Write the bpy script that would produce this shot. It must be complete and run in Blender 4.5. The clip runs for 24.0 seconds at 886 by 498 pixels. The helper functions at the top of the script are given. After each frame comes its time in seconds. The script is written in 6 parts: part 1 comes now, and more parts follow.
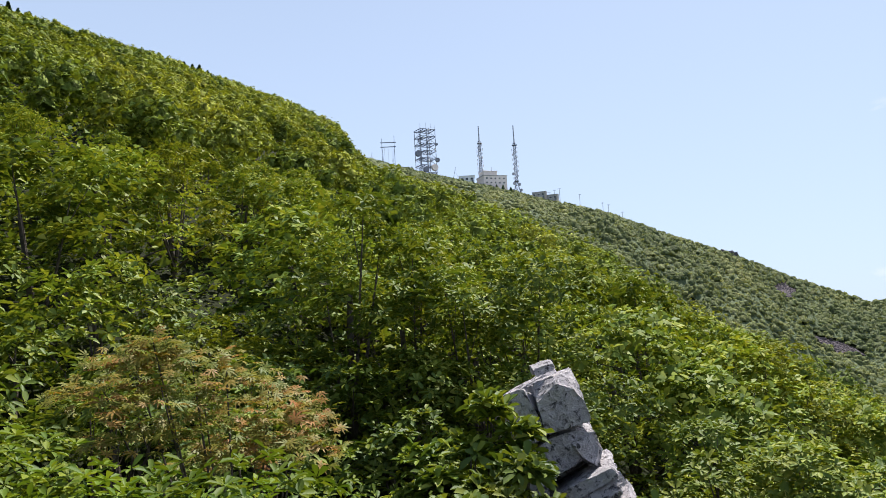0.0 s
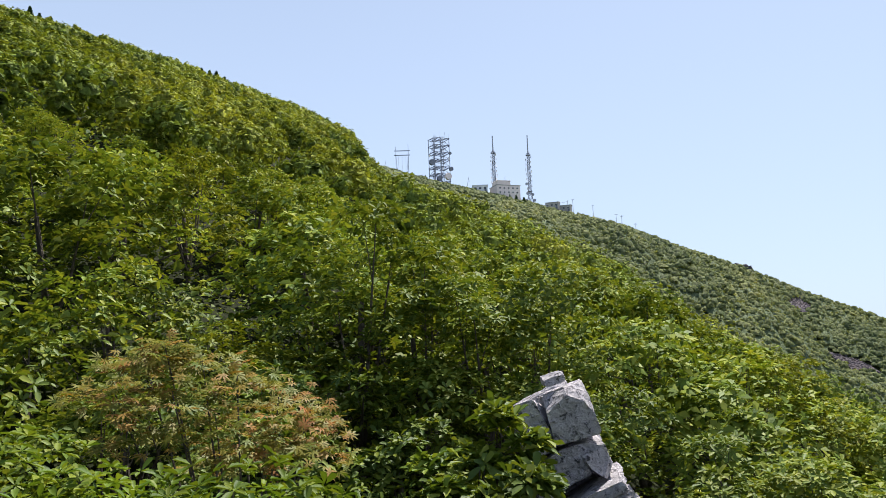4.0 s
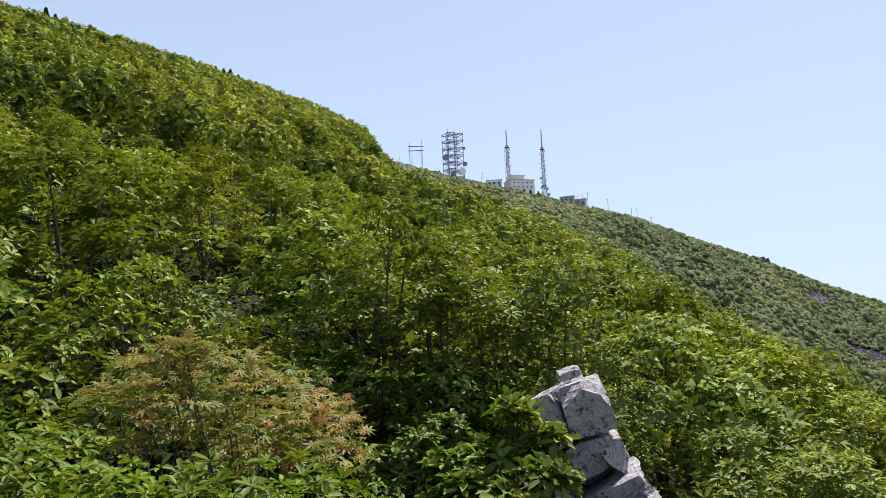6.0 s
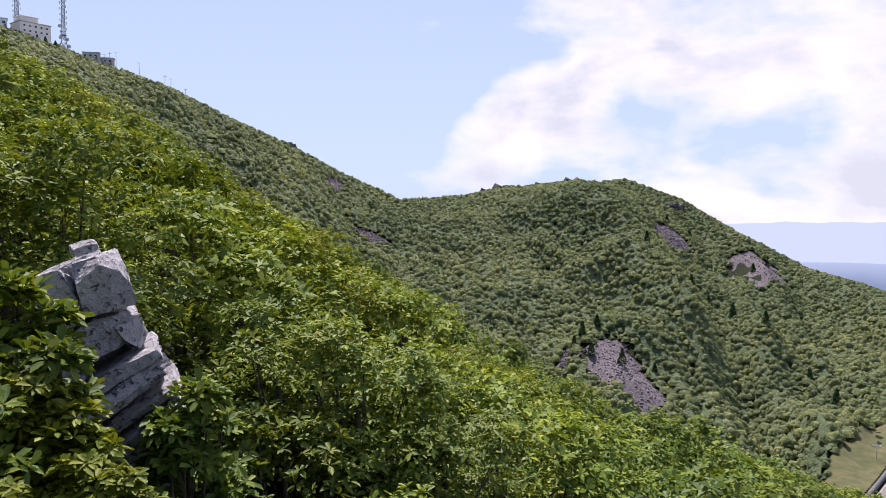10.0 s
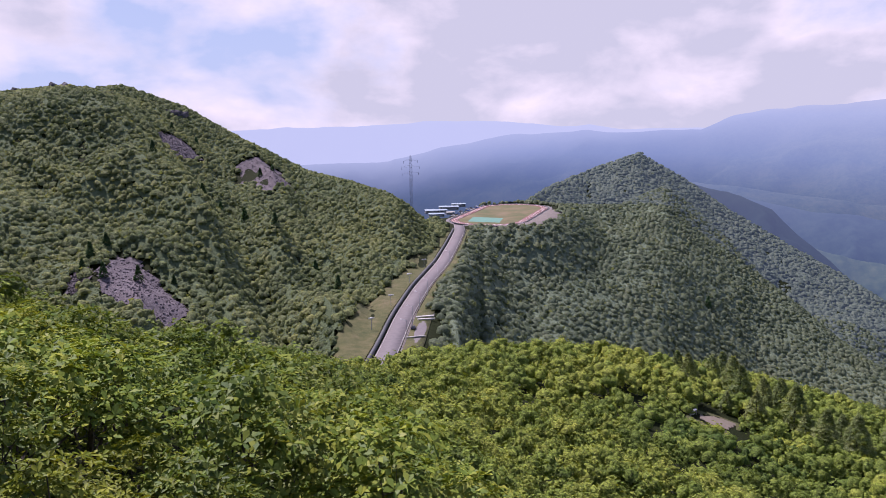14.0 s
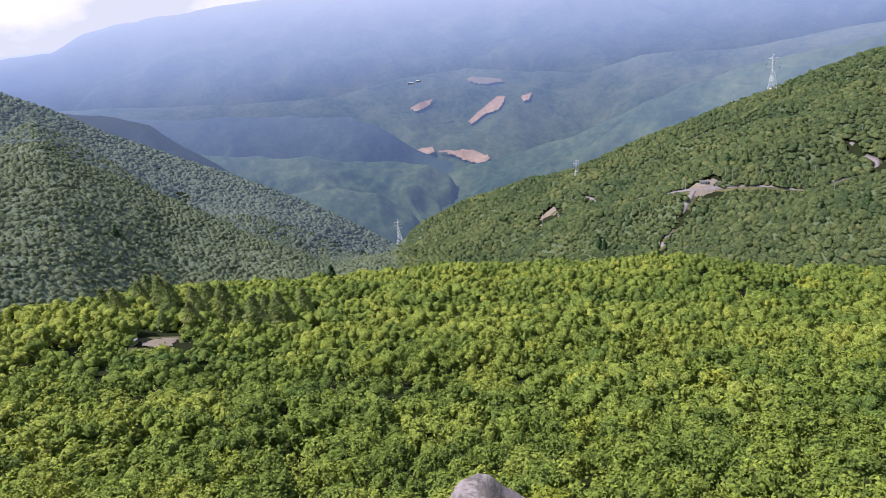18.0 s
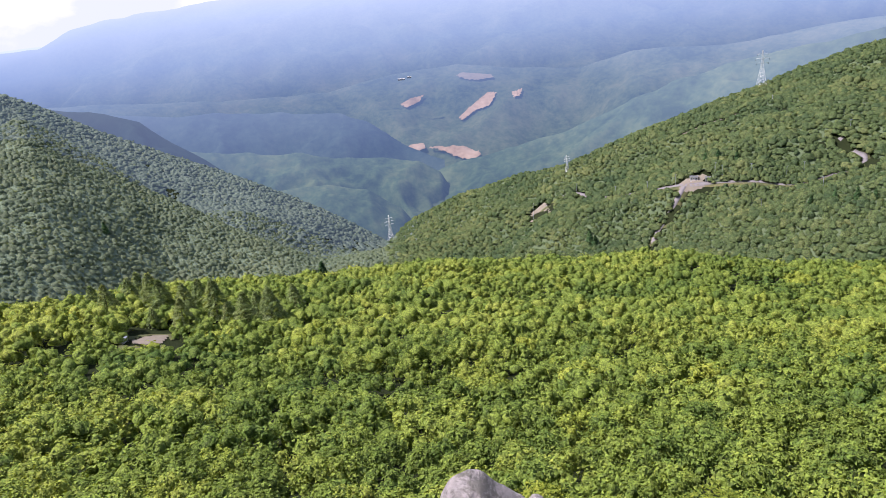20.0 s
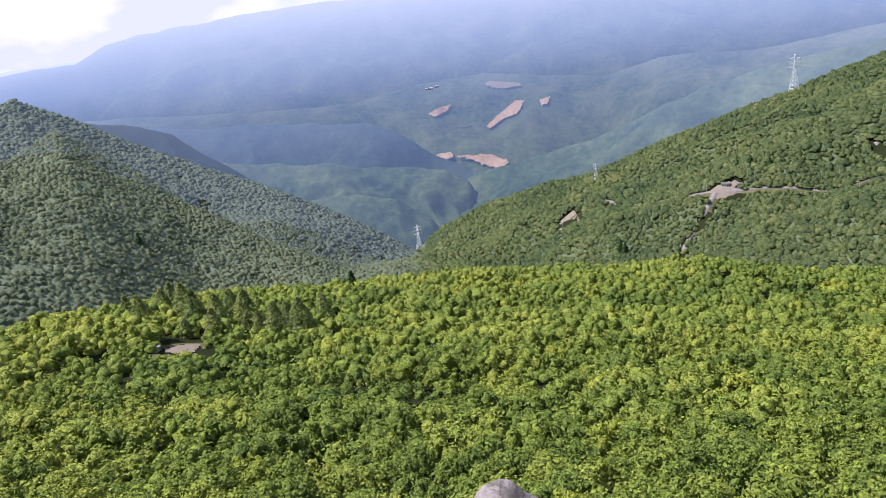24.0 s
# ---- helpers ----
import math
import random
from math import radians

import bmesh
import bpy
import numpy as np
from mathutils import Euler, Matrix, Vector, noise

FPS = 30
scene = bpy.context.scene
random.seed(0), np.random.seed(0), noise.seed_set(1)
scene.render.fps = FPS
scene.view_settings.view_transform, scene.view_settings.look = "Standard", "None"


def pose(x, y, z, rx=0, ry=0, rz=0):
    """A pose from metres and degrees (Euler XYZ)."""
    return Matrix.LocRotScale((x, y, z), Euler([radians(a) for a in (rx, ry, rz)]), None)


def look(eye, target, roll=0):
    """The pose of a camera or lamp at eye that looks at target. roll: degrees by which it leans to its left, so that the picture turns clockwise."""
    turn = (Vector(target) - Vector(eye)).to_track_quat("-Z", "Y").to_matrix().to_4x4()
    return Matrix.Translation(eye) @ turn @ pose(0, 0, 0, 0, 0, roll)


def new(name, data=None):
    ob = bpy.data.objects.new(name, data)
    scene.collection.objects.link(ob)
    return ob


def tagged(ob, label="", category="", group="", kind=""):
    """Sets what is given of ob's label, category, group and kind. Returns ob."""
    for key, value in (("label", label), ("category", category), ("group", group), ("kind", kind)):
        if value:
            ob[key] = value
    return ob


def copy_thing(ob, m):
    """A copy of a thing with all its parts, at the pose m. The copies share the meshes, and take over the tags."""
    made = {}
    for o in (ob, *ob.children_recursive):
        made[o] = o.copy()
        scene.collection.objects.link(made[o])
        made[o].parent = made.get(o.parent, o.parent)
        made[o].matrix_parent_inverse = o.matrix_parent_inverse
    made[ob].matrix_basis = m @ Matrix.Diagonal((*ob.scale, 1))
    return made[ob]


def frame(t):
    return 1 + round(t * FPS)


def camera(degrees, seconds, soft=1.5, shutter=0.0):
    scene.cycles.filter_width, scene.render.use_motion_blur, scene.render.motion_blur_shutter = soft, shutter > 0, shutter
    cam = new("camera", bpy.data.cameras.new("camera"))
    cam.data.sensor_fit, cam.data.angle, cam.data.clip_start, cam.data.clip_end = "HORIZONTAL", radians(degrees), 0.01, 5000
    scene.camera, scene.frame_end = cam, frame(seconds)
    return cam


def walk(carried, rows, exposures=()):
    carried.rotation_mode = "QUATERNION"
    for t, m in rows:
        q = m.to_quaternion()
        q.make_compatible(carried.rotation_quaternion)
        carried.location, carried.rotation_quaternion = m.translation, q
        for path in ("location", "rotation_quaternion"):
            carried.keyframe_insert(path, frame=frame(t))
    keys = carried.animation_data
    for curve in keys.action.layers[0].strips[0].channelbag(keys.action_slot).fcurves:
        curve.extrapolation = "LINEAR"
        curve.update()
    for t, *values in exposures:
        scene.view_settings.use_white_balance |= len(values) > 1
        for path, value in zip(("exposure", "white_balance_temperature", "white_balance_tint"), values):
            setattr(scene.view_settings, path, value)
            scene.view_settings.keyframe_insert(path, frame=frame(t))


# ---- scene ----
cam = camera(62.0, 24.0, soft=0.45)
# The lookout stays put and only turns: seconds, heading, tilt, lean in degrees.
TURNS = [
    (0.0, 0.00, 6.94, 3.25), (0.5, 0.27, 7.17, 1.85), (1.0, -0.74, 7.45, 1.72), (1.5, -1.34, 7.41, 2.31),
    (3.5, -0.81, 7.18, 1.61), (4.0, 0.82, 7.66, 2.19), (4.5, 1.22, 7.48, 2.14), (5.0, 1.80, 7.39, 2.64),
    (5.5, 2.13, 7.35, 2.53), (6.0, 2.01, 7.34, 2.55), (6.5, 2.15, 7.29, 2.48), (7.0, 1.80, 7.23, 2.34),
    (7.5, 2.05, 7.18, 2.45), (8.0, 1.55, 7.11, 1.94), (8.5, -2.90, 5.49, 1.04), (9.0, -12.80, 2.53, 0.74),
    (9.5, -25.64, -0.87, -0.14), (11.5, -43.38, -6.17, 1.25), (12.0, -50.38, -6.63, 0.99), (12.5, -56.88, -8.16, 1.67),
    (13.0, -63.02, -8.64, 0.80), (13.5, -66.79, -9.38, 0.53), (14.0, -70.26, -10.30, 0.78), (14.5, -76.77, -11.96, 3.18),
    (15.0, -91.54, -16.57, 4.96), (15.5, -104.62, -19.55, 5.63), (16.0, -112.63, -19.44, 7.01), (16.5, -115.53, -18.78, 5.35),
    (17.0, -115.79, -18.25, 5.46), (17.5, -116.33, -18.98, 5.66), (19.5, -117.38, -19.34, 5.73), (20.0, -117.51, -19.60, 5.62),
    (20.5, -117.99, -20.12, 6.08), (21.0, -118.35, -20.63, 5.98), (21.5, -118.67, -20.25, 6.12), (22.0, -118.61, -20.35, 5.89),
    (22.5, -118.33, -20.41, 6.03), (23.0, -118.22, -20.46, 6.38), (23.5, -117.15, -19.51, 6.54), (24.0, -115.51, -18.71, 6.62),
]
EYE = (0.0, 0.0, 0.0)
walk(cam, [(t, pose(*EYE, 90 + tilt, lean, turn)) for t, turn, tilt, lean in TURNS],
     exposures=[(0.0, 0.86, 6650, 13), (8.3, 0.86, 6650, 13), (9.5, 0.78, 6550, 18), (11.5, 0.52, 6150, 36), (14.2, 0.34, 6150, 36), (14.7, 0.14, 6150, 34), (15.2, 0.16, 6150, 30), (16.0, 0.52, 6200, 22), (17.5, 0.70, 6200, 22), (20.0, 0.92, 6250, 22), (21.2, 1.17, 6300, 22), (23.1, 1.20, 6300, 22), (24.0, 0.84, 6250, 22)])

# ---- light ----
SUN_AZ, SUN_EL = 28.0, 57.0          # compass-like angle from +y towards +x, and height


def heading(az, el=0.0):
    a, e = radians(az), radians(el)
    return Vector((math.sin(a) * math.cos(e), math.cos(a) * math.cos(e), math.sin(e)))


sun = new("sun", bpy.data.lights.new("sun", "SUN"))
sun.data.energy, sun.data.angle, sun.data.color = 5.0, radians(0.6), (1.0, 0.95, 0.86)
sun.matrix_world = look(heading(SUN_AZ, SUN_EL) * 100, (0, 0, 0))


def build_world():
    w = bpy.data.worlds.new("sky")
    scene.world = w
    w.use_nodes = True
    nt = w.node_tree
    nt.nodes.clear()
    n, l = nt.nodes.new, nt.links.new
    out, bg = n("ShaderNodeOutputWorld"), n("ShaderNodeBackground")
    sky = n("ShaderNodeTexSky")
    sky.sky_type, sky.sun_disc = "NISHITA", False
    sky.sun_elevation, sky.sun_rotation = radians(SUN_EL), radians(SUN_AZ)
    sky.air_density, sky.dust_density, sky.altitude = 1.0, 1.6, 1100
    co = n("ShaderNodeTexCoord")
    sep = n("ShaderNodeSeparateXYZ")
    l(co.outputs["Generated"], sep.inputs[0])
    # heaped clouds: noise over the directions, squeezed upright so that the heaps lie flat
    div = n("ShaderNodeVectorMath"); div.operation = "MULTIPLY"
    div.inputs[1].default_value = (1.0, 1.0, 2.0)
    l(co.outputs["Generated"], div.inputs[0])
    def noise_tex(scale, detail, rough, warp):
        t = n("ShaderNodeTexNoise")
        t.inputs["Scale"].default_value, t.inputs["Detail"].default_value = scale, detail
        t.inputs["Roughness"].default_value, t.inputs["Distortion"].default_value = rough, warp
        l(div.outputs[0], t.inputs["Vector"])
        return t
    big, fine = noise_tex(3.6, 9, 0.5, 0.15), noise_tex(7.0, 7, 0.55, 0.2)
    # more cloud towards +x, clear towards +y
    side = n("ShaderNodeMapRange")
    side.inputs["From Min"].default_value, side.inputs["From Max"].default_value = 0.44, 0.72
    side.inputs["To Min"].default_value, side.inputs["To Max"].default_value = -0.26, 0.095
    l(sep.outputs["X"], side.inputs["Value"])
    add = n("ShaderNodeMath"); add.operation = "ADD"
    l(big.outputs["Fac"], add.inputs[0]); l(side.outputs[0], add.inputs[1])
    ramp = n("ShaderNodeValToRGB")
    ramp.color_ramp.elements[0].position, ramp.color_ramp.elements[1].position = 0.455, 0.585
    l(add.outputs[0], ramp.inputs[0])
    # thick cloud is lilac grey inside and white at its rim
    deep = n("ShaderNodeMath"); deep.operation = "ADD"
    fm = n("ShaderNodeMath"); fm.operation = "MULTIPLY"; fm.inputs[1].default_value = 0.6
    l(fine.outputs["Fac"], fm.inputs[0]); l(fm.outputs[0], deep.inputs[0]); l(add.outputs[0], deep.inputs[1])
    shade = n("ShaderNodeValToRGB")
    e = shade.color_ramp.elements
    e[0].position, e[0].color = 0.78, (10.4, 10.1, 10.4, 1)
    e[1].position, e[1].color = 0.98, (6.6, 7.1, 7.8, 1)
    l(deep.outputs[0], shade.inputs[0])
    # pale haze that thickens towards the horizon
    haze = n("ShaderNodeMapRange")
    haze.inputs["From Min"].default_value, haze.inputs["From Max"].default_value = 0.85, 0.0
    haze.inputs["To Min"].default_value, haze.inputs["To Max"].default_value = 0.3, 0.9
    l(sep.outputs["Z"], haze.inputs["Value"])
    mh = n("ShaderNodeMix"); mh.data_type = "RGBA"
    mh.inputs[7].default_value = (5.4, 6.95, 9.3, 1)
    l(haze.outputs[0], mh.inputs[0]); l(sky.outputs[0], mh.inputs[6])
    mix = n("ShaderNodeMix"); mix.data_type = "RGBA"
    l(ramp.outputs[0], mix.inputs[0]); l(mh.outputs[2], mix.inputs[6]); l(shade.outputs[0], mix.inputs[7])
    l(mix.outputs[2], bg.inputs["Color"])
    bg.inputs["Strength"].default_value = 0.069
    l(bg.outputs[0], out.inputs["Surface"])


build_world()

# ---- materials ----
def material(name):
    m = bpy.data.materials.new(name)
    m.use_nodes = True
    m.node_tree.nodes.clear()
    return m, m.node_tree.nodes.new, m.node_tree.links.new


def ramp_node(n, l, fac, stops):
    r = n("ShaderNodeValToRGB")
    while len(r.color_ramp.elements) < len(stops):
        r.color_ramp.elements.new(0.5)
    for e, (p, c) in zip(r.color_ramp.elements, stops):
        e.position, e.color = p, (*c, 1)
    l(fac, r.inputs[0])
    return r.outputs[0]


def noise_node(n, l, vec, scale, detail=4, rough=0.55, warp=0.0):
    t = n("ShaderNodeTexNoise")
    t.inputs["Scale"].default_value, t.inputs["Detail"].default_value = scale, detail
    t.inputs["Roughness"].default_value, t.inputs["Distortion"].default_value = rough, warp
    l(vec, t.inputs["Vector"])
    return t.outputs["Fac"]


def math_node(n, l, op, a, b):
    m = n("ShaderNodeMath")
    m.operation = op
    for k, v in enumerate((a, b)):
        if isinstance(v, (int, float)):
            m.inputs[k].default_value = v
        else:
            l(v, m.inputs[k])
    return m.outputs[0]


def mix_colour(n, l, fac, a, b, mode="MIX"):
    m = n("ShaderNodeMix")
    m.data_type, m.blend_type = "RGBA", mode
    for k, v in ((0, fac), (6, a), (7, b)):
        if isinstance(v, (int, float)):
            m.inputs[k].default_value = v
        elif isinstance(v, tuple):
            m.inputs[k].default_value = (*v, 1)
        else:
            l(v, m.inputs[k])
    return m.outputs[2]


def leaf_material(name, dark, mid, light, patch=0.35, shine=0.012, through_light=0.2, fleck=0.0, glow=None, crown=0.27, gaps=0.0):
    """Leaves: a tone for each leaf, a slower drift from tree to tree, light that comes through, a little gloss."""
    m, n, l = material(name)
    geo, out = n("ShaderNodeNewGeometry"), n("ShaderNodeOutputMaterial")
    isl = geo.outputs["Random Per Island"]
    drift = math_node(n, l, "ADD", math_node(n, l, "MULTIPLY", noise_node(n, l, geo.outputs["Position"], patch, 3, 0.6), 0.5),
                      math_node(n, l, "MULTIPLY", noise_node(n, l, geo.outputs["Position"], patch * 0.16, 2, 0.6), 0.5))
    tone = math_node(n, l, "ADD", math_node(n, l, "MULTIPLY", isl, 0.42), math_node(n, l, "MULTIPLY", math_node(n, l, "SUBTRACT", drift, 0.12), 1.0))
    if fleck:
        # each crown has a tone of its own
        cell = n("ShaderNodeTexVoronoi")
        cell.inputs["Scale"].default_value = crown
        flat = n("ShaderNodeVectorMath"); flat.operation = "MULTIPLY"
        flat.inputs[1].default_value = (1, 1, 0)
        l(geo.outputs["Position"], flat.inputs[0]); l(flat.outputs[0], cell.inputs["Vector"])
        sepc = n("ShaderNodeSeparateXYZ")
        l(cell.outputs["Color"], sepc.inputs[0])
        tone = math_node(n, l, "ADD", math_node(n, l, "MULTIPLY", tone, 0.78), math_node(n, l, "MULTIPLY", math_node(n, l, "SUBTRACT", sepc.outputs["X"], 0.2), 0.36))
    col = ramp_node(n, l, tone, [(0.25, dark), (0.58, mid), (0.9, light)])
    info = n("ShaderNodeObjectInfo")
    hsv = n("ShaderNodeHueSaturation")
    l(col, hsv.inputs["Color"])
    l(math_node(n, l, "ADD", math_node(n, l, "MULTIPLY", info.outputs["Random"], 0.5), 0.75), hsv.inputs["Value"])
    d, t, g = n("ShaderNodeBsdfDiffuse"), n("ShaderNodeBsdfTranslucent"), n("ShaderNodeBsdfGlossy")
    if fleck:
        # single leaves within a spray: a tone for each, small gaps between them
        vor = n("ShaderNodeTexVoronoi")
        vor.inputs["Scale"].default_value = fleck
        l(geo.outputs["Position"], vor.inputs["Vector"])
        sv = n("ShaderNodeSeparateXYZ")
        l(vor.outputs["Color"], sv.inputs[0])
        f = vor.outputs["Distance"]
        lo, hi = (0.5, 1.5) if gaps else (0.74, 1.26)
        k = ramp_node(n, l, sv.outputs["Y"], [(0.1, (lo, lo, lo)), (0.5, (1.0, 1.0, 1.0)), (0.9, (hi, hi, hi))])
        v = math_node(n, l, "ADD", math_node(n, l, "MULTIPLY", info.outputs["Random"], 0.0), 1.0)
        l(mix_colour(n, l, 1.0, col, k, "MULTIPLY"), hsv.inputs["Color"])
        l(v, hsv.inputs["Value"])
        bp = n("ShaderNodeBump")
        bp.inputs["Strength"].default_value, bp.inputs["Distance"].default_value = 0.7, 0.6 / fleck
        l(math_node(n, l, "MULTIPLY", f, -1.0), bp.inputs["Height"])
        l(bp.outputs[0], d.inputs["Normal"]); l(bp.outputs[0], t.inputs["Normal"])
    l(hsv.outputs[0], d.inputs["Color"])
    warm = mix_colour(n, l, 1.0, hsv.outputs[0], (1.25, 1.15, 0.45), "MULTIPLY")
    l(warm, t.inputs["Color"])
    g.inputs["Roughness"].default_value = 0.5
    g.inputs["Color"].default_value = (0.9, 0.95, 1.0, 1)
    m1, m2 = n("ShaderNodeMixShader"), n("ShaderNodeMixShader")
    m1.inputs[0].default_value, m2.inputs[0].default_value = through_light, shine
    l(d.outputs[0], m1.inputs[1]); l(t.outputs[0], m1.inputs[2])
    l(m1.outputs[0], m2.inputs[1]); l(g.outputs[0], m2.inputs[2])
    if gaps:
        clear, m3 = n("ShaderNodeBsdfTransparent"), n("ShaderNodeMixShader")
        l(math_node(n, l, "GREATER_THAN", f, gaps), m3.inputs[0])
        l(m2.outputs[0], m3.inputs[1]); l(clear.outputs[0], m3.inputs[2])
        m2 = m3
    if glow:
        em, ad = n("ShaderNodeEmission"), n("ShaderNodeAddShader")
        em.inputs["Color"].default_value, em.inputs["Strength"].default_value = (*glow[0], 1), glow[1]
        l(m2.outputs[0], ad.inputs[0]); l(em.outputs[0], ad.inputs[1])
        l(ad.outputs[0], out.inputs["Surface"])
    else:
        l(m2.outputs[0], out.inputs["Surface"])
    return m


def plain(name, stops, scale=3.0, detail=6, rough=0.85, metal=0.0, bump=0.3, bump_scale=20.0, glow=None, coarse=0.0, spec=0.25):
    """A surface whose colour runs through stops by noise, with fine relief."""
    m, n, l = material(name)
    geo, out, b = n("ShaderNodeNewGeometry"), n("ShaderNodeOutputMaterial"), n("ShaderNodeBsdfPrincipled")
    f = noise_node(n, l, geo.outputs["Position"], scale, detail, 0.6, 0.3)
    if coarse:
        f = math_node(n, l, "ADD", math_node(n, l, "MULTIPLY", f, 0.6),
                      math_node(n, l, "MULTIPLY", noise_node(n, l, geo.outputs["Position"], coarse, 3, 0.6), 0.4))
    l(ramp_node(n, l, f, stops), b.inputs["Base Color"])
    b.inputs["Specular IOR Level"].default_value = spec
    b.inputs["Roughness"].default_value, b.inputs["Metallic"].default_value = rough, metal
    if bump:
        bp = n("ShaderNodeBump")
        bp.inputs["Strength"].default_value, bp.inputs["Distance"].default_value = bump, 1.0 / bump_scale
        l(noise_node(n, l, geo.outputs["Position"], bump_scale, 5, 0.65), bp.inputs["Height"])
        l(bp.outputs[0], b.inputs["Normal"])
    if glow:
        b.inputs["Emission Color"].default_value = (*glow[0], 1)
        b.inputs["Emission Strength"].default_value = glow[1]
    l(b.outputs[0], out.inputs["Surface"])
    return m


def forest_material(name, dark, mid, light, fleck=6.0, relief=0.7, stand=0.03, through_light=0.2, glow=None, speck=0.42):
    """Tree crowns seen from some way off: a tone for each tree, a drift from stand to stand, flecks and relief of the leaf masses."""
    m, n, l = material(name)
    geo, out, own = n("ShaderNodeNewGeometry"), n("ShaderNodeOutputMaterial"), n("ShaderNodeAttribute")
    own.attribute_name = "tone"
    pos = geo.outputs["Position"]
    tone = math_node(n, l, "ADD", math_node(n, l, "MULTIPLY", own.outputs["Fac"], 0.22), math_node(n, l, "MULTIPLY", noise_node(n, l, pos, stand, 4, 0.62), 0.75))
    tone = math_node(n, l, "ADD", tone, math_node(n, l, "MULTIPLY", geo.outputs["Random Per Island"], 0.14))
    col = ramp_node(n, l, tone, [(0.32, dark), (0.58, mid), (0.84, light)])
    vor = n("ShaderNodeTexVoronoi")
    vor.inputs["Scale"].default_value = fleck
    l(pos, vor.inputs["Vector"])
    sv = n("ShaderNodeSeparateXYZ")
    l(vor.outputs["Color"], sv.inputs[0])
    k = ramp_node(n, l, sv.outputs["Y"], [(0.1, (1 - speck, 1 - speck, 1 - speck * .9)), (0.5, (1.0, 1.0, 1.0)), (0.9, (1 + speck, 1 + speck, 1 + speck * .8))])
    col = mix_colour(n, l, 1.0, col, k, "MULTIPLY")
    d, t, g = n("ShaderNodeBsdfDiffuse"), n("ShaderNodeBsdfTranslucent"), n("ShaderNodeBsdfGlossy")
    bp = n("ShaderNodeBump")
    bp.inputs["Strength"].default_value, bp.inputs["Distance"].default_value = relief, 1.2 / fleck
    l(math_node(n, l, "SUBTRACT", noise_node(n, l, pos, fleck * .8, 3, 0.65), math_node(n, l, "MULTIPLY", vor.outputs["Distance"], 0.6)), bp.inputs["Height"])
    l(bp.outputs[0], d.inputs["Normal"]); l(bp.outputs[0], g.inputs["Normal"])
    l(col, d.inputs["Color"])
    l(mix_colour(n, l, 1.0, col, (1.25, 1.15, 0.45), "MULTIPLY"), t.inputs["Color"])
    g.inputs["Roughness"].default_value = 0.5
    m1, m2 = n("ShaderNodeMixShader"), n("ShaderNodeMixShader")
    m1.inputs[0].default_value, m2.inputs[0].default_value = through_light, 0.012
    l(d.outputs[0], m1.inputs[1]); l(t.outputs[0], m1.inputs[2])
    l(m1.outputs[0], m2.inputs[1]); l(g.outputs[0], m2.inputs[2])
    # faint emission that imitates haze over far crowns
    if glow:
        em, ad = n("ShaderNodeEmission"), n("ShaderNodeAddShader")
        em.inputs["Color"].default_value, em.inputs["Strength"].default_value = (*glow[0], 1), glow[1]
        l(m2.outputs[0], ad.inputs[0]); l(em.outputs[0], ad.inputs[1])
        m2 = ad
    l(m2.outputs[0], out.inputs["Surface"])
    return m


LEAF = leaf_material("oak_leaf", (0.040, 0.084, 0.016), (0.124, 0.180, 0.027), (0.270, 0.288, 0.046), through_light=0.24, shine=0.014)
LEAF_YELLOW = leaf_material("yellow_green_leaf", (0.07, 0.11, 0.012), (0.14, 0.17, 0.018), (0.26, 0.27, 0.03))
LEAF_MAPLE = leaf_material("turning_maple_leaf", (0.100, 0.165, 0.024), (0.255, 0.235, 0.044), (0.42, 0.150, 0.068), patch=0.9, through_light=0.28)
LEAF_MID = leaf_material("bush_oak_leaf", (0.042, 0.088, 0.016), (0.132, 0.188, 0.027), (0.282, 0.298, 0.046), through_light=0.24, shine=0.012)
LEAF_BUSH = leaf_material("bright_bush_leaf", (0.055, 0.112, 0.014), (0.125, 0.185, 0.022), (0.25, 0.278, 0.040), through_light=0.30, shine=0.010)
LEAF_YELLOW_MID = leaf_material("yellow_green_bush_leaf", (0.075, 0.115, 0.014), (0.150, 0.185, 0.024), (0.27, 0.275, 0.038), through_light=0.26, shine=0.010)
LEAF_YELLOW_FAR = forest_material("yellow_green_forest_leaf", (0.110, 0.158, 0.022), (0.205, 0.246, 0.036), (0.31, 0.325, 0.052), 5.0)
LEAF_FAR = forest_material("forest_leaf", (0.060, 0.106, 0.022), (0.152, 0.204, 0.035), (0.275, 0.298, 0.052), 5.0, stand=0.02)
# hill leaves drawn towards blue-grey, some haze put into the colour
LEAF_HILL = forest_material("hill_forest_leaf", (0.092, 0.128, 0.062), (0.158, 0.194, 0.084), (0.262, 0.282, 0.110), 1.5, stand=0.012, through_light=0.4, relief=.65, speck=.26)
# shoulder leaves greyed and paled, haze mixed into the base colour
LEAF_HAZE_GREY = forest_material("haze_grey_forest_leaf", (0.120, 0.162, 0.106), (0.154, 0.196, 0.124), (0.204, 0.240, 0.146), 1.3, stand=0.010, through_light=0.5, relief=.5, speck=.2)
# pointed hill: haze painted as greyed tones and a weak blue emission
LEAF_HAZE_GLOW = forest_material("haze_glow_hill_leaf", (0.104, 0.142, 0.102), (0.130, 0.168, 0.116), (0.162, 0.198, 0.132), 1.0, stand=0.008, through_light=0.45, relief=.35, speck=.12, glow=((0.30, 0.42, 0.75), 0.05))
LEAF_SLOPE = forest_material("plateau_forest_leaf", (0.042, 0.074, 0.032), (0.084, 0.118, 0.044), (0.162, 0.180, 0.068), 1.5, stand=0.012, through_light=0.3, relief=.8, speck=.32)
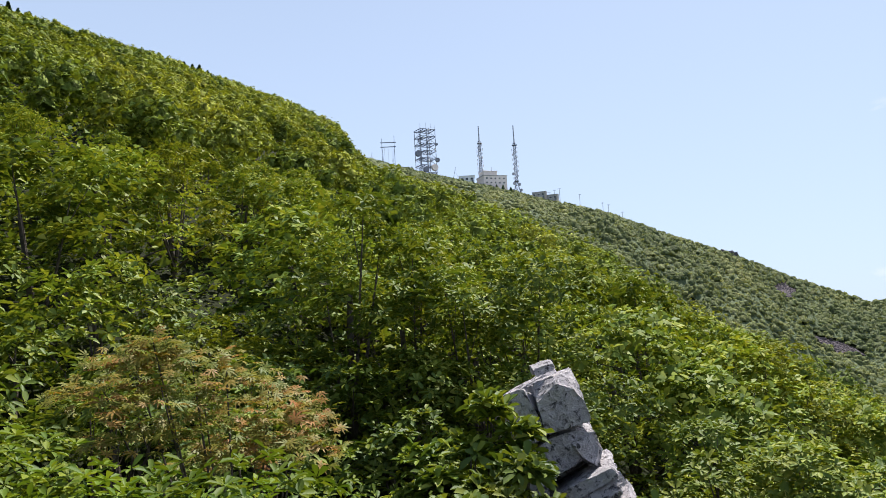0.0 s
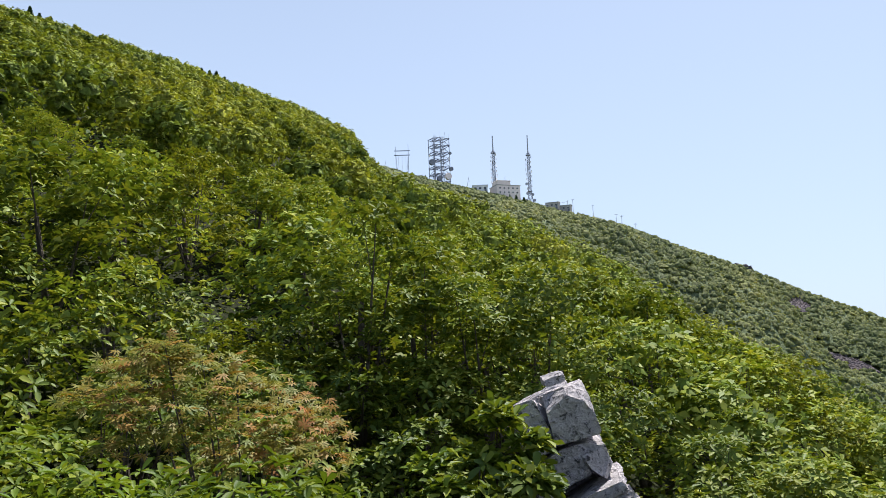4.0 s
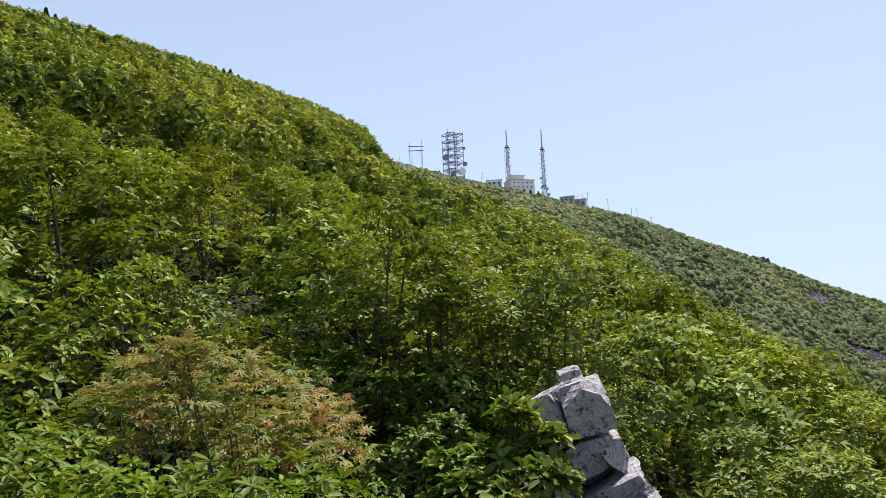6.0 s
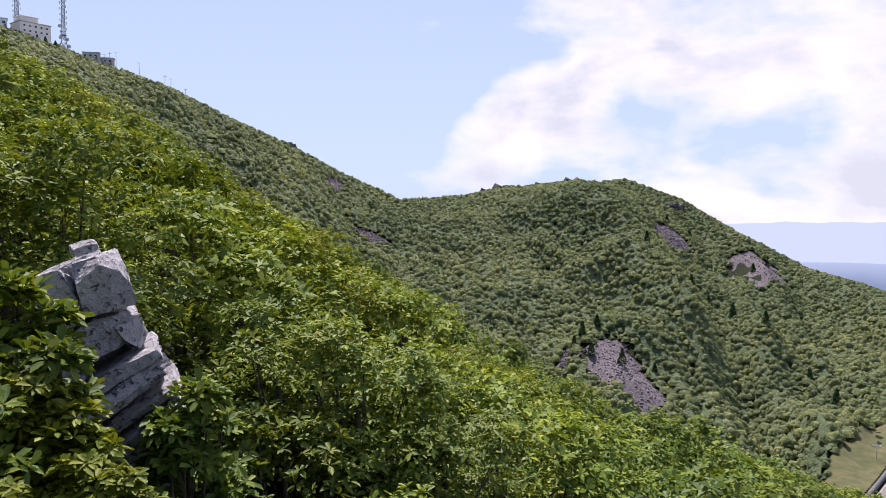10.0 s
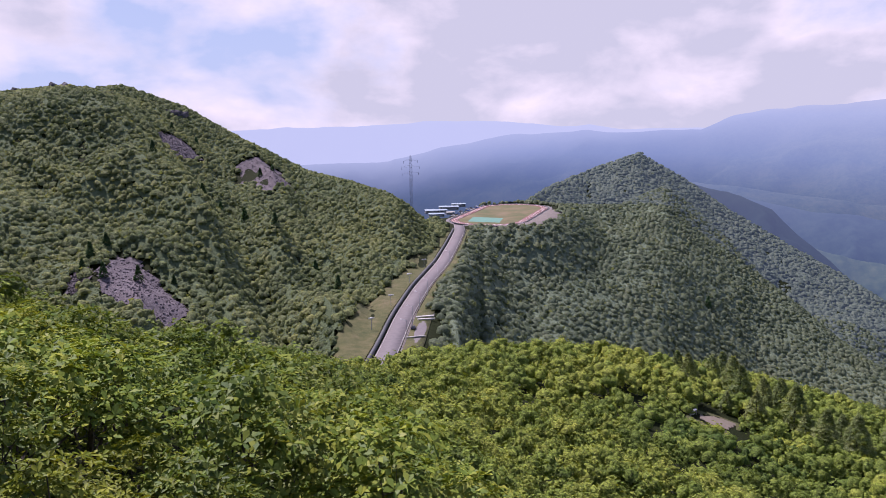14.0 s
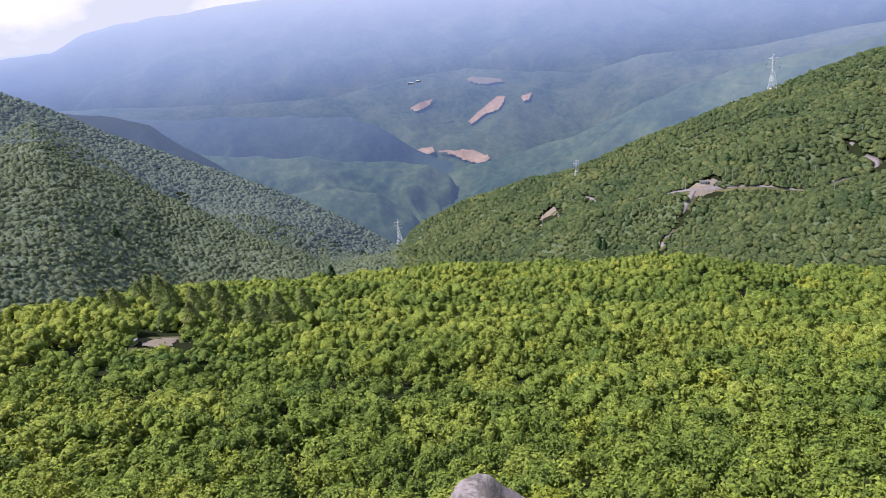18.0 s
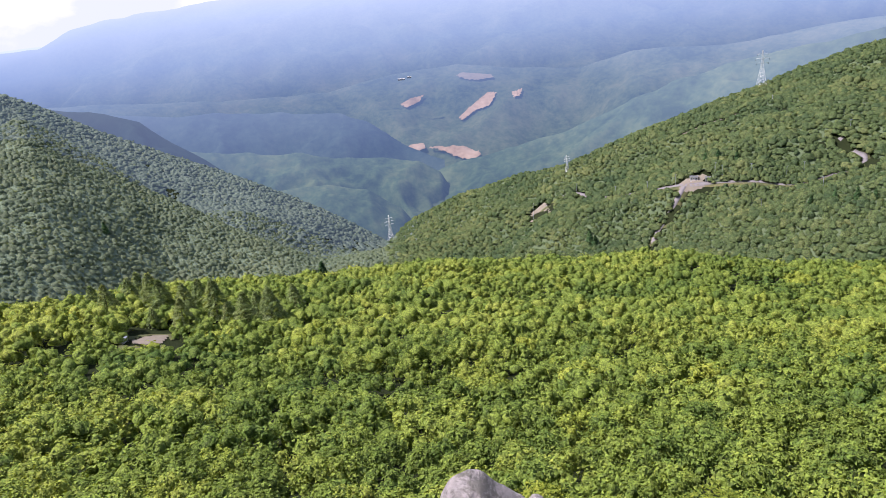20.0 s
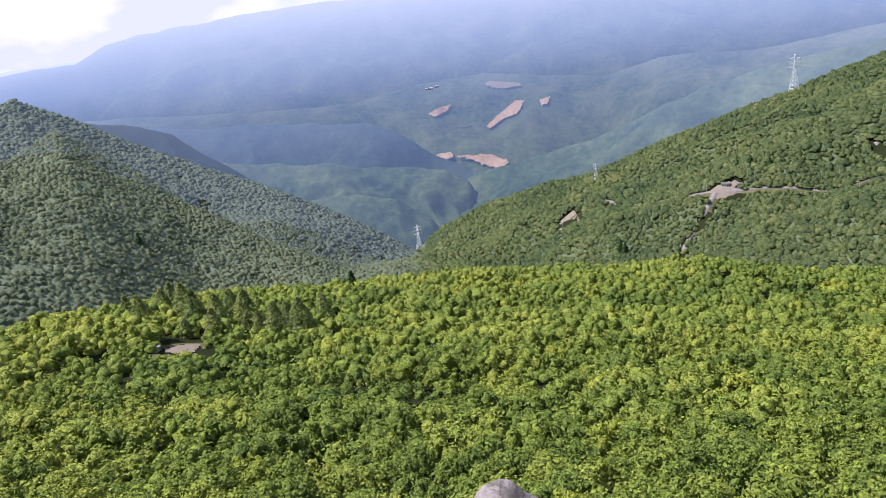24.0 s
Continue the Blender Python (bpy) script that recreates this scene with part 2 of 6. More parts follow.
LEAF_PINE = leaf_material("pine_needles", (0.022, 0.055, 0.022), (0.045, 0.09, 0.032), (0.08, 0.125, 0.045), patch=0.2, through_light=0.15, shine=0.006)
LEAF_LARCH = leaf_material("larch_needles", (0.110, 0.160, 0.060), (0.180, 0.230, 0.085), (0.260, 0.290, 0.110), patch=0.12, through_light=0.5, shine=0.006, fleck=5.0, gaps=0.6)
BARK = plain("bark", [(0.3, (0.035, 0.028, 0.022)), (0.7, (0.11, 0.095, 0.08))], 12, bump=0.6, bump_scale=30)
# darker than real leaf litter, so gaps between the trees look shaded
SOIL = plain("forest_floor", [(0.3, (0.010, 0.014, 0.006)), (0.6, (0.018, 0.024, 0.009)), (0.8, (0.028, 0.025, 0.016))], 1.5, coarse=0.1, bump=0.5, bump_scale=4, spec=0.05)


def canopy_material(name, dark, mid, light, glow=None):
    """Tree tops seen from afar: tone by stand, by crown and by leaf mass, with leafy relief."""
    m, n, l = material(name)
    geo, out, b = n("ShaderNodeNewGeometry"), n("ShaderNodeOutputMaterial"), n("ShaderNodeBsdfPrincipled")
    pos = geo.outputs["Position"]
    stand = noise_node(n, l, pos, 0.011, 4, 0.6, 0.4)
    crown = noise_node(n, l, pos, 0.16, 2, 0.5)
    mass = noise_node(n, l, pos, 0.9, 3, 0.7)
    f = math_node(n, l, "ADD", math_node(n, l, "MULTIPLY", stand, 0.5),
                  math_node(n, l, "ADD", math_node(n, l, "MULTIPLY", crown, 0.3), math_node(n, l, "MULTIPLY", mass, 0.3)))
    l(ramp_node(n, l, f, [(0.36, dark), (0.55, mid), (0.74, light)]), b.inputs["Base Color"])
    b.inputs["Roughness"].default_value = 0.8
    b.inputs["Specular IOR Level"].default_value = 0.06
    bp = n("ShaderNodeBump")
    bp.inputs["Strength"].default_value, bp.inputs["Distance"].default_value = 0.9, 1.6
    l(mass, bp.inputs["Height"])
    l(bp.outputs[0], b.inputs["Normal"])
    # emission added to the tree tops in place of haze
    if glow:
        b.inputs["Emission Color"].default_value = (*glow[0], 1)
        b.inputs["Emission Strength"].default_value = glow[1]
    l(b.outputs[0], out.inputs["Surface"])
    return m


def painted_haze_material(name, dark, mid, light, clear=0.0):
    """Wooded mountains of the backdrop, blue haze painted in as emission: more with distance, paler with height."""
    m, n, l = material(name)
    geo, out, b = n("ShaderNodeNewGeometry"), n("ShaderNodeOutputMaterial"), n("ShaderNodeBsdfDiffuse")
    pos = geo.outputs["Position"]
    f = math_node(n, l, "ADD", math_node(n, l, "MULTIPLY", noise_node(n, l, pos, 0.006, 5, 0.6, 0.4), 0.6), math_node(n, l, "MULTIPLY", noise_node(n, l, pos, 0.06, 4, 0.7), 0.45))
    l(ramp_node(n, l, f, [(0.40, dark), (0.52, mid), (0.66, light)]), b.inputs["Color"])
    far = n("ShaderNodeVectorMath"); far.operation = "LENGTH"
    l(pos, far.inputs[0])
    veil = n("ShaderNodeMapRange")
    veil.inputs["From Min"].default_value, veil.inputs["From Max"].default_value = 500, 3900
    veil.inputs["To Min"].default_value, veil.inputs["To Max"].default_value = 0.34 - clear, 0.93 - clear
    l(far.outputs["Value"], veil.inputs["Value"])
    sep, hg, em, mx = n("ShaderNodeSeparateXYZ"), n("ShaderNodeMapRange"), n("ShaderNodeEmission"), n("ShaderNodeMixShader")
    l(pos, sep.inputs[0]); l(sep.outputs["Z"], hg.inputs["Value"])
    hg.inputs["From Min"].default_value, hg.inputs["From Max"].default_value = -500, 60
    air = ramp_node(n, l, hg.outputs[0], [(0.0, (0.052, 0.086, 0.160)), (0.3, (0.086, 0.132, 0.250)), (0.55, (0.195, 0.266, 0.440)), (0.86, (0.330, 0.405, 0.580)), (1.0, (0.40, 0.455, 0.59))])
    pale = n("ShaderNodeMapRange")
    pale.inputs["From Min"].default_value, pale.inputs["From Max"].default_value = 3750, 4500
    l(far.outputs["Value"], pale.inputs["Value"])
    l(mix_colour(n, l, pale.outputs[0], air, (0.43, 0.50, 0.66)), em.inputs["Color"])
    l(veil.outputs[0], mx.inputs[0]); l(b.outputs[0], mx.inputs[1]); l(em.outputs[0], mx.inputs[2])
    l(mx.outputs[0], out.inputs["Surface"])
    return m


# lightened and greyed under the hill crowns, haze put into the colour
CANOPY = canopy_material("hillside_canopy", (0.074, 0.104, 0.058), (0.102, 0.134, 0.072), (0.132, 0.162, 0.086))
# paled to match the shoulder leaves, haze again in the colour
CANOPY_HAZE_GREY = canopy_material("shoulder_canopy", (0.120, 0.156, 0.104), (0.145, 0.185, 0.122), (0.170, 0.210, 0.138))
# the same blue haze emission on the sheet under those crowns
CANOPY_HAZE_GLOW = canopy_material("haze_glow_hill_canopy", (0.088, 0.114, 0.086), (0.108, 0.136, 0.100), (0.130, 0.158, 0.114), ((0.30, 0.42, 0.75), 0.04))

# ---- the lie of the land ----
def polar(az, d):
    return d * math.sin(radians(az)), d * math.cos(radians(az))


def ridge(X, Y, rows, far, tree=4.0, folds=0.0, round_=10.0):
    """Height of a ridge. rows: bearing, height angle and distance of its crest seen from the lookout, and the slope of its near side."""
    az, d = np.degrees(np.arctan2(X, Y)), np.hypot(X, Y)
    b = [r[0] for r in rows]
    dc = np.interp(az, b, [r[2] for r in rows])
    zc = np.interp(az, b, [r[2] * math.tan(radians(r[1])) - tree for r in rows])
    side = np.where(d < dc, np.interp(az, b, [r[3] for r in rows]), far)
    off = np.abs(d - dc)
    return zc - side * (np.sqrt(off * off + round_ ** 2) - round_) + folds * rolling(X, Y) * np.clip(off / 130, 0.05, 1)


MAIN_RIDGE = [(-40, 8, 470, .3), (-14, 15, 470, .3), (-5, 14.2, 480, .3), (1.7, 12.3, 500, .3), (6.5, 11.0, 510, .3), (13.2, 8.9, 530, .3), (17.5, 7.0, 545, .3), (22, 5.0, 560, .3),
              (26.3, 2.7, 585, .29), (30.1, 1.0, 610, .28), (34.2, 1.2, 630, .29), (38.4, 1.9, 640, .30), (43.7, 2.4, 660, .30), (47.2, 2.6, 690, .30), (51, 1.1, 690, .28),
              (54.4, -1.0, 680, .25), (59.7, -3.9, 650, .17), (63.1, -4.8, 630, .11), (66, -5.9, 600, .08), (68.5, -7.3, 570, .06), (70.3, -8.5, 545, .05), (71.2, -9.2, 535, .05), (74, -16, 500, .1), (80, -30, 500, .1)]
CRAG_SPUR = [(*polar(a, d), 0.0) for a, d in ((44.6, 585), (46.2, 545), (48.0, 500), (49.8, 450), (52, 390))]
ROAD_LINE = [(*polar(a, d), -90.0) for a, d in [(62.5, 200), (64.3, 245), (65.75, 280), (66.9, 326), (68.4, 384), (70.1, 448), (71.0, 520), (71.5, 580), (71.3, 625)]]
TRACK = (650.0, 177.0, 42.0, 33.0, -90.0)          # middle, half of the straight, radius, height
POINTED_HILL = [(70, -16, 860, .3), (74.5, -8.5, 860, .3), (76, -7.0, 860, .3), (77.9, -5.6, 1000, .3), (81.3, -4.2, 1120, .35), (85, -2.8, 1200, .35), (87.8, -4.4, 1190, .35), (91.5, -6.9, 1150, .33),
                (95.7, -9.3, 1120, .3), (101.8, -12.6, 1060, .25), (106, -15.0, 1040, .2), (110, -17.6, 1020, .2), (114, -21, 1000, .2), (125, -30, 1000, .2)]
SHOULDER = [(70, -20, 560, .1), (73.5, -10.5, 560, .12), (77, -7.9, 720, .15), (79.6, -6.7, 800, .15), (83.8, -6.7, 860, .16), (87.1, -5.2, 960, .2), (90, -7.7, 930, .2), (94, -11.7, 860, .22), (99, -15.5, 800, .2), (104, -18.5, 760, .2), (110, -24, 700, .2)]
RIGHT_RIDGE = [(104, -28, 1050, .1), (110, -19.5, 1050, .1), (113, -17.0, 1040, .1), (117, -15.4, 1000, .08), (122, -14.2, 900, .07), (125.9, -13.6, 850, .065), (130.9, -11.6, 870, .065), (134.9, -10.2, 900, .065),
               (139.9, -8.4, 950, .07), (145.7, -6.2, 1050, .08), (152, -4.9, 1100, .09), (165, -4, 1150, .1)]
DOWN = (math.sin(radians(114)), math.cos(radians(114)))   # straight down the near slope
ALONG = (math.sin(radians(24)), math.cos(radians(24)))
FALL_U = [-400, -213, -129, -13, 4, 15, 54, 108, 184, 216, 300]
FALL_V = [60, 150, 212, 66, 34, 42, 80, 122, 125, 100, 50]
SLOPE_U = [-500, -200, -60, 0, 10, 30, 60, 100, 150, 200, 240, 300, 400, 650, 5000]
SLOPE_Z = [207, 98, 29.4, -3.2, -9.5, -22, -39, -56, -70, -79, -89, -122, -190, -330, -3000]


def smooth_interp(x, xs, ys, soft=0.06):
    """Interpolation with its corners rounded."""
    w = soft * (np.abs(x) + 30)
    return sum(k * np.interp(x + o * w, xs, ys) for o, k in ((-2, .1), (-1, .2), (0, .4), (1, .2), (2, .1)))


def lattice_noise(X, Y, size, seed):
    """Smooth random heights between -1 and 1 on a square lattice."""
    u, v = X / size, Y / size
    i, j = np.floor(u).astype(np.int64), np.floor(v).astype(np.int64)
    fu, fv = u - i, v - j
    fu, fv = fu * fu * (3 - 2 * fu), fv * fv * (3 - 2 * fv)
    def h(a, b):
        k = (a * 374761393 + b * 668265263 + seed * 974634777) & 0x7FFFFFFF
        k = ((k ^ (k >> 13)) * 1274126177) & 0x7FFFFFFF
        return ((k ^ (k >> 16)) & 0xFFFF) / 32767.5 - 1
    return (h(i, j) * (1 - fu) + h(i + 1, j) * fu) * (1 - fv) + (h(i, j + 1) * (1 - fu) + h(i + 1, j + 1) * fu) * fv


def rolling(X, Y):
    return 0.55 * lattice_noise(X, Y, 90, 1) + 0.3 * lattice_noise(X, Y, 41, 2) + 0.15 * lattice_noise(X, Y, 19, 3)


def soft_max(a, b, k):
    h = np.clip(0.5 + 0.5 * (a - b) / k, 0, 1)
    return b + (a - b) * h + k * h * (1 - h)


def flat_line(X, Y, pts, half):
    """Distance past the edge of a strip along pts, and the height there."""
    best, zz = np.full(X.shape, 1e9), np.zeros(X.shape)
    for (x0, y0, z0), (x1, y1, z1) in zip(pts[:-1], pts[1:]):
        dx, dy = x1 - x0, y1 - y0
        t = np.clip(((X - x0) * dx + (Y - y0) * dy) / (dx * dx + dy * dy), 0, 1)
        d = np.hypot(X - x0 - t * dx, Y - y0 - t * dy)
        zz = np.where(d < best, z0 + t * (z1 - z0), zz)
        best = np.minimum(best, d)
    return np.maximum(best - half, 0), zz


def track_gap(X, Y):
    cx, cy, s, r, _ = TRACK
    return np.hypot(np.maximum(np.abs(X - cx) - s, 0), Y - cy) - r


# brow of the slope under the lookout: bearing, height angle of the tree tops there, distance
BROW = [(-70, 25.0, 260), (-40, 24.3, 260), (-31, 23.5, 260), (-26, 22.7, 258), (-21, 21.6, 255), (-18.3, 20.9, 252), (-12.5, 19.2, 248), (-9.9, 18.1, 245), (-7.6, 17.0, 240), (-6.6, 15.6, 205), (-5.2, 14.0, 175), (-.4, 12.2, 140),
        (4.4, 10.0, 110), (8.2, 8.2, 92), (13.3, 6.2, 76), (15.2, 4.3, 70), (17.9, 2.7, 64), (21.6, 1.0, 60), (25.1, -1.0, 58), (30, -4.1, 56), (33.7, -6.7, 56), (36.9, -9.1, 58), (42, -11.6, 64), (46.4, -13.6, 72), (50.4, -14.6, 82), (54, -16.1, 94),
        (59.7, -17.3, 116), (64.5, -18.1, 136), (72, -17.7, 162), (80, -17.4, 190)]
BROW_AZ, BROW_EL, BROW_D = ([r[k] for r in BROW] for k in range(3))


def fall_gap(X, Y):
    """How far a place lies past the brow of the slope under the lookout."""
    az, d = np.degrees(np.arctan2(X, Y)), np.hypot(X, Y)
    u, v = X * DOWN[0] + Y * DOWN[1], X * ALONG[0] + Y * ALONG[1]
    s = v - smooth_interp(u, FALL_U, FALL_V, 0.1)
    k = np.clip((az - 56) / 16, 0, 1)
    return (d - np.interp(az, BROW_AZ, BROW_D)) * (1 - k) + s * k


def bowl(X, Y):
    """The slope beside the lookout: steep under the ledge, then rising or falling evenly to its brow."""
    az, d = np.degrees(np.arctan2(X, Y)), np.hypot(X, Y)
    L = np.interp(az, BROW_AZ, BROW_D)
    rise = np.tan(np.radians(np.interp(az, BROW_AZ, BROW_EL))) - np.interp(L, [60, 110, 180, 260], [3.6, 3.9, 3.0, 2.4]) / L
    foot = -6 * np.tan(np.radians(np.interp(az, [-70, -40, -16, 0, 24, 48, 72, 90], [22, 24, 28, 31, 37.5, 45.3, 51.8, 60])))
    reach = L * 0.45
    dip = (6 * rise - .57 - foot) / (.865 * np.exp(-6 / reach))
    z = d * rise - 1.9 * np.exp(-d / 5) - dip * (1 - np.exp(-d / 3)) * np.exp(-d / reach)
    over = d - L
    return z - 0.9 * (np.sqrt(over * over + 10 ** 2) + over) * 0.5 + 1.2 * np.exp(-(over / 12) ** 2)


def height(X, Y):
    """Height of the ground anywhere."""
    X, Y = np.asarray(X, float), np.asarray(Y, float)
    d = np.hypot(X, Y)
    az = np.degrees(np.arctan2(X, Y))
    roll_ = rolling(X, Y)
    u, v = X * DOWN[0] + Y * DOWN[1], X * ALONG[0] + Y * ALONG[1]
    s = v - smooth_interp(u, FALL_U, FALL_V, 0.1)
    near = smooth_interp(u, SLOPE_U, SLOPE_Z) - 0.95 * (np.sqrt(s * s + 14 ** 2) + s) * 0.5 - 0.14 * np.maximum(-v - 10, 0) * np.clip((u - 60) / 100, 0, 1)
    near = near - 8 * np.clip((az - 70) / 30, 0, 1) * (1 - np.exp(-np.maximum(u, 0) / 5)) * np.exp(-np.maximum(u, 0) / 60)
    near = near + 9.5 * np.exp(-((v - 95) / 45) ** 2 - ((u - 130) / 80) ** 2)
    k = np.clip((az - 54) / 20, 0, 1); k = k * k * (3 - 2 * k)
    near = near * k + bowl(X, Y) * (1 - k)
    near = near + roll_ * np.clip((d - 30) / 25, 0, 1.2 + 3.8 * k)
    main = ridge(X, Y, MAIN_RIDGE, 0.5, 4, 14)
    # spurs that run slantwise down the face of the main ridge
    below = np.maximum(np.interp(az, [r[0] for r in MAIN_RIDGE], [r[2] for r in MAIN_RIDGE]) - d, 0)
    lane = az * 11 - below * .42
    spur = (.5 - np.abs(lattice_noise(lane, below * .25, 62, 71))) * 1.5 + (.5 - np.abs(lattice_noise(lane, below * .3, 27, 72))) * .7
    main = main + spur * 15 * np.clip(below / 110, 0, 1) * np.clip((az - 5) / 15, 0, 1)
    e, _ = flat_line(X, Y, CRAG_SPUR, 0)
    main = main + 10 * np.exp(-(e / 26) ** 2) - 6 * np.exp(-((e - 62) / 30) ** 2) * (az > 44) * (d > 480)
    hill = ridge(X, Y, POINTED_HILL, 0.5, 5, 16)
    hill = soft_max(hill, ridge(X, Y, SHOULDER, 0.3, 5, 9), 6)
    right = ridge(X, Y, RIGHT_RIDGE, 0.45, 6, 22)
    base = np.interp(d, [0, 500, 800, 1150, 1900, 4900], [-240, -240, -280, -390, -700, -700]) + roll_ * 10
    z = soft_max(main, hill, 8)
    z = soft_max(z, right, 8)
    z = soft_max(z, base, 20)
    z = soft_max(z, near, 5)
    # road bench and the levelled sports ground
    e, zr = flat_line(X, Y, ROAD_LINE, 9.0)
    k = np.clip(1 - e / 30, 0, 1); k = k * k * (3 - 2 * k)
    k = k * np.clip((d - 225) / 30, 0, 1)
    z = z + (zr - z) * k
    g = np.clip(1 - np.maximum(track_gap(X, Y) - 9, 0) / 52, 0, 1); g = g * g * (3 - 2 * g)
    z = z + (TRACK[4] - z) * g
    return z


def ground_at(x, y):
    return float(height(np.array([x]), np.array([y]))[0])
# ---- mesh helpers ----
def mesh_np(name, V, F, mat, smooth=False):
    """A mesh from arrays of points and of faces that all have the same number of corners."""
    me = bpy.data.meshes.new(name)
    V, F = np.ascontiguousarray(V, np.float32), np.ascontiguousarray(F, np.int32)
    k = F.shape[1]
    me.vertices.add(len(V)); me.vertices.foreach_set("co", V.ravel())
    me.loops.add(F.size); me.loops.foreach_set("vertex_index", F.ravel())
    me.polygons.add(len(F))
    me.polygons.foreach_set("loop_start", np.arange(0, F.size, k, dtype=np.int32))
    if smooth:
        me.polygons.foreach_set("use_smooth", np.ones(len(F), bool))
    me.update(calc_edges=True)
    me.materials.append(mat)
    return me


def part(name, data, parent=None, label="", mat=None, at=None):
    """Links a mesh or a bmesh as one object under a thing or a part."""
    if isinstance(data, bmesh.types.BMesh):
        me = bpy.data.meshes.new(name)
        data.to_mesh(me); data.free()
        if mat:
            me.materials.append(mat)
        data = me
    ob = new(name, data)
    if parent is not None:
        ob.parent = parent
    if at is not None:
        ob.matrix_basis = at
    if label:
        ob["label"] = label
    return ob


def grid_faces(rows, cols):
    i = np.arange(rows * cols).reshape(rows, cols)
    return np.stack([i[:-1, :-1], i[:-1, 1:], i[1:, 1:], i[1:, :-1]], -1).reshape(-1, 4)


def box(bm, size, at=(0, 0, 0), turn=None, bevel=0.0):
    m = Matrix.Translation(at) @ (turn.to_4x4() if turn is not None else Matrix.Identity(4)) @ Matrix.Diagonal((*size, 1))
    r = bmesh.ops.create_cube(bm, size=1, matrix=m)
    if bevel:
        es = {e for v in r["verts"] for e in v.link_edges}
        bmesh.ops.bevel(bm, geom=list(es), offset=bevel, segments=1, affect="EDGES")
    return bm


def rod(bm, a, b, r0, r1=None, sides=6):
    a, b = Vector(a), Vector(b)
    m = Matrix.Translation((a + b) / 2) @ (b - a).to_track_quat("Z", "Y").to_matrix().to_4x4()
    bmesh.ops.create_cone(bm, cap_ends=True, segments=sides, radius1=r0, radius2=r0 if r1 is None else r1, depth=(b - a).length, matrix=m)
    return bm


# ---- ground ----
def build_ground():
    az = np.radians(np.concatenate([np.arange(-45, 165, 1.0), np.arange(165, 315.1, 6)]))
    r = np.concatenate([[0.3, 1, 2, 3, 4.5], np.geomspace(6, 1700, 190), np.geomspace(1800, 4850, 14)])
    R, A = np.meshgrid(r, az, indexing="ij")
    X, Y = R * np.sin(A), R * np.cos(A)
    V = np.stack([X, Y, height(X, Y)], -1).reshape(-1, 3)
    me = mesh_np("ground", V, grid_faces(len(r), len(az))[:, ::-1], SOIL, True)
    tagged(new("ground", me), "dark forest floor of steep wooded mountain slopes", "ground", kind="structure")


build_ground()


def bare(X, Y):
    """How far a place is kept free of trees: roads, scree, sports ground."""
    e, _ = flat_line(X, Y, ROAD_LINE, 6.0)
    m = (e < 3.5) & (np.hypot(X, Y) > 230)
    m |= track_gap(X, Y) < 11
    for f in CLEARINGS:
        m |= f(X, Y)
    return m


CLEARINGS = []


def inside(X, Y, pts):
    """Whether places lie inside a closed outline."""
    r = np.zeros(np.shape(X), bool)
    for (x0, y0), (x1, y1) in zip(pts, pts[1:] + pts[:1]):
        if y0 != y1:
            r ^= ((Y < y0) != (Y < y1)) & (X < (x1 - x0) * (Y - y0) / (y1 - y0) + x0)
    return r


def clear_outline(pts, wobble=3.0):
    CLEARINGS.append(lambda X, Y: inside(X + wobble * lattice_noise(X, Y, 7, 51), Y + wobble * lattice_noise(X, Y, 7, 52), pts))


def clear_line(pts, half):
    p3 = [(x, y, 0) for x, y in pts]
    CLEARINGS.append(lambda X, Y: flat_line(X, Y, p3, half)[0] < 0.01)


def near_zone(X, Y):
    """The slope under the lookout, which has trees of its own."""
    return (fall_gap(X, Y) < 20) & (X * DOWN[0] + Y * DOWN[1] < 270)


# outlines of open ground: bearing and distance
SCREES = [[polar(a, d) for a, d in o] for o in (
    [(43.9, 344), (44.6, 352), (46.0, 376), (47.4, 366), (48.6, 352), (50.6, 328), (49.6, 312), (46.4, 309), (44.6, 332)],
    [(42.4, 352), (43.2, 360), (44.0, 356), (43.6, 338), (42.8, 338)],
    [(49.0, 566), (49.4, 586), (50.6, 600), (51.4, 594), (52.2, 580), (50.4, 556)],
    [(54.2, 588), (55.0, 598), (55.8, 600), (57.6, 604), (59.0, 560), (56.9, 515)],
    [(24.2, 535), (25.1, 561), (26.1, 550), (25.2, 526)], [(26.3, 484), (27.4, 489), (29.6, 493), (28.1, 474)])]
GRASS_BANK = [polar(a, d) for a, d in ((60.0, 255), (61.5, 300), (63.6, 345), (66.1, 398), (68.0, 450), (69.0, 490), (70.4, 566), (71.2, 566), (70.4, 450), (68.6, 384), (66.8, 322), (65.0, 262))]
PARKING = [polar(a, d) for a, d in ((66.1, 272), (67.4, 276), (68.5, 296), (69.4, 330), (67.5, 330))]
HILL_ROADS = [[polar(a, d) for a, d in o] for o in (
    [(123.2, 752), (123.8, 768), (126.4, 760), (129, 705), (131.5, 655), (134.6, 615), (137.0, 620), (140, 622), (142.8, 616), (144.3, 620), (146.4, 636), (146.9, 652), (146.2, 672), (145, 690)],
    [(134.7, 617), (134.2, 598), (133.7, 590), (132.8, 580), (132.1, 564), (133.3, 540), (134.8, 520)],
    [(134.6, 826), (135.4, 834), (136.0, 840), (137.0, 832), (138.2, 826)])]
HUT_YARD = [(150.8, .6), (153.6, -3.5), (153.4, -7.6), (147.4, -7.0), (146.2, -2.5), (147.2, .8)]
HUT_GRASS = [(155.0, 3.0), (155.5, 0), (154.6, -8.2), (150, -8.8), (141, -7), (140, 1), (145, 3.4)]
for outline in SCREES:
    clear_outline(outline, 4)
clear_outline(GRASS_BANK, 4)
clear_outline(PARKING, 1)
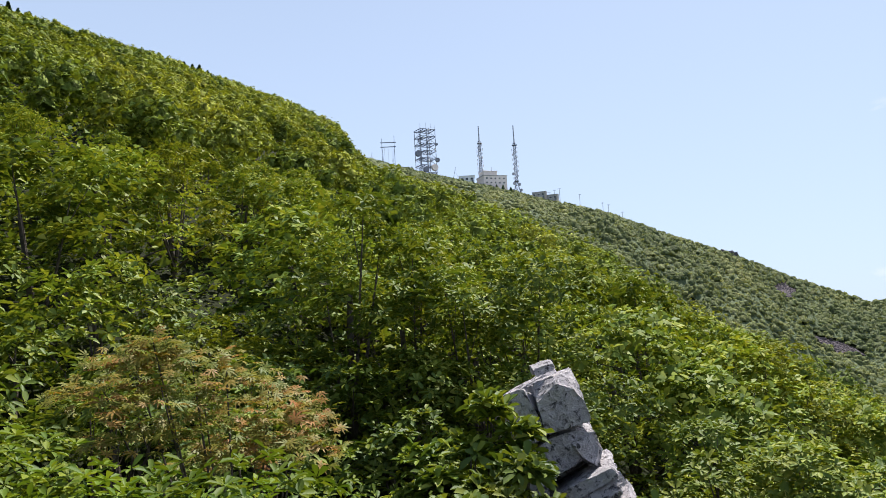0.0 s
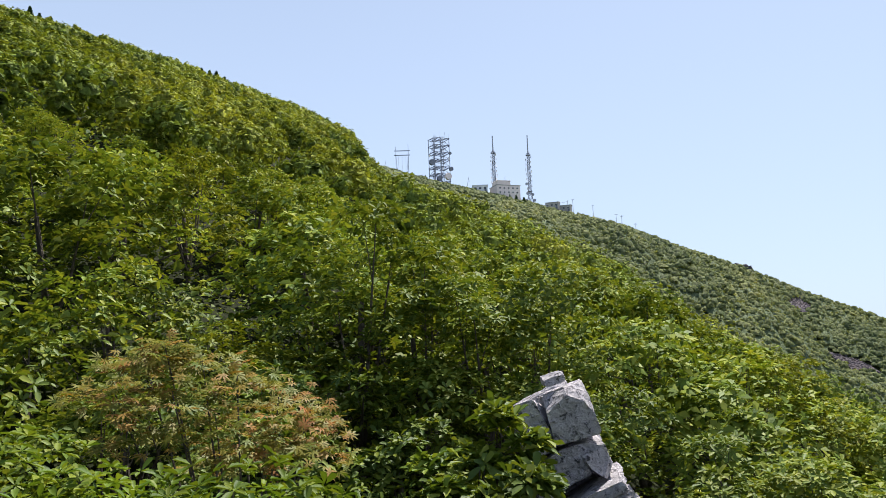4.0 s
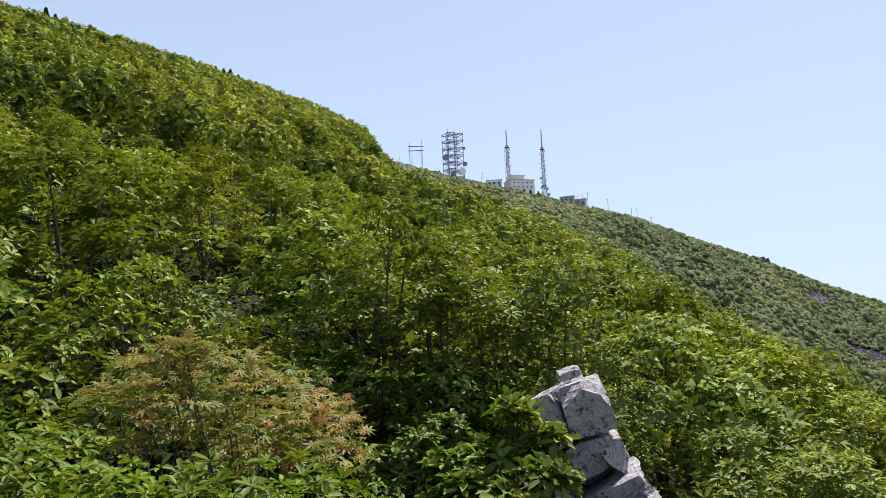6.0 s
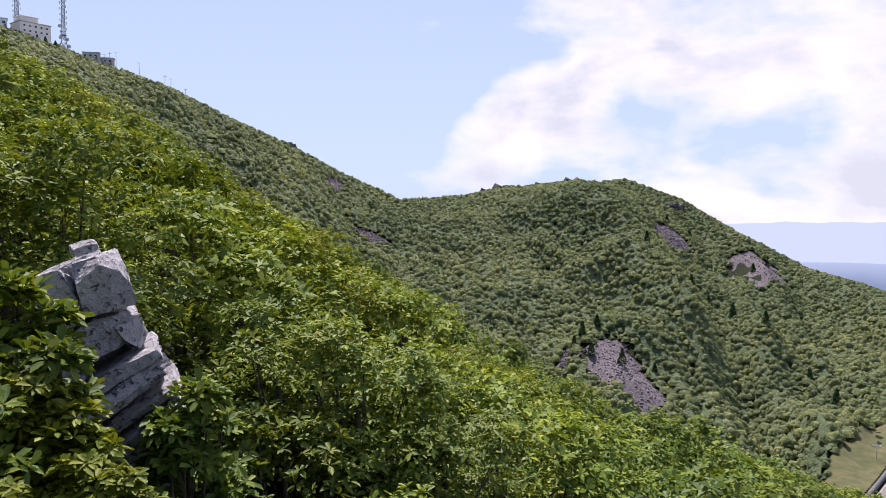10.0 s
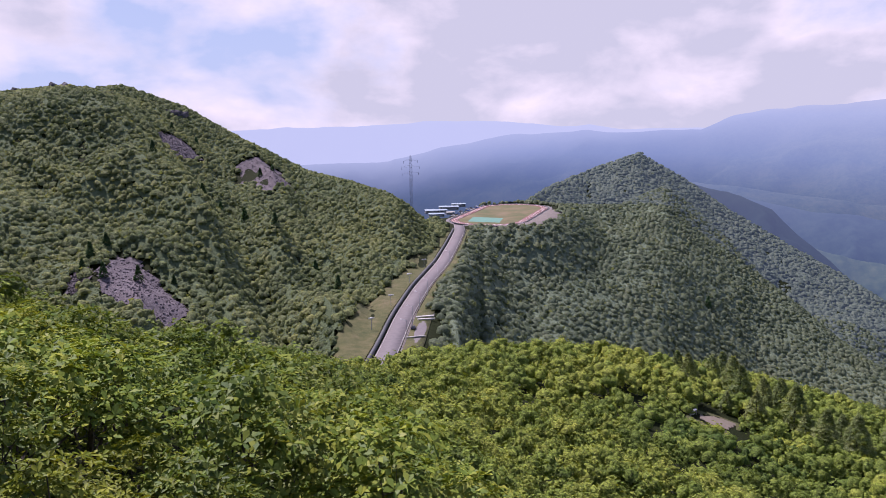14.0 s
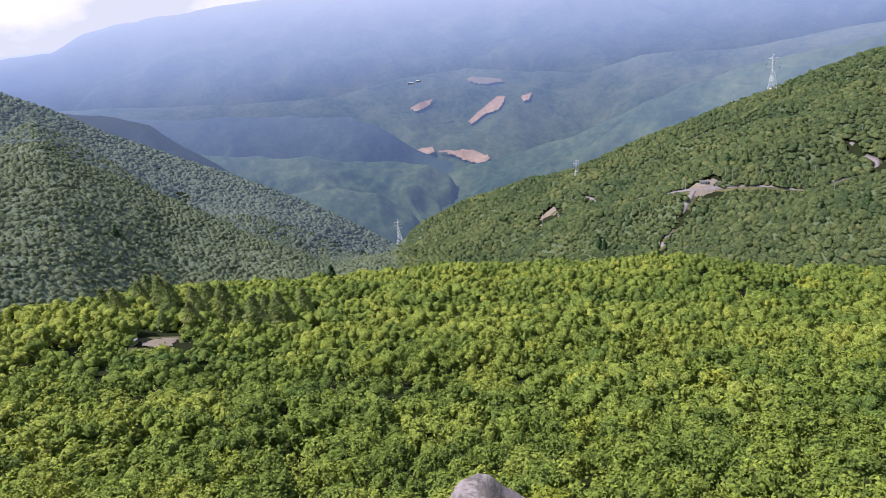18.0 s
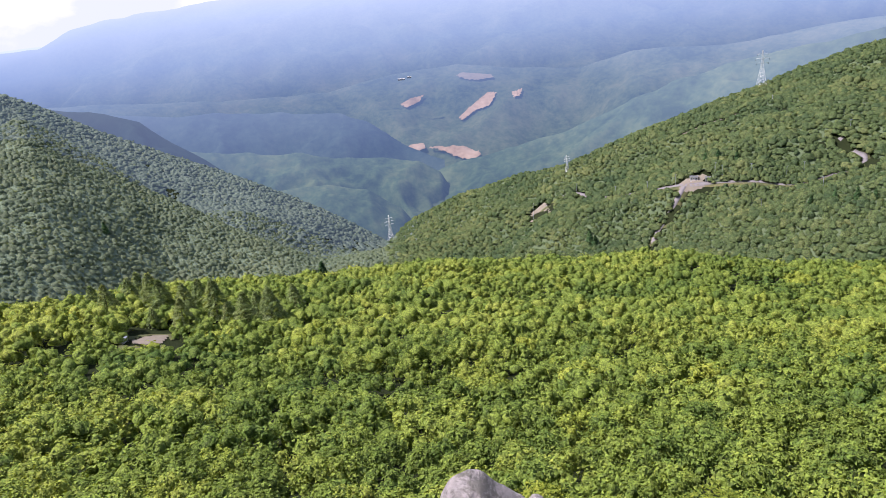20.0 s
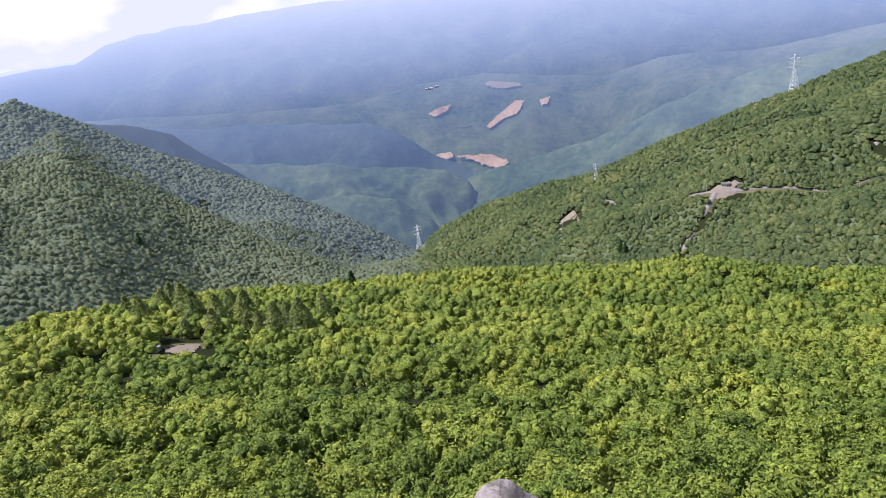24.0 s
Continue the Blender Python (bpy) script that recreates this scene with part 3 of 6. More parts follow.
clear_outline([polar(a, d) for a, d in ((66.0, 258), (68.2, 258), (69.6, 290), (70.0, 334), (67.5, 334))], 1)
clear_outline(HUT_YARD, 1.5)
clear_outline(HUT_GRASS, 2)
for line, half in zip(HILL_ROADS, (3.8, 2.4, 6.0)):
    clear_line([(x * (1 - 5 / math.hypot(x, y)), y * (1 - 5 / math.hypot(x, y))) for x, y in line], half)
clear_outline([polar(a, d) for a, d in ((134.2, 606), (134.3, 630), (136.6, 632), (136.4, 608))], 3)
clear_outline([polar(a, d) for a, d in ((122.6, 735), (122.7, 765), (124.2, 778), (124.8, 735))], 3)
clear_outline([(600, 215), (600, 262), (690, 268), (720, 222)], 2)
SOIL_BANK = [(575.0, 165.0), (602.0, 149.0), (687.0, 144.0), (681.0, 121.0), (593.0, 126.0), (568.0, 143.0)]
clear_outline([(618 + (x - 618) * 0.8, 141 + (y - 141) * 0.8) for x, y in SOIL_BANK], 1)
def build_canopy(name, label, mat, az0, az1, d0, d1, step_az, ratio, crown=6.0, tall=4.2):
    """The closed tree tops of far slopes: every crown a dome of its own size and height."""
    az = np.radians(np.arange(az0, az1, step_az))
    r = np.exp(np.arange(math.log(d0), math.log(d1), math.log(ratio)))
    R, A = np.meshgrid(r, az, indexing="ij")
    X, Y = R * np.sin(A), R * np.cos(A)
    G = height(X, Y)
    i, j = np.floor(X / crown).astype(np.int64), np.floor(Y / crown).astype(np.int64)
    top = np.zeros(X.shape)
    for di in (-1, 0, 1):
        for dj in (-1, 0, 1):
            a, b = i + di, j + dj
            def h(seed):
                k = (a * 374761393 + b * 668265263 + seed * 974634777) & 0x7FFFFFFF
                k = ((k ^ (k >> 13)) * 1274126177) & 0x7FFFFFFF
                return ((k ^ (k >> 16)) & 0xFFFF) / 65535.0
            cx, cy = (a + 0.1 + 0.8 * h(5)) * crown, (b + 0.1 + 0.8 * h(6)) * crown
            rad = crown * (0.5 + 0.35 * h(7))
            q = 1 - ((X - cx) ** 2 + (Y - cy) ** 2) / rad ** 2
            top = np.maximum(top, np.where(q > 0, tall * (0.55 + 0.6 * h(8)) * (0.45 + 0.55 * np.sqrt(np.maximum(q, 0))), 0))
    top = top + 0.5 * lattice_noise(X, Y, 2.3, 9) * (top > 0.5)
    Z = G + np.where(bare(X, Y), -1.5, top)
    # only the slopes that face the lookout carry tree tops in this detail
    ang = np.arctan2(Z, R)
    hidden = np.maximum.accumulate(ang, 0) - ang > 0.03
    F = grid_faces(len(r), len(az))[:, ::-1]
    off = bare(X, Y) | near_zone(X, Y)
    keep = ~(hidden.ravel()[F].all(1)) & ~(off.ravel()[F].any(1))
    F = F[keep]
    used = np.unique(F)
    back = np.zeros(X.size, np.int64); back[used] = np.arange(len(used))
    V = np.stack([X, Y, Z], -1).reshape(-1, 3)[used]
    tagged(new(name, mesh_np(name, V, back[F], mat, True)), label, "forest", kind="stuff")


# ---- trees ----
rng = np.random.default_rng(7)


def unit(v):
    return v / np.maximum(np.linalg.norm(v, axis=-1, keepdims=True), 1e-9)


def frames(nrm, g):
    """Two directions square to each normal, turned at random."""
    a = unit(np.cross(nrm, unit(g.normal(size=nrm.shape))))
    return a, np.cross(nrm, a)


def clump_quads(pos, nrm, size, g):
    """Small bent leaf sprays, four corners each."""
    a, b = frames(nrm, g)
    s = (size * g.uniform(0.6, 1.35, len(pos)))[:, None]
    lift = nrm * s * 0.35
    V = np.stack([pos - a * s * 0.5 - lift * .2, pos - b * s * 0.42 + lift * .3, pos + a * s * 0.5 - lift * .3, pos + b * s * 0.42 + lift * .3], 1)
    return V.reshape(-1, 3), np.arange(len(pos) * 4).reshape(-1, 4)


def clump_tris(pos, nrm, size, g):
    """Small leaf sprays, three corners each."""
    a, b = frames(nrm, g)
    s = (size * g.uniform(0.6, 1.4, len(pos)))[:, None]
    V = np.stack([pos + a * s * .62, pos - a * s * .34 + b * s * .46 - nrm * s * .12, pos - a * s * .34 - b * s * .46 - nrm * s * .12], 1)
    return V.reshape(-1, 3), np.arange(len(pos) * 3).reshape(-1, 3)


def whorl_leaves(pos, nrm, size, g, per=6, fine=False):
    """Oak leaves standing in whorls: each leaf narrow at its foot, widest past the middle."""
    n = len(pos)
    a, b = frames(nrm, g)
    th = (np.arange(per)[None] / per * 2 * np.pi + g.uniform(0, 6.28, (n, 1)) + g.normal(0, .25, (n, per)))[..., None]
    out = a[:, None] * np.cos(th) + b[:, None] * np.sin(th)
    tilt = g.uniform(-0.25, 0.75, (n, per, 1))
    d = unit(out + nrm[:, None] * tilt)
    side = unit(np.cross(d, nrm[:, None]))
    up = np.cross(side, d)
    L = (size * g.uniform(0.65, 1.25, (n, per)))[..., None]
    p = pos[:, None] + d * L * 0.08
    drop = -np.array([0, 0, 1.0]) * L * 0.12
    if fine:
        V = np.stack([p, p + d * L * .40 + side * L * .18 + up * L * .05, p + d * L * .76 + side * L * .20 + up * L * .03,
                      p + d * L + drop, p + d * L * .76 - side * L * .20 + up * L * .03, p + d * L * .40 - side * L * .18 + up * L * .05], 2).reshape(-1, 3)
        k = np.arange(n * per)[:, None] * 6
        F = np.concatenate([k + [0, 1, 2, 3], k + [0, 3, 4, 5]], 1).reshape(-1, 4)
    else:
        V = np.stack([p, p + d * L * .56 + side * L * .25 + up * L * .06, p + d * L + drop, p + d * L * .56 - side * L * .25 + up * L * .06], 2).reshape(-1, 3)
        F = np.arange(n * per * 4).reshape(-1, 4)
    return V, F


def crown_points(n, rad, tall, foot, g, lobes=17):
    """Points and normals over the leaf tiers of one crown, with the tiers' middles and sizes."""
    f = (np.arange(lobes) + .5) / lobes
    th = g.uniform(0, 6.28) + np.arange(lobes) * 2.4 + g.normal(0, .25, lobes)
    up = np.clip(1 - .96 * f + g.normal(0, .06, lobes), .02, 1)
    lr = rad * g.uniform(.26, .42, lobes)
    rr = np.sqrt(np.clip(1 - up ** 2, 0, 1)) * (rad - lr * .6) * g.uniform(.8, 1.08, lobes)
    c = np.stack([np.cos(th) * rr, np.sin(th) * rr, foot + (tall - foot) * (.10 + .84 * up) - lr * .2], 1)
    k = g.integers(0, lobes, n)
    d = unit(g.normal(size=(n, 3)) + np.array([0, 0, .9]))
    p = c[k] + d * (lr[k] * g.uniform(.6, 1.12, n))[:, None] * np.array([1, 1, .55])
    return p, unit(d * .45 + np.array([0, 0, .85]) + g.normal(0, .22, (n, 3))), c, lr


def tube(bm, pts, r0, r1, sides=6):
    for i in range(len(pts) - 1):
        t0, t1 = i / (len(pts) - 1), (i + 1) / (len(pts) - 1)
        rod(bm, pts[i], pts[i + 1], r0 + (r1 - r0) * t0, r0 + (r1 - r0) * t1, sides)


def tree_model(name, label, mat, rad, tall, whorls, leaf, seed, fine=False, per=6, group="oaks on the near slope", category="tree"):
    g = np.random.default_rng(seed)
    foot = tall * 0.12
    p, nrm, c, lr = crown_points(whorls, rad, tall, foot, g)
    root = new(name)
    bm = bmesh.new()
    bend = g.normal(0, .06, 2) * tall
    tube(bm, [(0, 0, -0.5), (bend[0] * .4, bend[1] * .4, foot * .8), (bend[0], bend[1], tall * .62)], 0.035 * tall ** .9, 0.02 * tall ** .6)
    for q in c[::3]:
        mid = Vector((q[0] * .45, q[1] * .45, foot * .7 + q[2] * .3))
        tube(bm, [(bend[0] * .3, bend[1] * .3, foot * .55), mid, q], 0.022 * tall ** .7, 0.007, 5)
        for _ in range(1):
            tip = Vector(q) + Vector(g.normal(0, .12, 3) * rad)
            tube(bm, [mid.lerp(Vector(q), .6), tip], 0.01, 0.004, 4)
    part("trunk", bm, root, mat=BARK)
    V, F = whorl_leaves(p, nrm, leaf, g, per, fine)
    part("crown", mesh_np("crown", V, F, mat), root)
    tagged(root, label, category, group)
    return root


def sites(d0, d1, spacing, az0, az1, g, keep_fall=22):
    """Jittered places for trees on the near slope."""
    k = int(d1 / spacing) + 1
    i, j = np.meshgrid(np.arange(-k, k + 1), np.arange(-k, k + 1))
    x = (i + g.uniform(-.42, .42, i.shape)).ravel() * spacing
    y = (j + g.uniform(-.42, .42, i.shape)).ravel() * spacing
    d, az = np.hypot(x, y), np.degrees(np.arctan2(x, y))
    m = (d >= d0) & (d < d1) & (az > az0) & (az < az1) & (fall_gap(x, y) < keep_fall) & (x * DOWN[0] + y * DOWN[1] < 275) & ~bare(x, y)
    step = x * DOWN[0] + y * DOWN[1] - 5 * lattice_noise(x, y, 30, 66)
    m &= ~((step > 96) & (step < 100.5) & (lattice_noise(x, y, 17, 68) > -.15) & (az > 85))
    x, y = x[m], y[m]
    return x, y, height(x, y)


def set_tone(me, tone):
    me.attributes.new("tone", "FLOAT", "POINT").data.foreach_set("value", np.ascontiguousarray(tone, np.float32))
    return me


def crown_sizes(x, y, rad, tall, g):
    """Radius and height of each crown of a stand: taller and shorter patches, and no two alike."""
    lump = lattice_noise(x, y, rad * 6, 61)
    big = g.random(len(x))
    R = rad * (.62 + .62 * big ** 1.4)
    H = tall * (.66 + .40 * big + .16 * lump + .08 * g.normal(size=len(x)))
    u, v = x * DOWN[0] + y * DOWN[1], x * ALONG[0] + y * ALONG[1]
    H = H * (1 + .55 * np.exp(-((u - 106 - 5 * lattice_noise(x, y, 30, 66)) / 5) ** 2) * np.clip((45 - v) / 20, 0, 1))
    # scrub before the clearing
    H = H * (1 - .62 * np.exp(-((v - 59) / 10) ** 2) * (u > 108) * (u < 138))
    # wind-swept and low on the upper slope
    az, d = np.degrees(np.arctan2(x, y)), np.hypot(x, y)
    low = np.clip((2 - az) / 8, 0, 1) * np.clip((d - 22) / 50, 0, 1)
    return R * (1 - .35 * low), np.maximum(H, .45 * tall) * (1 - .5 * low)


def thicket(name, label, mat, x, y, z, rad, tall, lobes, per, size, core_size, g, category="forest"):
    """Many crowns in one mesh: each a dome of rounded leaf masses, every mass a lump covered with leaf sprays."""
    N = len(x)
    R, H = crown_sizes(x, y, rad, tall, g)
    d_, az_ = np.hypot(x, y), np.degrees(np.arctan2(x, y))
    room = d_ * np.tan(np.radians(np.interp(az_, BROW_AZ, BROW_EL) + .5)) - z
    H = np.where(az_ < 66, np.clip(room, .4 * H, H), H)
    f = (np.arange(lobes) + .5) / lobes
    th = g.uniform(0, 6.28, (N, 1)) + np.arange(lobes)[None] * 2.4 + g.normal(0, .25, (N, lobes))
    up = 1 - 1.0 * f[None] + g.normal(0, .07, (N, lobes))
    rr = np.sqrt(np.clip(1 - np.clip(up, 0, 1) ** 2, 0, 1)) * g.uniform(.82, 1.05, (N, lobes))
    lr = R[:, None] * g.uniform(.24, .46, (N, lobes)) * (10 / lobes) ** .4
    c = np.stack([np.cos(th) * rr * (R[:, None] - lr * .6), np.sin(th) * rr * (R[:, None] - lr * .6), H[:, None] * (.38 + .62 * up) - lr * .7], -1)
    base = np.stack([x, y, z], -1)[:, None]
    c = (c + base).reshape(-1, 3)
    lr = lr.reshape(-1)
    M = len(c)
    tone = np.repeat(g.random(N), lobes)
    # the lumps
    a = np.arange(5) * np.pi * .4
    ring_ = np.stack([np.cos(a), np.sin(a)], -1)
    core = np.concatenate([np.c_[ring_ * .92, np.full(5, -.35)], np.c_[ring_ * .80, np.full(5, .42)], [[0, 0, .86]]]) * .92
    cv = c[:, None] + (core[None] * core_size + g.normal(0, .12, (M, 11, 3))) * lr[:, None, None]
    q = np.arange(5); w = (q + 1) % 5
    cf = np.concatenate([np.stack([q, w, w + 5], 1), np.stack([q, w + 5, q + 5], 1), np.stack([q + 5, w + 5, np.full(5, 10)], 1)])
    CF = (np.arange(M)[:, None, None] * 11 + cf[None]).reshape(-1, 3)
    # the sprays
    d = unit(g.normal(size=(M, per, 3)) + np.array([0, 0, .6]))
    p = c[:, None] + d * (lr[:, None] * g.uniform(.78, 1.22, (M, per)))[..., None]
    nrm = unit(d + np.array([0, 0, .45]) + g.normal(0, .30, (M, per, 3)))
    V, F = clump_tris(p.reshape(-1, 3), nrm.reshape(-1, 3), size, g)
    me = mesh_np(name, np.concatenate([V, cv.reshape(-1, 3)]), np.concatenate([F, CF + len(V)]), mat)
    set_tone(me, np.concatenate([np.repeat(tone, per * 3), np.repeat(tone, 11)]))
    tagged(new(name, me), label, category, kind="stuff")


def dome_crowns(name, label, mat, x, y, z, rad, tall, g, sides=6, category="forest"):
    """Crowns of a forest far off: each a lumpy dome with lobes round it."""
    N = len(x)
    R, H = crown_sizes(x, y, rad, tall, g)
    a = np.arange(sides) * 2 * np.pi / sides
    rows_ = ((1.0, .30), (.70, .82))
    unit_ = np.concatenate([np.c_[np.cos(a + k * np.pi / sides) * r, np.sin(a + k * np.pi / sides) * r, np.full(sides, h)] for k, (r, h) in enumerate(rows_)] + [[[0, 0, 1.0]]])
    n_ = len(unit_)
    turn = g.uniform(0, 6.28, N)
    bulge = 1 + g.normal(0, .22, (N, n_, 1))
    P = unit_[None] * np.concatenate([bulge, bulge, 1 + g.normal(0, .13, (N, n_, 1))], 2)
    X = P[..., 0] * np.cos(turn)[:, None] - P[..., 1] * np.sin(turn)[:, None]
    Y = P[..., 0] * np.sin(turn)[:, None] + P[..., 1] * np.cos(turn)[:, None]
    V = np.stack([x[:, None] + X * R[:, None], y[:, None] + Y * R[:, None], z[:, None] + P[..., 2] * H[:, None]], -1).reshape(-1, 3)
    q = np.arange(sides); w = (q + 1) % sides
    cf = np.concatenate([np.concatenate([np.stack([q, w, q + sides], 1), np.stack([w, w + sides, q + sides], 1)]) + k * sides for k in range(len(rows_) - 1)] + [np.stack([q, w, np.full(sides, sides)], 1) + (len(rows_) - 1) * sides])
    cf[-sides:, 2] = n_ - 1
    F = (np.arange(N)[:, None, None] * n_ + cf[None]).reshape(-1, 3)
    # leaf sprays that break the outline
    d = unit(g.normal(size=(N, 7, 3)) + np.array([0, 0, .5]))
    p = np.stack([x, y, z + .32 * H], -1)[:, None] + d * np.stack([R, R, H * .62], -1)[:, None] * g.uniform(.85, 1.15, (N, 7, 1))
    SV, SF = clump_tris(p.reshape(-1, 3), unit(d + g.normal(0, .35, d.shape)).reshape(-1, 3), np.repeat(R * .62, 7), g)
    tone = g.random(N)
    me = set_tone(mesh_np(name, np.concatenate([V, SV]), np.concatenate([F, SF + len(V)]), mat), np.concatenate([np.repeat(tone, n_), np.repeat(tone, 21)]))
    tagged(new(name, me), label, category, kind="stuff")


def hill_sites(az0, az1, d0, d1, spacing, g):
    """Places for crowns on far slopes that face the lookout."""
    k = int(d1 / spacing) + 1
    i, j = np.meshgrid(np.arange(-k, k + 1), np.arange(-k, k + 1))
    x = ((i + (j % 2) * .5 + g.uniform(-.36, .36, i.shape)) * spacing).ravel()
    y = ((j + g.uniform(-.36, .36, i.shape)) * spacing).ravel()
    d, az = np.hypot(x, y), np.degrees(np.arctan2(x, y))
    m = (d > d0) & (d < d1) & (az > az0) & (az < az1)
    x, y, d = x[m], y[m], d[m]
    n = len(x)
    z = height(x, y)
    worst = np.full(n, -9.0)
    for f in np.linspace(0.12, 0.97, 60):
        worst = np.maximum(worst, height(x * f, y * f) / (d * f))
    m = ((z + 5) / d > worst - 0.004) & ~bare(x, y) & ~near_zone(x, y)
    return x[m], y[m], z[m]


def low_growth(x, y, z, s, tall):
    """No tree stands higher than the brow of the slope behind it."""
    az, d = math.degrees(math.atan2(x, y)), math.hypot(x, y)
    if az > 62:
        return s
    top = np.interp(az, BROW_AZ, BROW_EL) - np.interp(az, [-31, -10, 0, 8, 20], [6.5, 4.5, 2.2, .8, 0])
    room = (d * math.tan(radians(top)) - z) / tall
    return max(min(s, room), .5 * s)


def plant_slope():
    g = np.random.default_rng(11)
    models = [tree_model("oak_tree", "low broad-leaved oak on the slope below the lookout", LEAF, 1.25, 2.2, 420, .115, 20 + k, True, 6) for k in range(3)]
    models.append(tree_model("oak_tree", "low oak with yellowish green leaves on the slope", LEAF_YELLOW, 1.2, 2.1, 420, .115, 29, True, 6))
    middle = [tree_model("oak_tree", "low bushy oak on the slope below the lookout", LEAF, 1.3, 2.2, 300, .150, 30 + k, True, 6) for k in range(3)]
    middle.append(tree_model("oak_tree", "low bushy oak with yellowish green leaves", LEAF_YELLOW, 1.25, 2.2, 360, .115, 35, True, 6))
    x, y, z = sites(5.2, 13, 1.7, -44, 158, g, 10)
    az, d = np.degrees(np.arctan2(x, y)), np.hypot(x, y)
    m = ~((d < 9.0) & (az > -0.5) & (az < 16)) & ~((d < 7.2) & (az > -30) & (az < -6)) & ~((d < 16) & (az > 82)) & ~((d < 9.6) & (az > -8.5) & (az < 1.5)) & ~((d < 8.0) & (az > 20) & (az < 34))
    spots = [(a, b, c, models if math.hypot(a, b) < 8.5 else middle, .85 + .25 * g.random()) for a, b, c in zip(x[m], y[m], z[m])]
    # low growth in front of the outcrop and under the maple
    spots += [(*polar(a, dd), ground_at(*polar(a, dd)), models, s) for a, dd, s in ((14.6, 8.4, .75), (4.5, 9.2, .9), (8.5, 9.4, .8), (12, 9.3, .75), (-33, 6.0, .8))]
    # slim saplings that hide the foot and the lower flank of the outcrop: bearing, distance, height angle of the top
    slim = [tree_model("oak_sapling", "slim oak sapling beside the grey outcrop", LEAF, .46, 2.4, 330, .125, 80, True, 6, "saplings round the outcrop", "sapling"),
            tree_model("oak_sapling", "slim yellowish green sapling beside the grey outcrop", LEAF_YELLOW, .46, 2.4, 380, .095, 81, True, 6, "saplings round the outcrop", "sapling")]
    spots += [(*polar(a, dd), ground_at(*polar(a, dd)), [slim[k]] * 2, (dd * math.tan(radians(top)) - ground_at(*polar(a, dd))) / 2.5) for a, dd, top, k in
              ((1.0, 6.9, -4.6, 0), (-.8, 7.2, -5.6, 0), (2.2, 6.7, -6.6, 0), (2.9, 6.4, -9.4, 1), (3.7, 6.2, -12.2, 1), (1.2, 6.0, -9.6, 0), (5.2, 5.9, -13.8, 1), (6.9, 5.7, -15.2, 1), (8.7, 5.6, -16.4, 1), (3.4, 5.5, -14.4, 1), (13.6, 7.2, -13.4, 0), (14.6, 7.6, -11.4, 0))]
    bush = [tree_model("oak_bush", "low oak bush with bright yellowish green leaves", LEAF_BUSH, 1.0, 1.6, 1100, .046, 60 + k, True, 6, "oak bushes below the lookout", "bush") for k in range(2)]
    # the leafy bush in front of the maple: bearing, distance, height angle of its top
    spots += [(*polar(a, dd), ground_at(*polar(a, dd)), bush, (dd * math.tan(radians(top)) - ground_at(*polar(a, dd))) / 1.6) for a, dd, top in
              ((-27, 4.2, -9.6), (-23, 4.0, -8.6), (-19.5, 3.8, -8.4), (-16.8, 3.8, -10), (-31, 4.8, -8))]
    far_models = [tree_model("oak_tree", "broad-leaved oak among the dense slope woodland", LEAF_MID, 1.95, 3.1, 480, .185, 40 + k, False, 6) for k in range(4)]
    far_models.append(tree_model("oak_tree", "slender tree with yellowish green leaves among the oaks", LEAF_YELLOW_MID, 1.7, 3.3, 480, .13, 47, False, 6))
    x, y, z = sites(13, 30, 2.9, -38, 156, g, 14)
    m = ~((np.hypot(x, y) < 17) & (np.degrees(np.arctan2(x, y)) > 82))
    x, y, z = x[m], y[m], z[m]
    spots += [(a, b, c, far_models, g.uniform(.85, 1.3)) for a, b, c in zip(x, y, z)]
    # taller oaks behind the hollow beside the outcrop and at the foot of the ledge
    tall_oaks = [tree_model("oak_tree", "taller broad-leaved oak behind the shady hollow", LEAF, 1.9, 4.0, 700, .135, 90 + k, True, 6) for k in range(2)]
    spots += [(*polar(a, dd), ground_at(*polar(a, dd)), tall_oaks, s) for a, dd, s in ((2.6, 11.6, 1.0), (-2.4, 11.8, 1.08), (-7.4, 11.6, .95), (6.2, 12.2, .92), (21.5, 10.8, .92), (27, 11.2, .95), (33, 11.4, .88))]
    used = set()
    for a, b, c, ms, s in spots:
        s = low_growth(a, b, c, s, 3.9 if ms is far_models else 4.6 if ms is tall_oaks else 2.7)
        pick = int(g.integers(len(ms) * 2))
        ob = ms[pick if pick < len(ms) else int(g.integers(len(ms) - 1))]
        m = pose(a, b, c, g.normal(0, 4), g.normal(0, 4), g.uniform(0, 360))
        if ob.name in used:
            ob = copy_thing(ob, m)
        else:
            used.add(ob.name)
            ob.matrix_basis = m
        ob.scale = (s, s, s * g.uniform(.9, 1.15))
    for ob in models + middle + far_models + bush + slim + tall_oaks:
        if ob.name not in used:
            for q in [*ob.children, ob]:
                bpy.data.objects.remove(q)
    for d0, d1, sp, rad, tall, lobes, per, size, core_size in ((30, 60, 3.4, 2.3, 3.7, 16, 40, .25, .62), (60, 120, 4.2, 3.1, 4.2, 12, 20, .40, .78), (120, 290, 5.0, 3.75, 4.8, 8, 9, .60, .88)):
        x, y, z = sites(d0, d1, sp, -36, 155, g, 14)
        k = g.random(len(x)) + .7 * np.clip((14 - np.degrees(np.arctan2(x, y))) / 12, 0, 1) * np.clip((np.hypot(x, y) - 30) / 30, 0, 1)
        for mat, lab, m in ((LEAF_FAR, "dense broad-leaved oak woodland covering the slope", k < .97), (LEAF_YELLOW_FAR, "yellow-green trees scattered through the oak woodland", k >= .97)):
            thicket("oak_thicket", lab, mat, x[m], y[m], z[m], rad, tall, lobes, per, size, core_size, g)
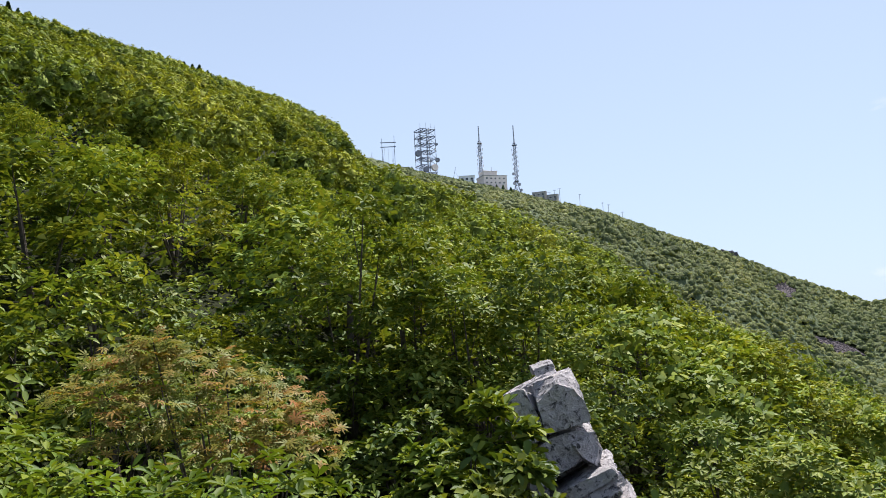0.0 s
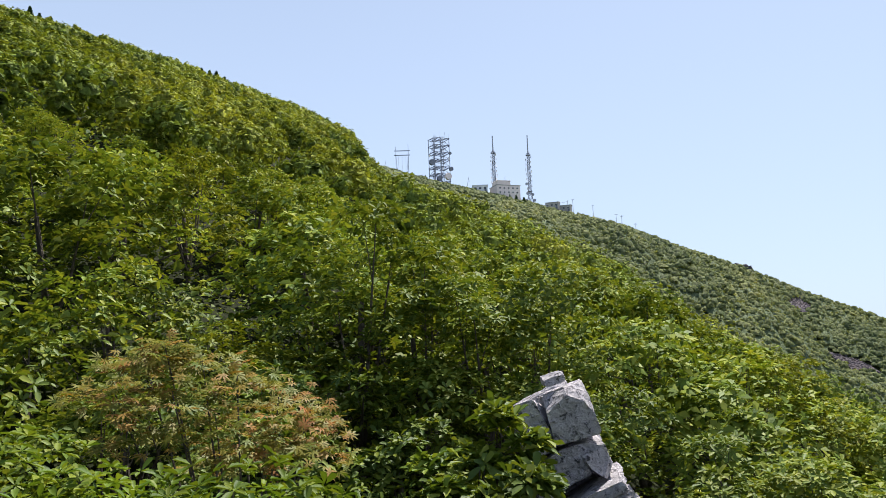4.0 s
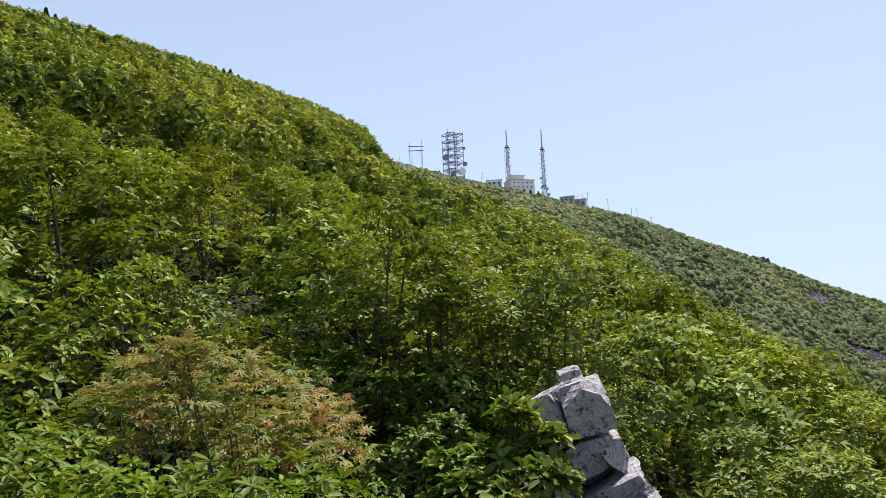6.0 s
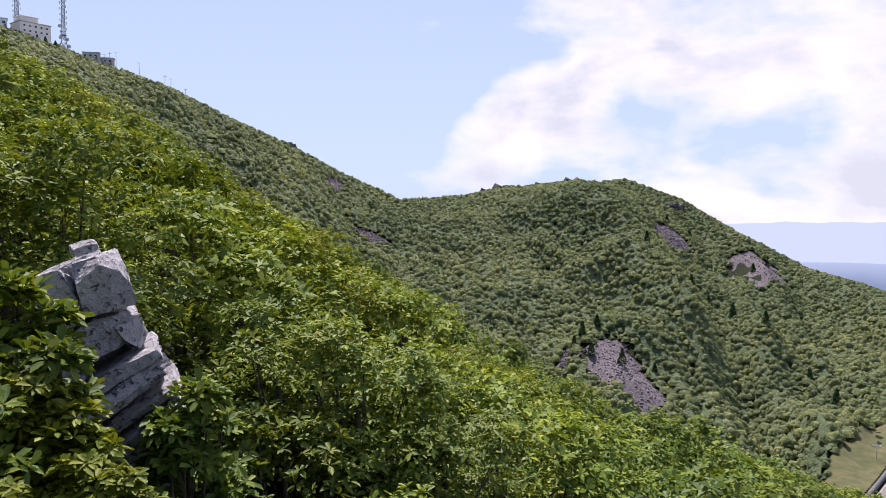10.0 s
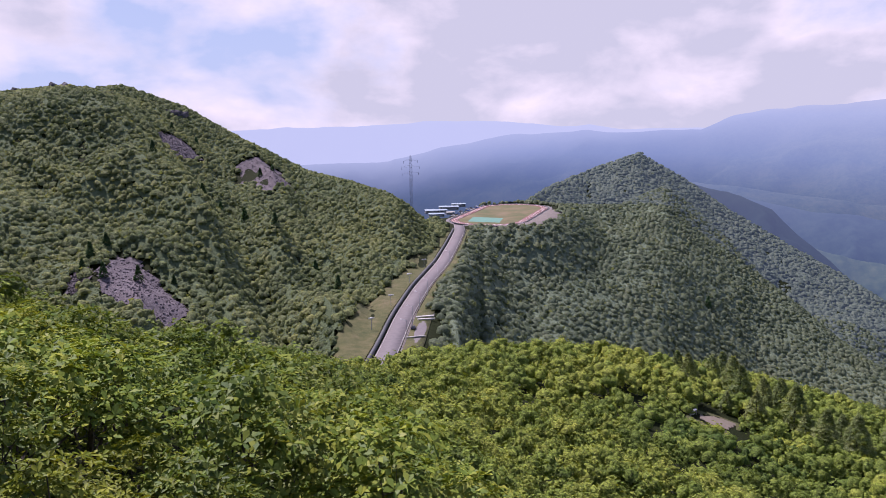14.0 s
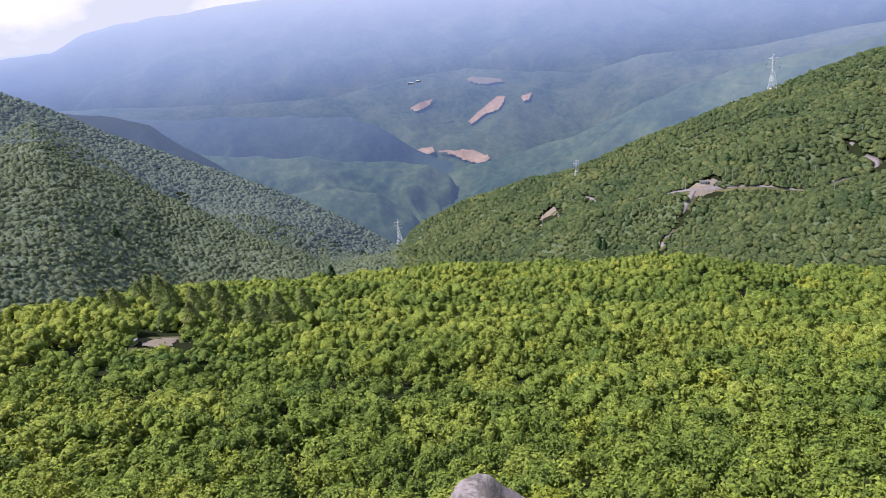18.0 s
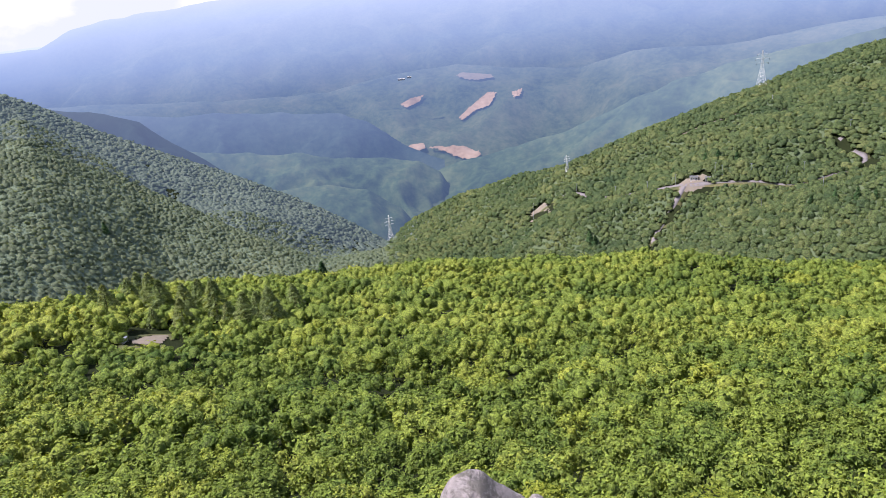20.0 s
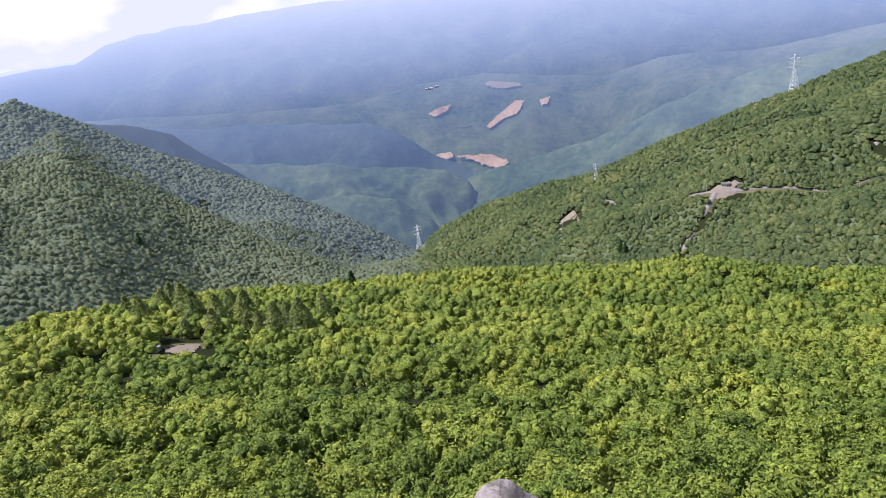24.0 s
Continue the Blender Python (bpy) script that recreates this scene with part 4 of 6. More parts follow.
    for name, lab, mat, az0, az1, d0, d1, sp, rad, tall in (
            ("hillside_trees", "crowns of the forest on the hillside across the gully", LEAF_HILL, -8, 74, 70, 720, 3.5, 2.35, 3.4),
            ("hillside_trees", "crowns of the forest on the hillside with the winding roads", LEAF_SLOPE, 111, 157, 260, 640, 4.0, 2.8, 4.2),
            ("hillside_trees", "crowns of the forest on the upper hillside with the winding roads", LEAF_SLOPE, 111, 157, 640, 1120, 5.2, 3.7, 4.8),
            ("hillside_trees", "crowns of the forest below the sports ground", LEAF_HAZE_GREY, 66, 112, 280, 950, 4.5, 3.1, 3.6),
            ("distant_trees", "crowns of the forest on the pointed hill", LEAF_HAZE_GLOW, 70, 112, 870, 1260, 5.6, 3.9, 3.6)):
        x, y, z = hill_sites(az0, az1, d0, d1, sp, g)
        road_az = np.interp(np.hypot(x, y), [200, 245, 280, 326, 384, 448, 520, 600], [62.5, 64.3, 65.8, 66.9, 68.4, 70.1, 71.0, 71.6])
        m = np.degrees(np.arctan2(x, y)) < road_az if mat is LEAF_HILL else np.degrees(np.arctan2(x, y)) > road_az
        dome_crowns(name, lab, mat, x[m], y[m], z[m], rad, tall, g)


def undergrowth():
    """Low shoots and leaf litter that close the ground between the nearest trees."""
    g = np.random.default_rng(19)
    n = 26000
    az, d = np.radians(g.uniform(-45, 85, n)), np.sqrt(g.uniform(4.2 ** 2, 24 ** 2, n))
    hollow = (d < 9.6) & (az > radians(-9)) & (az < radians(2))
    az, d = az[~hollow], d[~hollow]
    n = len(d)
    x, y = d * np.sin(az), d * np.cos(az)
    z = height(x, y) + g.uniform(.05, .55, n)
    nrm = unit(np.array([0, 0, 1.0]) + g.normal(0, .5, (n, 3)))
    V, F = clump_quads(np.stack([x, y, z], 1), nrm, .11, g)
    # taller scrub farther up the slope
    m = 9000
    az, d = np.radians(g.uniform(-38, 12, m)), np.sqrt(g.uniform(17 ** 2, 42 ** 2, m))
    x, y = d * np.sin(az), d * np.cos(az)
    W, G = clump_quads(np.stack([x, y, height(x, y) + g.uniform(.1, .9, m)], 1), unit(np.array([0, 0, 1.0]) + g.normal(0, .5, (m, 3))), .26, g)
    V, F = np.concatenate([V, W]), np.concatenate([F, G + len(V)])
    tagged(new("undergrowth", mesh_np("undergrowth", V, F, LEAF)), "low leafy undergrowth between the oaks", "undergrowth", kind="stuff")


plant_slope()
undergrowth()
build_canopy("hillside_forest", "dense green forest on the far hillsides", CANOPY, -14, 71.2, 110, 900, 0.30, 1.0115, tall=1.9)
build_canopy("shoulder_forest", "green forest on the shoulder below the sports ground, greyed for haze", CANOPY_HAZE_GREY, 70.6, 113, 110, 950, 0.30, 1.0115, tall=2.2)
build_canopy("plateau_forest", "dense forest under the crowns of the road hillside", CANOPY, 110, 158, 250, 1250, 0.30, 1.0125, tall=1.4)
build_canopy("distant_forest", "forest on the pointed hill beyond the sports ground", CANOPY_HAZE_GLOW, 66, 114, 880, 1300, 0.2, 1.006, 7.0, 2.0)

# ---- far ranges ----
def far_range(name, label, rows, depth, drop, mat, step=0.22, rough_=0.009, seed=1, rings=44):
    """A distant mountain side from its crest line down towards the lookout."""
    azs = np.arange(rows[0][0], rows[-1][0], step)
    el = np.interp(azs, [r[0] for r in rows], [r[1] for r in rows])
    dd = np.interp(azs, [r[0] for r in rows], [r[2] for r in rows])
    s = np.linspace(-0.08, 1, rings)[:, None]
    D = dd[None] - s * depth
    A = np.radians(azs)[None] + 0 * s
    X, Y = D * np.sin(A), D * np.cos(A)
    zc = dd * np.tan(np.radians(el))
    Z = zc[None] - np.where(s < 0, -s * 3, s) * drop
    m = dd.mean()
    # spurs and gullies, sharper on the spurs
    fold = (.5 - np.abs(lattice_noise(X, Y, m * .10, seed))) * 1.6 + (.5 - np.abs(lattice_noise(X, Y, m * .045, seed + 1))) * .8
    fold = fold + .25 * lattice_noise(X, Y, m * .02, seed + 2) + .12 * lattice_noise(X, Y, m * .008, seed + 3)
    Z = Z + fold * m * rough_ * np.clip(s * 4 + .28, 0, 1.3)
    V = np.stack([X, Y, Z], -1).reshape(-1, 3)
    tagged(new(name, mesh_np(name, V, grid_faces(len(s), len(azs)), mat, True)), label, "mountain", kind="structure")
    return azs, X, Y, Z


def far_patch(name, label, surface, pts, mat, category="bare soil"):
    """Open ground on a distant slope, inside an outline of bearings and height angles."""
    azs, X, Y, Z = surface
    a = np.linspace(min(p[0] for p in pts), max(p[0] for p in pts), 60)
    e = np.linspace(min(p[1] for p in pts), max(p[1] for p in pts), 34)
    A, E = np.meshgrid(a, e, indexing="ij")
    EL = np.degrees(np.arctan2(Z, np.hypot(X, Y)))
    D = np.zeros(A.shape)
    for i, az in enumerate(a):
        k = int(np.clip(np.searchsorted(azs, az) - 1, 0, len(azs) - 2))
        w = (az - azs[k]) / (azs[k + 1] - azs[k])
        el = np.minimum.accumulate(EL[2:, k] * (1 - w) + EL[2:, k + 1] * w)
        D[i] = np.interp(-e, -el, np.hypot(X[2:, k], Y[2:, k]))
    for _ in range(10):
        D[1:-1] = (D[:-2] + 2 * D[1:-1] + D[2:]) / 4
        D[:, 1:-1] = (D[:, :-2] + 2 * D[:, 1:-1] + D[:, 2:]) / 4
    D = D * .994
    V = np.stack([D * np.sin(np.radians(A)), D * np.cos(np.radians(A)), D * np.tan(np.radians(E))], -1)
    j = lattice_noise(A * 40, E * 40, 11, 3) * .12 + lattice_noise(A * 40, E * 40, 4, 4) * .08
    m = inside(A + j, E + j * .5, pts)
    F = grid_faces(len(a), len(e))
    F = F[m.ravel()[F].sum(1) >= 3]
    if len(F):
        tagged(new(name, mesh_np(name, V.reshape(-1, 3), F, mat, True)), label, category, kind="structure")


# every one of these carries its haze as emission in the material
HAZY = painted_haze_material("backdrop_forest", (0.035, 0.060, 0.030), (0.085, 0.115, 0.055), (0.15, 0.165, 0.085))
# the same forest darkened: cloud shade put into the colour
HAZY_SHADE_TINT = painted_haze_material("backdrop_shade_tinted_forest", (0.014, 0.028, 0.024), (0.030, 0.050, 0.038), (0.052, 0.074, 0.054), 0.02)
HAZY_NEAR = painted_haze_material("backdrop_valley_forest", (0.022, 0.042, 0.020), (0.050, 0.080, 0.036), (0.100, 0.126, 0.056), 0.06)
# darker again for the shadowed flank behind the pointed hill, shade in the colour
HAZY_SHADE_DARK = painted_haze_material("backdrop_painted_shade_forest", (0.008, 0.016, 0.014), (0.014, 0.024, 0.020), (0.024, 0.036, 0.028), 0.2)
HAZY_SOIL = painted_haze_material("backdrop_bare_soil", (0.26, 0.17, 0.12), (0.36, 0.25, 0.18), (0.44, 0.32, 0.25), 0.17)
HAZY_FIELD = painted_haze_material("backdrop_pale_field", (0.20, 0.16, 0.10), (0.28, 0.22, 0.14), (0.34, 0.27, 0.18), 0.0)
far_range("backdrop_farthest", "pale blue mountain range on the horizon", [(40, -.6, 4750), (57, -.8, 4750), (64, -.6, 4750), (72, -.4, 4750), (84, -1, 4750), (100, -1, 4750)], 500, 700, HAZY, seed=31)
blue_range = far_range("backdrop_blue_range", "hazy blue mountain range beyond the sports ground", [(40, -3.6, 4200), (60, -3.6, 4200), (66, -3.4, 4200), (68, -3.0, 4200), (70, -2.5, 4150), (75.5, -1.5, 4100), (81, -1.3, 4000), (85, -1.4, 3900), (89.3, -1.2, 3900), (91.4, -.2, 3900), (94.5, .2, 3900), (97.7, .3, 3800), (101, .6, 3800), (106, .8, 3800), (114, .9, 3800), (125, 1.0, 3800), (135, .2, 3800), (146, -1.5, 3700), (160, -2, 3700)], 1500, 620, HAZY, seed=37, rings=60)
far_range("backdrop_valley_hill", "wooded hill above the valley, tinted with blue haze and shade", [(86, -5.2, 2000), (92, -6.0, 1950), (99.4, -7.2, 1900), (105.4, -7.9, 1850), (108.8, -8.2, 1800), (110.9, -9.4, 1750), (113.3, -10.9, 1700), (116.5, -12.6, 1600)], 500, 260, HAZY_SHADE_TINT, rough_=.013, seed=41, rings=60)
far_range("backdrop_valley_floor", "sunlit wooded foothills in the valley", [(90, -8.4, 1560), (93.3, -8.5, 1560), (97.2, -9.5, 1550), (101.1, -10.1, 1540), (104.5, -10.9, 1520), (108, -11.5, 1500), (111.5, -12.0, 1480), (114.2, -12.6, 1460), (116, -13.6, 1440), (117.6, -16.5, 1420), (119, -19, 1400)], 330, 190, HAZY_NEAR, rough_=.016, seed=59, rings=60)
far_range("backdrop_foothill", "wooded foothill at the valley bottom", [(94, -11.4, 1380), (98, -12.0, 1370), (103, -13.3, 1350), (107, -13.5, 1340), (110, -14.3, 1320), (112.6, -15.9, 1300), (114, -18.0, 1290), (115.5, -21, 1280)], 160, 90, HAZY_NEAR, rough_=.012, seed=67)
far_range("backdrop_dark_ridge", "wooded ridge falling into the valley behind the pointed hill, shade painted dark", [(88, -5.0, 1420), (92.2, -6.0, 1420), (94.4, -7.0, 1400), (96.4, -8.9, 1380), (98.3, -10.4, 1360), (100.6, -12.4, 1330), (103, -14.2, 1300)], 160, 110, HAZY_SHADE_DARK, rough_=.012, seed=53)
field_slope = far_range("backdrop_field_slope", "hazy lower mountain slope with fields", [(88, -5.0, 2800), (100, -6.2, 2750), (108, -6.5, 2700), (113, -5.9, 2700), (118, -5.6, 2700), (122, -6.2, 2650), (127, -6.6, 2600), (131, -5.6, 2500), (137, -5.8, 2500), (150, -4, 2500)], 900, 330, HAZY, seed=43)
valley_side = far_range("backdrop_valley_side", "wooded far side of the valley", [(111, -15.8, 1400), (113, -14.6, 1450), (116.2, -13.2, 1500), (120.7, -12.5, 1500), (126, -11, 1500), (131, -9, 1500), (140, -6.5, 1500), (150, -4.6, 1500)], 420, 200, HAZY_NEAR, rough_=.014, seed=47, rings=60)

# ---- man-made things and bare ground ----
STEEL = plain("galvanised_steel", [(0.3, (0.30, 0.32, 0.36)), (0.7, (0.42, 0.44, 0.48))], 2.0, rough=0.5, metal=0.4, bump=0.1)
STEEL_DARK = plain("weathered_grey_steel", [(0.3, (0.13, 0.15, 0.19)), (0.7, (0.20, 0.22, 0.27))], 2.0, rough=0.55, metal=0.3, bump=0.1)
WHITE_PAINT = plain("white_paint", [(0.3, (0.66, 0.66, 0.68)), (0.7, (0.80, 0.80, 0.80))], 1.2, rough=0.6, bump=0.08)
PINK_WALL = plain("pale_pink_render", [(0.3, (0.76, 0.66, 0.63)), (0.7, (0.85, 0.77, 0.74))], 0.6, rough=0.8, bump=0.1)
GLASS_DARK = plain("dark_window_glass", [(0.3, (0.02, 0.025, 0.03)), (0.7, (0.04, 0.05, 0.06))], 1.0, rough=0.1, bump=0.0, spec=0.5)
CONCRETE = plain("concrete", [(0.3, (0.30, 0.29, 0.28)), (0.7, (0.46, 0.45, 0.43))], 0.8, rough=0.9, bump=0.2, coarse=0.1)
CONCRETE_DARK = plain("stained_concrete", [(0.3, (0.07, 0.075, 0.085)), (0.7, (0.15, 0.15, 0.16))], 0.6, rough=0.9, bump=0.2, coarse=0.1)
ASPHALT = plain("pale_worn_asphalt", [(0.3, (0.135, 0.122, 0.13)), (0.7, (0.20, 0.182, 0.19))], 0.5, rough=0.9, bump=0.15, coarse=0.04)
GRAVEL = plain("gravel_yard", [(0.3, (0.125, 0.105, 0.085)), (0.7, (0.205, 0.175, 0.145))], 0.7, rough=0.95, bump=0.4, coarse=0.08)
SCREE = plain("grey_scree", [(0.25, (0.070, 0.060, 0.072)), (0.55, (0.14, 0.122, 0.136)), (0.8, (0.22, 0.19, 0.205))], 0.55, detail=9, rough=0.95, bump=1.0, bump_scale=1.2, coarse=0.05)
GRASS = plain("dry_grass", [(0.3, (0.040, 0.055, 0.020)), (0.5, (0.085, 0.088, 0.036)), (0.7, (0.15, 0.122, 0.07))], 0.25, detail=9, rough=0.95, bump=0.5, bump_scale=2.0, coarse=0.03)
# track and court hues desaturated, distance haze put into their colour
RED_TRACK = plain("red_running_track", [(0.3, (0.17, 0.085, 0.085)), (0.7, (0.23, 0.125, 0.12))], 0.4, rough=0.9, bump=0.05)
INFIELD = plain("worn_playing_field", [(0.3, (0.085, 0.10, 0.045)), (0.5, (0.13, 0.115, 0.06)), (0.75, (0.20, 0.15, 0.10))], 0.05, detail=7, rough=0.95, bump=0.1)
GREEN_COURT = plain("green_court", [(0.3, (0.09, 0.21, 0.17)), (0.7, (0.12, 0.26, 0.21))], 0.3, rough=0.8, bump=0.02)


def thing(name, label, category, x, y, z=None, turn=0.0, group=""):
    ob = new(name)
    ob.matrix_basis = pose(x, y, ground_at(x, y) if z is None else z, 0, 0, turn)
    return tagged(ob, label, category, group)


def facing(az):
    """Turn about z that points a thing's -y side at the lookout when it stands on that bearing."""
    return -az


def bmp(name, parent, mat, fn, label=""):
    bm = bmesh.new()
    fn(bm)
    return part(name, bm, parent, label, mat)


def lay_patch(name, outline, mat, lift, cell, label, category, kind="structure", wobble=2.0, keep=None):
    """A piece of ground cover that follows the land inside an outline."""
    xs, ys = [p[0] for p in outline], [p[1] for p in outline]
    gx, gy = np.arange(min(xs) - 6, max(xs) + 6, cell), np.arange(min(ys) - 6, max(ys) + 6, cell)
    X, Y = np.meshgrid(gx, gy, indexing="ij")
    m = inside(X + wobble * lattice_noise(X, Y, 7, 51), Y + wobble * lattice_noise(X, Y, 7, 52), outline)
    if keep is not None:
        m &= keep(X, Y)
    Z = height(X, Y) + lift
    F = grid_faces(len(gx), len(gy))[:, ::-1]
    F = F[m.ravel()[F].sum(1) >= 3]
    used = np.unique(F)
    back = np.zeros(X.size, np.int64); back[used] = np.arange(len(used))
    ob = new(name, mesh_np(name, np.stack([X, Y, Z], -1).reshape(-1, 3)[used], back[F], mat, True))
    return tagged(ob, label, category, kind=kind)


def resample(pts, step):
    P = np.array(pts, float)
    s = np.concatenate([[0], np.cumsum(np.linalg.norm(np.diff(P[:, :2], axis=0), axis=1))])
    t = np.linspace(0, s[-1], max(int(s[-1] / step), 3))
    # rounded corners
    out = np.stack([np.interp(t, s, P[:, k]) for k in range(P.shape[1])], 1)
    for _ in range(12):
        out[1:-1] = (out[:-2] + 2 * out[1:-1] + out[2:]) / 4
    return out


def ribbon_points(pts, left, right, lift, step=4.0, level=None):
    """Two rows of points at an offset to the left and right of a line."""
    P = resample(pts, step)[:, :2]
    T = np.gradient(P, axis=0)
    T /= np.linalg.norm(T, axis=1, keepdims=True)
    N = np.stack([-T[:, 1], T[:, 0]], 1)
    A, B = P + N * left, P + N * right
    za = height(A[:, 0], A[:, 1]) if level is None else np.full(len(A), level)
    zb = height(B[:, 0], B[:, 1]) if level is None else np.full(len(B), level)
    return np.c_[A, za + lift], np.c_[B, zb + lift]


def ribbon(name, pts, left, right, lift, mat, label, category, thick=0.25, step=4.0, level=None, kind="structure"):
    A, B = ribbon_points(pts, left, right, lift, step, level)
    n = len(A)
    V = np.concatenate([A, B, B - [0, 0, thick], A - [0, 0, thick]])
    q = np.arange(n - 1)
    F = np.concatenate([np.stack([q + k * n, q + ((k + 1) % 4) * n, q + 1 + ((k + 1) % 4) * n, q + 1 + k * n], 1) for k in range(4)])
    return tagged(new(name, mesh_np(name, V, F, mat)), label, category, kind=kind)


# -- bare ground
BANK = plain("pale_soil_bank", [(0.3, (0.13, 0.115, 0.105)), (0.7, (0.22, 0.19, 0.175))], 0.25, detail=8, rough=0.95, bump=0.4, bump_scale=0.8, coarse=0.03)
for k, o in enumerate(SCREES):
    lay_patch("scree_slope", o, SCREE, 0.5, 2.2, "bare slope of loose grey stones among the forest", "scree", wobble=3.5)


def scree_stones():
    g = np.random.default_rng(5)
    V, F, off = [], [], 0
    base = np.array([(1, 0, 0), (0, 1, 0), (-1, 0, 0), (0, -1, 0), (0, 0, 1), (0, 0, -1)], float)
    tri = np.array([(0, 1, 4), (1, 2, 4), (2, 3, 4), (3, 0, 4), (1, 0, 5), (2, 1, 5), (3, 2, 5), (0, 3, 5)])
    for o in SCREES:
        xs, ys = [p[0] for p in o], [p[1] for p in o]
        x, y = g.uniform(min(xs), max(xs), 1200), g.uniform(min(ys), max(ys), 1200)
        m = inside(x, y, o)
        for a, b, c in zip(x[m], y[m], height(x[m], y[m])):
            s = g.uniform(.3, 1.0) ** 2 * .8
            V.append(base * s * g.uniform(.6, 1.3, (6, 3)) + (a, b, c + .6)); F.append(tri + off); off += 6
    tagged(new("scree_stones", mesh_np("scree_stones", np.concatenate(V), np.concatenate(F), SCREE)), "scattered grey stones lying on the scree", "stones", kind="stuff")


scree_stones()
lay_patch("grass_bank", GRASS_BANK, GRASS, 0.35, .6, "dry grassy bank beside the mountain road", "grass", wobble=3, keep=lambda X, Y: flat_line(X, Y, ROAD_LINE, 6.5)[0] > 0.5)
lay_patch("parking_lot", PARKING, ASPHALT, 0.12, 0.35, "pale paved parking bay beside the mountain road", "parking", wobble=0, keep=lambda X, Y: flat_line(X, Y, ROAD_LINE, 4.4)[0] > 0)
lay_patch("hut_yard", HUT_YARD, GRAVEL, 0.22, .5, "bare gravel clearing in the woodland", "ground", wobble=1.5)
lay_patch("hut_grass", HUT_GRASS, GRASS, 0.15, .8, "rough grass round the gravel clearing", "grass", wobble=2, keep=lambda X, Y: ~inside(X, Y, HUT_YARD))
lay_patch("soil_bank", SOIL_BANK, BANK, 0.8, 1.2, "bare brownish soil bank under the sports ground", "bank", wobble=2, keep=lambda X, Y: track_gap(X, Y) > 3)

# -- the mountain road
ribbon("road", ROAD_LINE, 4.2, -4.2, 0.10, ASPHALT, "pale two-lane mountain road running to the pass", "road", level=-90.0)
ribbon("road_line", ROAD_LINE, 3.9, 3.7, 0.12, CONCRETE, "worn pale edge line of the mountain road", "road marking", 0.01, level=-90.0)
ribbon("road_line", ROAD_LINE, -3.7, -3.9, 0.12, CONCRETE, "worn pale edge line of the mountain road", "road marking", 0.01, level=-90.0)
ribbon("retaining_wall", ROAD_LINE[1:8], 6.0, 5.0, 1.5, CONCRETE_DARK, "dark stained retaining wall along the road", "wall", 2.2, level=-90.0)
ribbon("road_verge", ROAD_LINE[1:8], -5.4, -13.0, 0.3, GRASS, "rough grassy verge falling away beside the road", "grass", 0.4)
ribbon("kerb", ROAD_LINE[2:8], -4.6, -5.0, 0.35, BANK, "low earth-stained concrete kerb along the road", "kerb", 0.8, level=-90.0)


def power_pole(x, y, tall, turn=0.0, z=None, label="slim grey utility pole with a short crossarm", group="utility poles", arms=1):
    t = thing("utility_pole", label, "pole", x, y, z, turn, group)
    bmp("shaft", t, STEEL, lambda bm: rod(bm, (0, 0, -1), (0, 0, tall), 0.20, 0.12, 8))
    for k in range(arms):
        a = bmp("crossarm", t, STEEL_DARK, lambda bm: box(bm, (2.2, 0.14, 0.14), (0, 0, tall - 0.6 - k * 1.2), bevel=0.02))
        for sx in (-0.95, 0, 0.95):
            bmp("insulator", a, WHITE_PAINT, lambda bm: rod(bm, (sx, 0, tall - 0.55 - k * 1.2), (sx, 0, tall - 0.2 - k * 1.2), 0.07, 0.05, 6))
    return t


def street_lamp(x, y, turn, z):
    t = thing("street_lamp", "tall grey street lamp at the road edge", "lamp", x, y, z, turn, "street lamps along the road")
    bmp("pole", t, STEEL, lambda bm: rod(bm, (0, 0, -1), (0, 0, 8.5), 0.13, 0.08, 8))
    bmp("arm", t, STEEL, lambda bm: rod(bm, (0, 0, 8.4), (-2.0, 0, 9.0), 0.07, 0.05, 6))
    bmp("lamp_head", t, WHITE_PAINT, lambda bm: box(bm, (0.9, 0.35, 0.18), (-2.2, 0, 9.0), bevel=0.05))


def along_road(d):
    """A place beside the road at a distance from the lookout, with the road's direction there."""
    P = resample(ROAD_LINE, 2.0)
    k = int(np.argmin(np.abs(np.hypot(P[:, 0], P[:, 1]) - d)))
    t = P[min(k + 2, len(P) - 1)] - P[max(k - 2, 0)]
    t = t / np.linalg.norm(t[:2])
    return P[k], t


for d in (290, 312, 338, 366, 400, 440, 490, 545):
    p, t = along_road(d)
    street_lamp(p[0] + t[1] * 5.6, p[1] - t[0] * 5.6, math.degrees(math.atan2(t[1], t[0])) - 90, -90.0)


def bank_sign(x, y, turn):
    t = thing("bank_light", "low floodlight post on the grassy bank", "lamp", x, y, None, turn, "floodlights on the bank")
    bmp("post", t, STEEL, lambda bm: rod(bm, (0, 0, -0.5), (0, 0, 5.2), 0.12, 0.1, 6))
    bmp("crossbar", t, STEEL, lambda bm: box(bm, (3.0, 0.15, 0.15), (0, 0, 5.2)))
    for k in (-1.1, -.35, .35, 1.1):
        bmp("floodlight", t, WHITE_PAINT, lambda bm: box(bm, (0.6, 0.35, 0.5), (k, -.1, 5.5), bevel=0.05))


for a, d in ((64.3, 305), (65.9, 345), (67.4, 392), (68.6, 432)):
    bank_sign(*polar(a, d), -40)


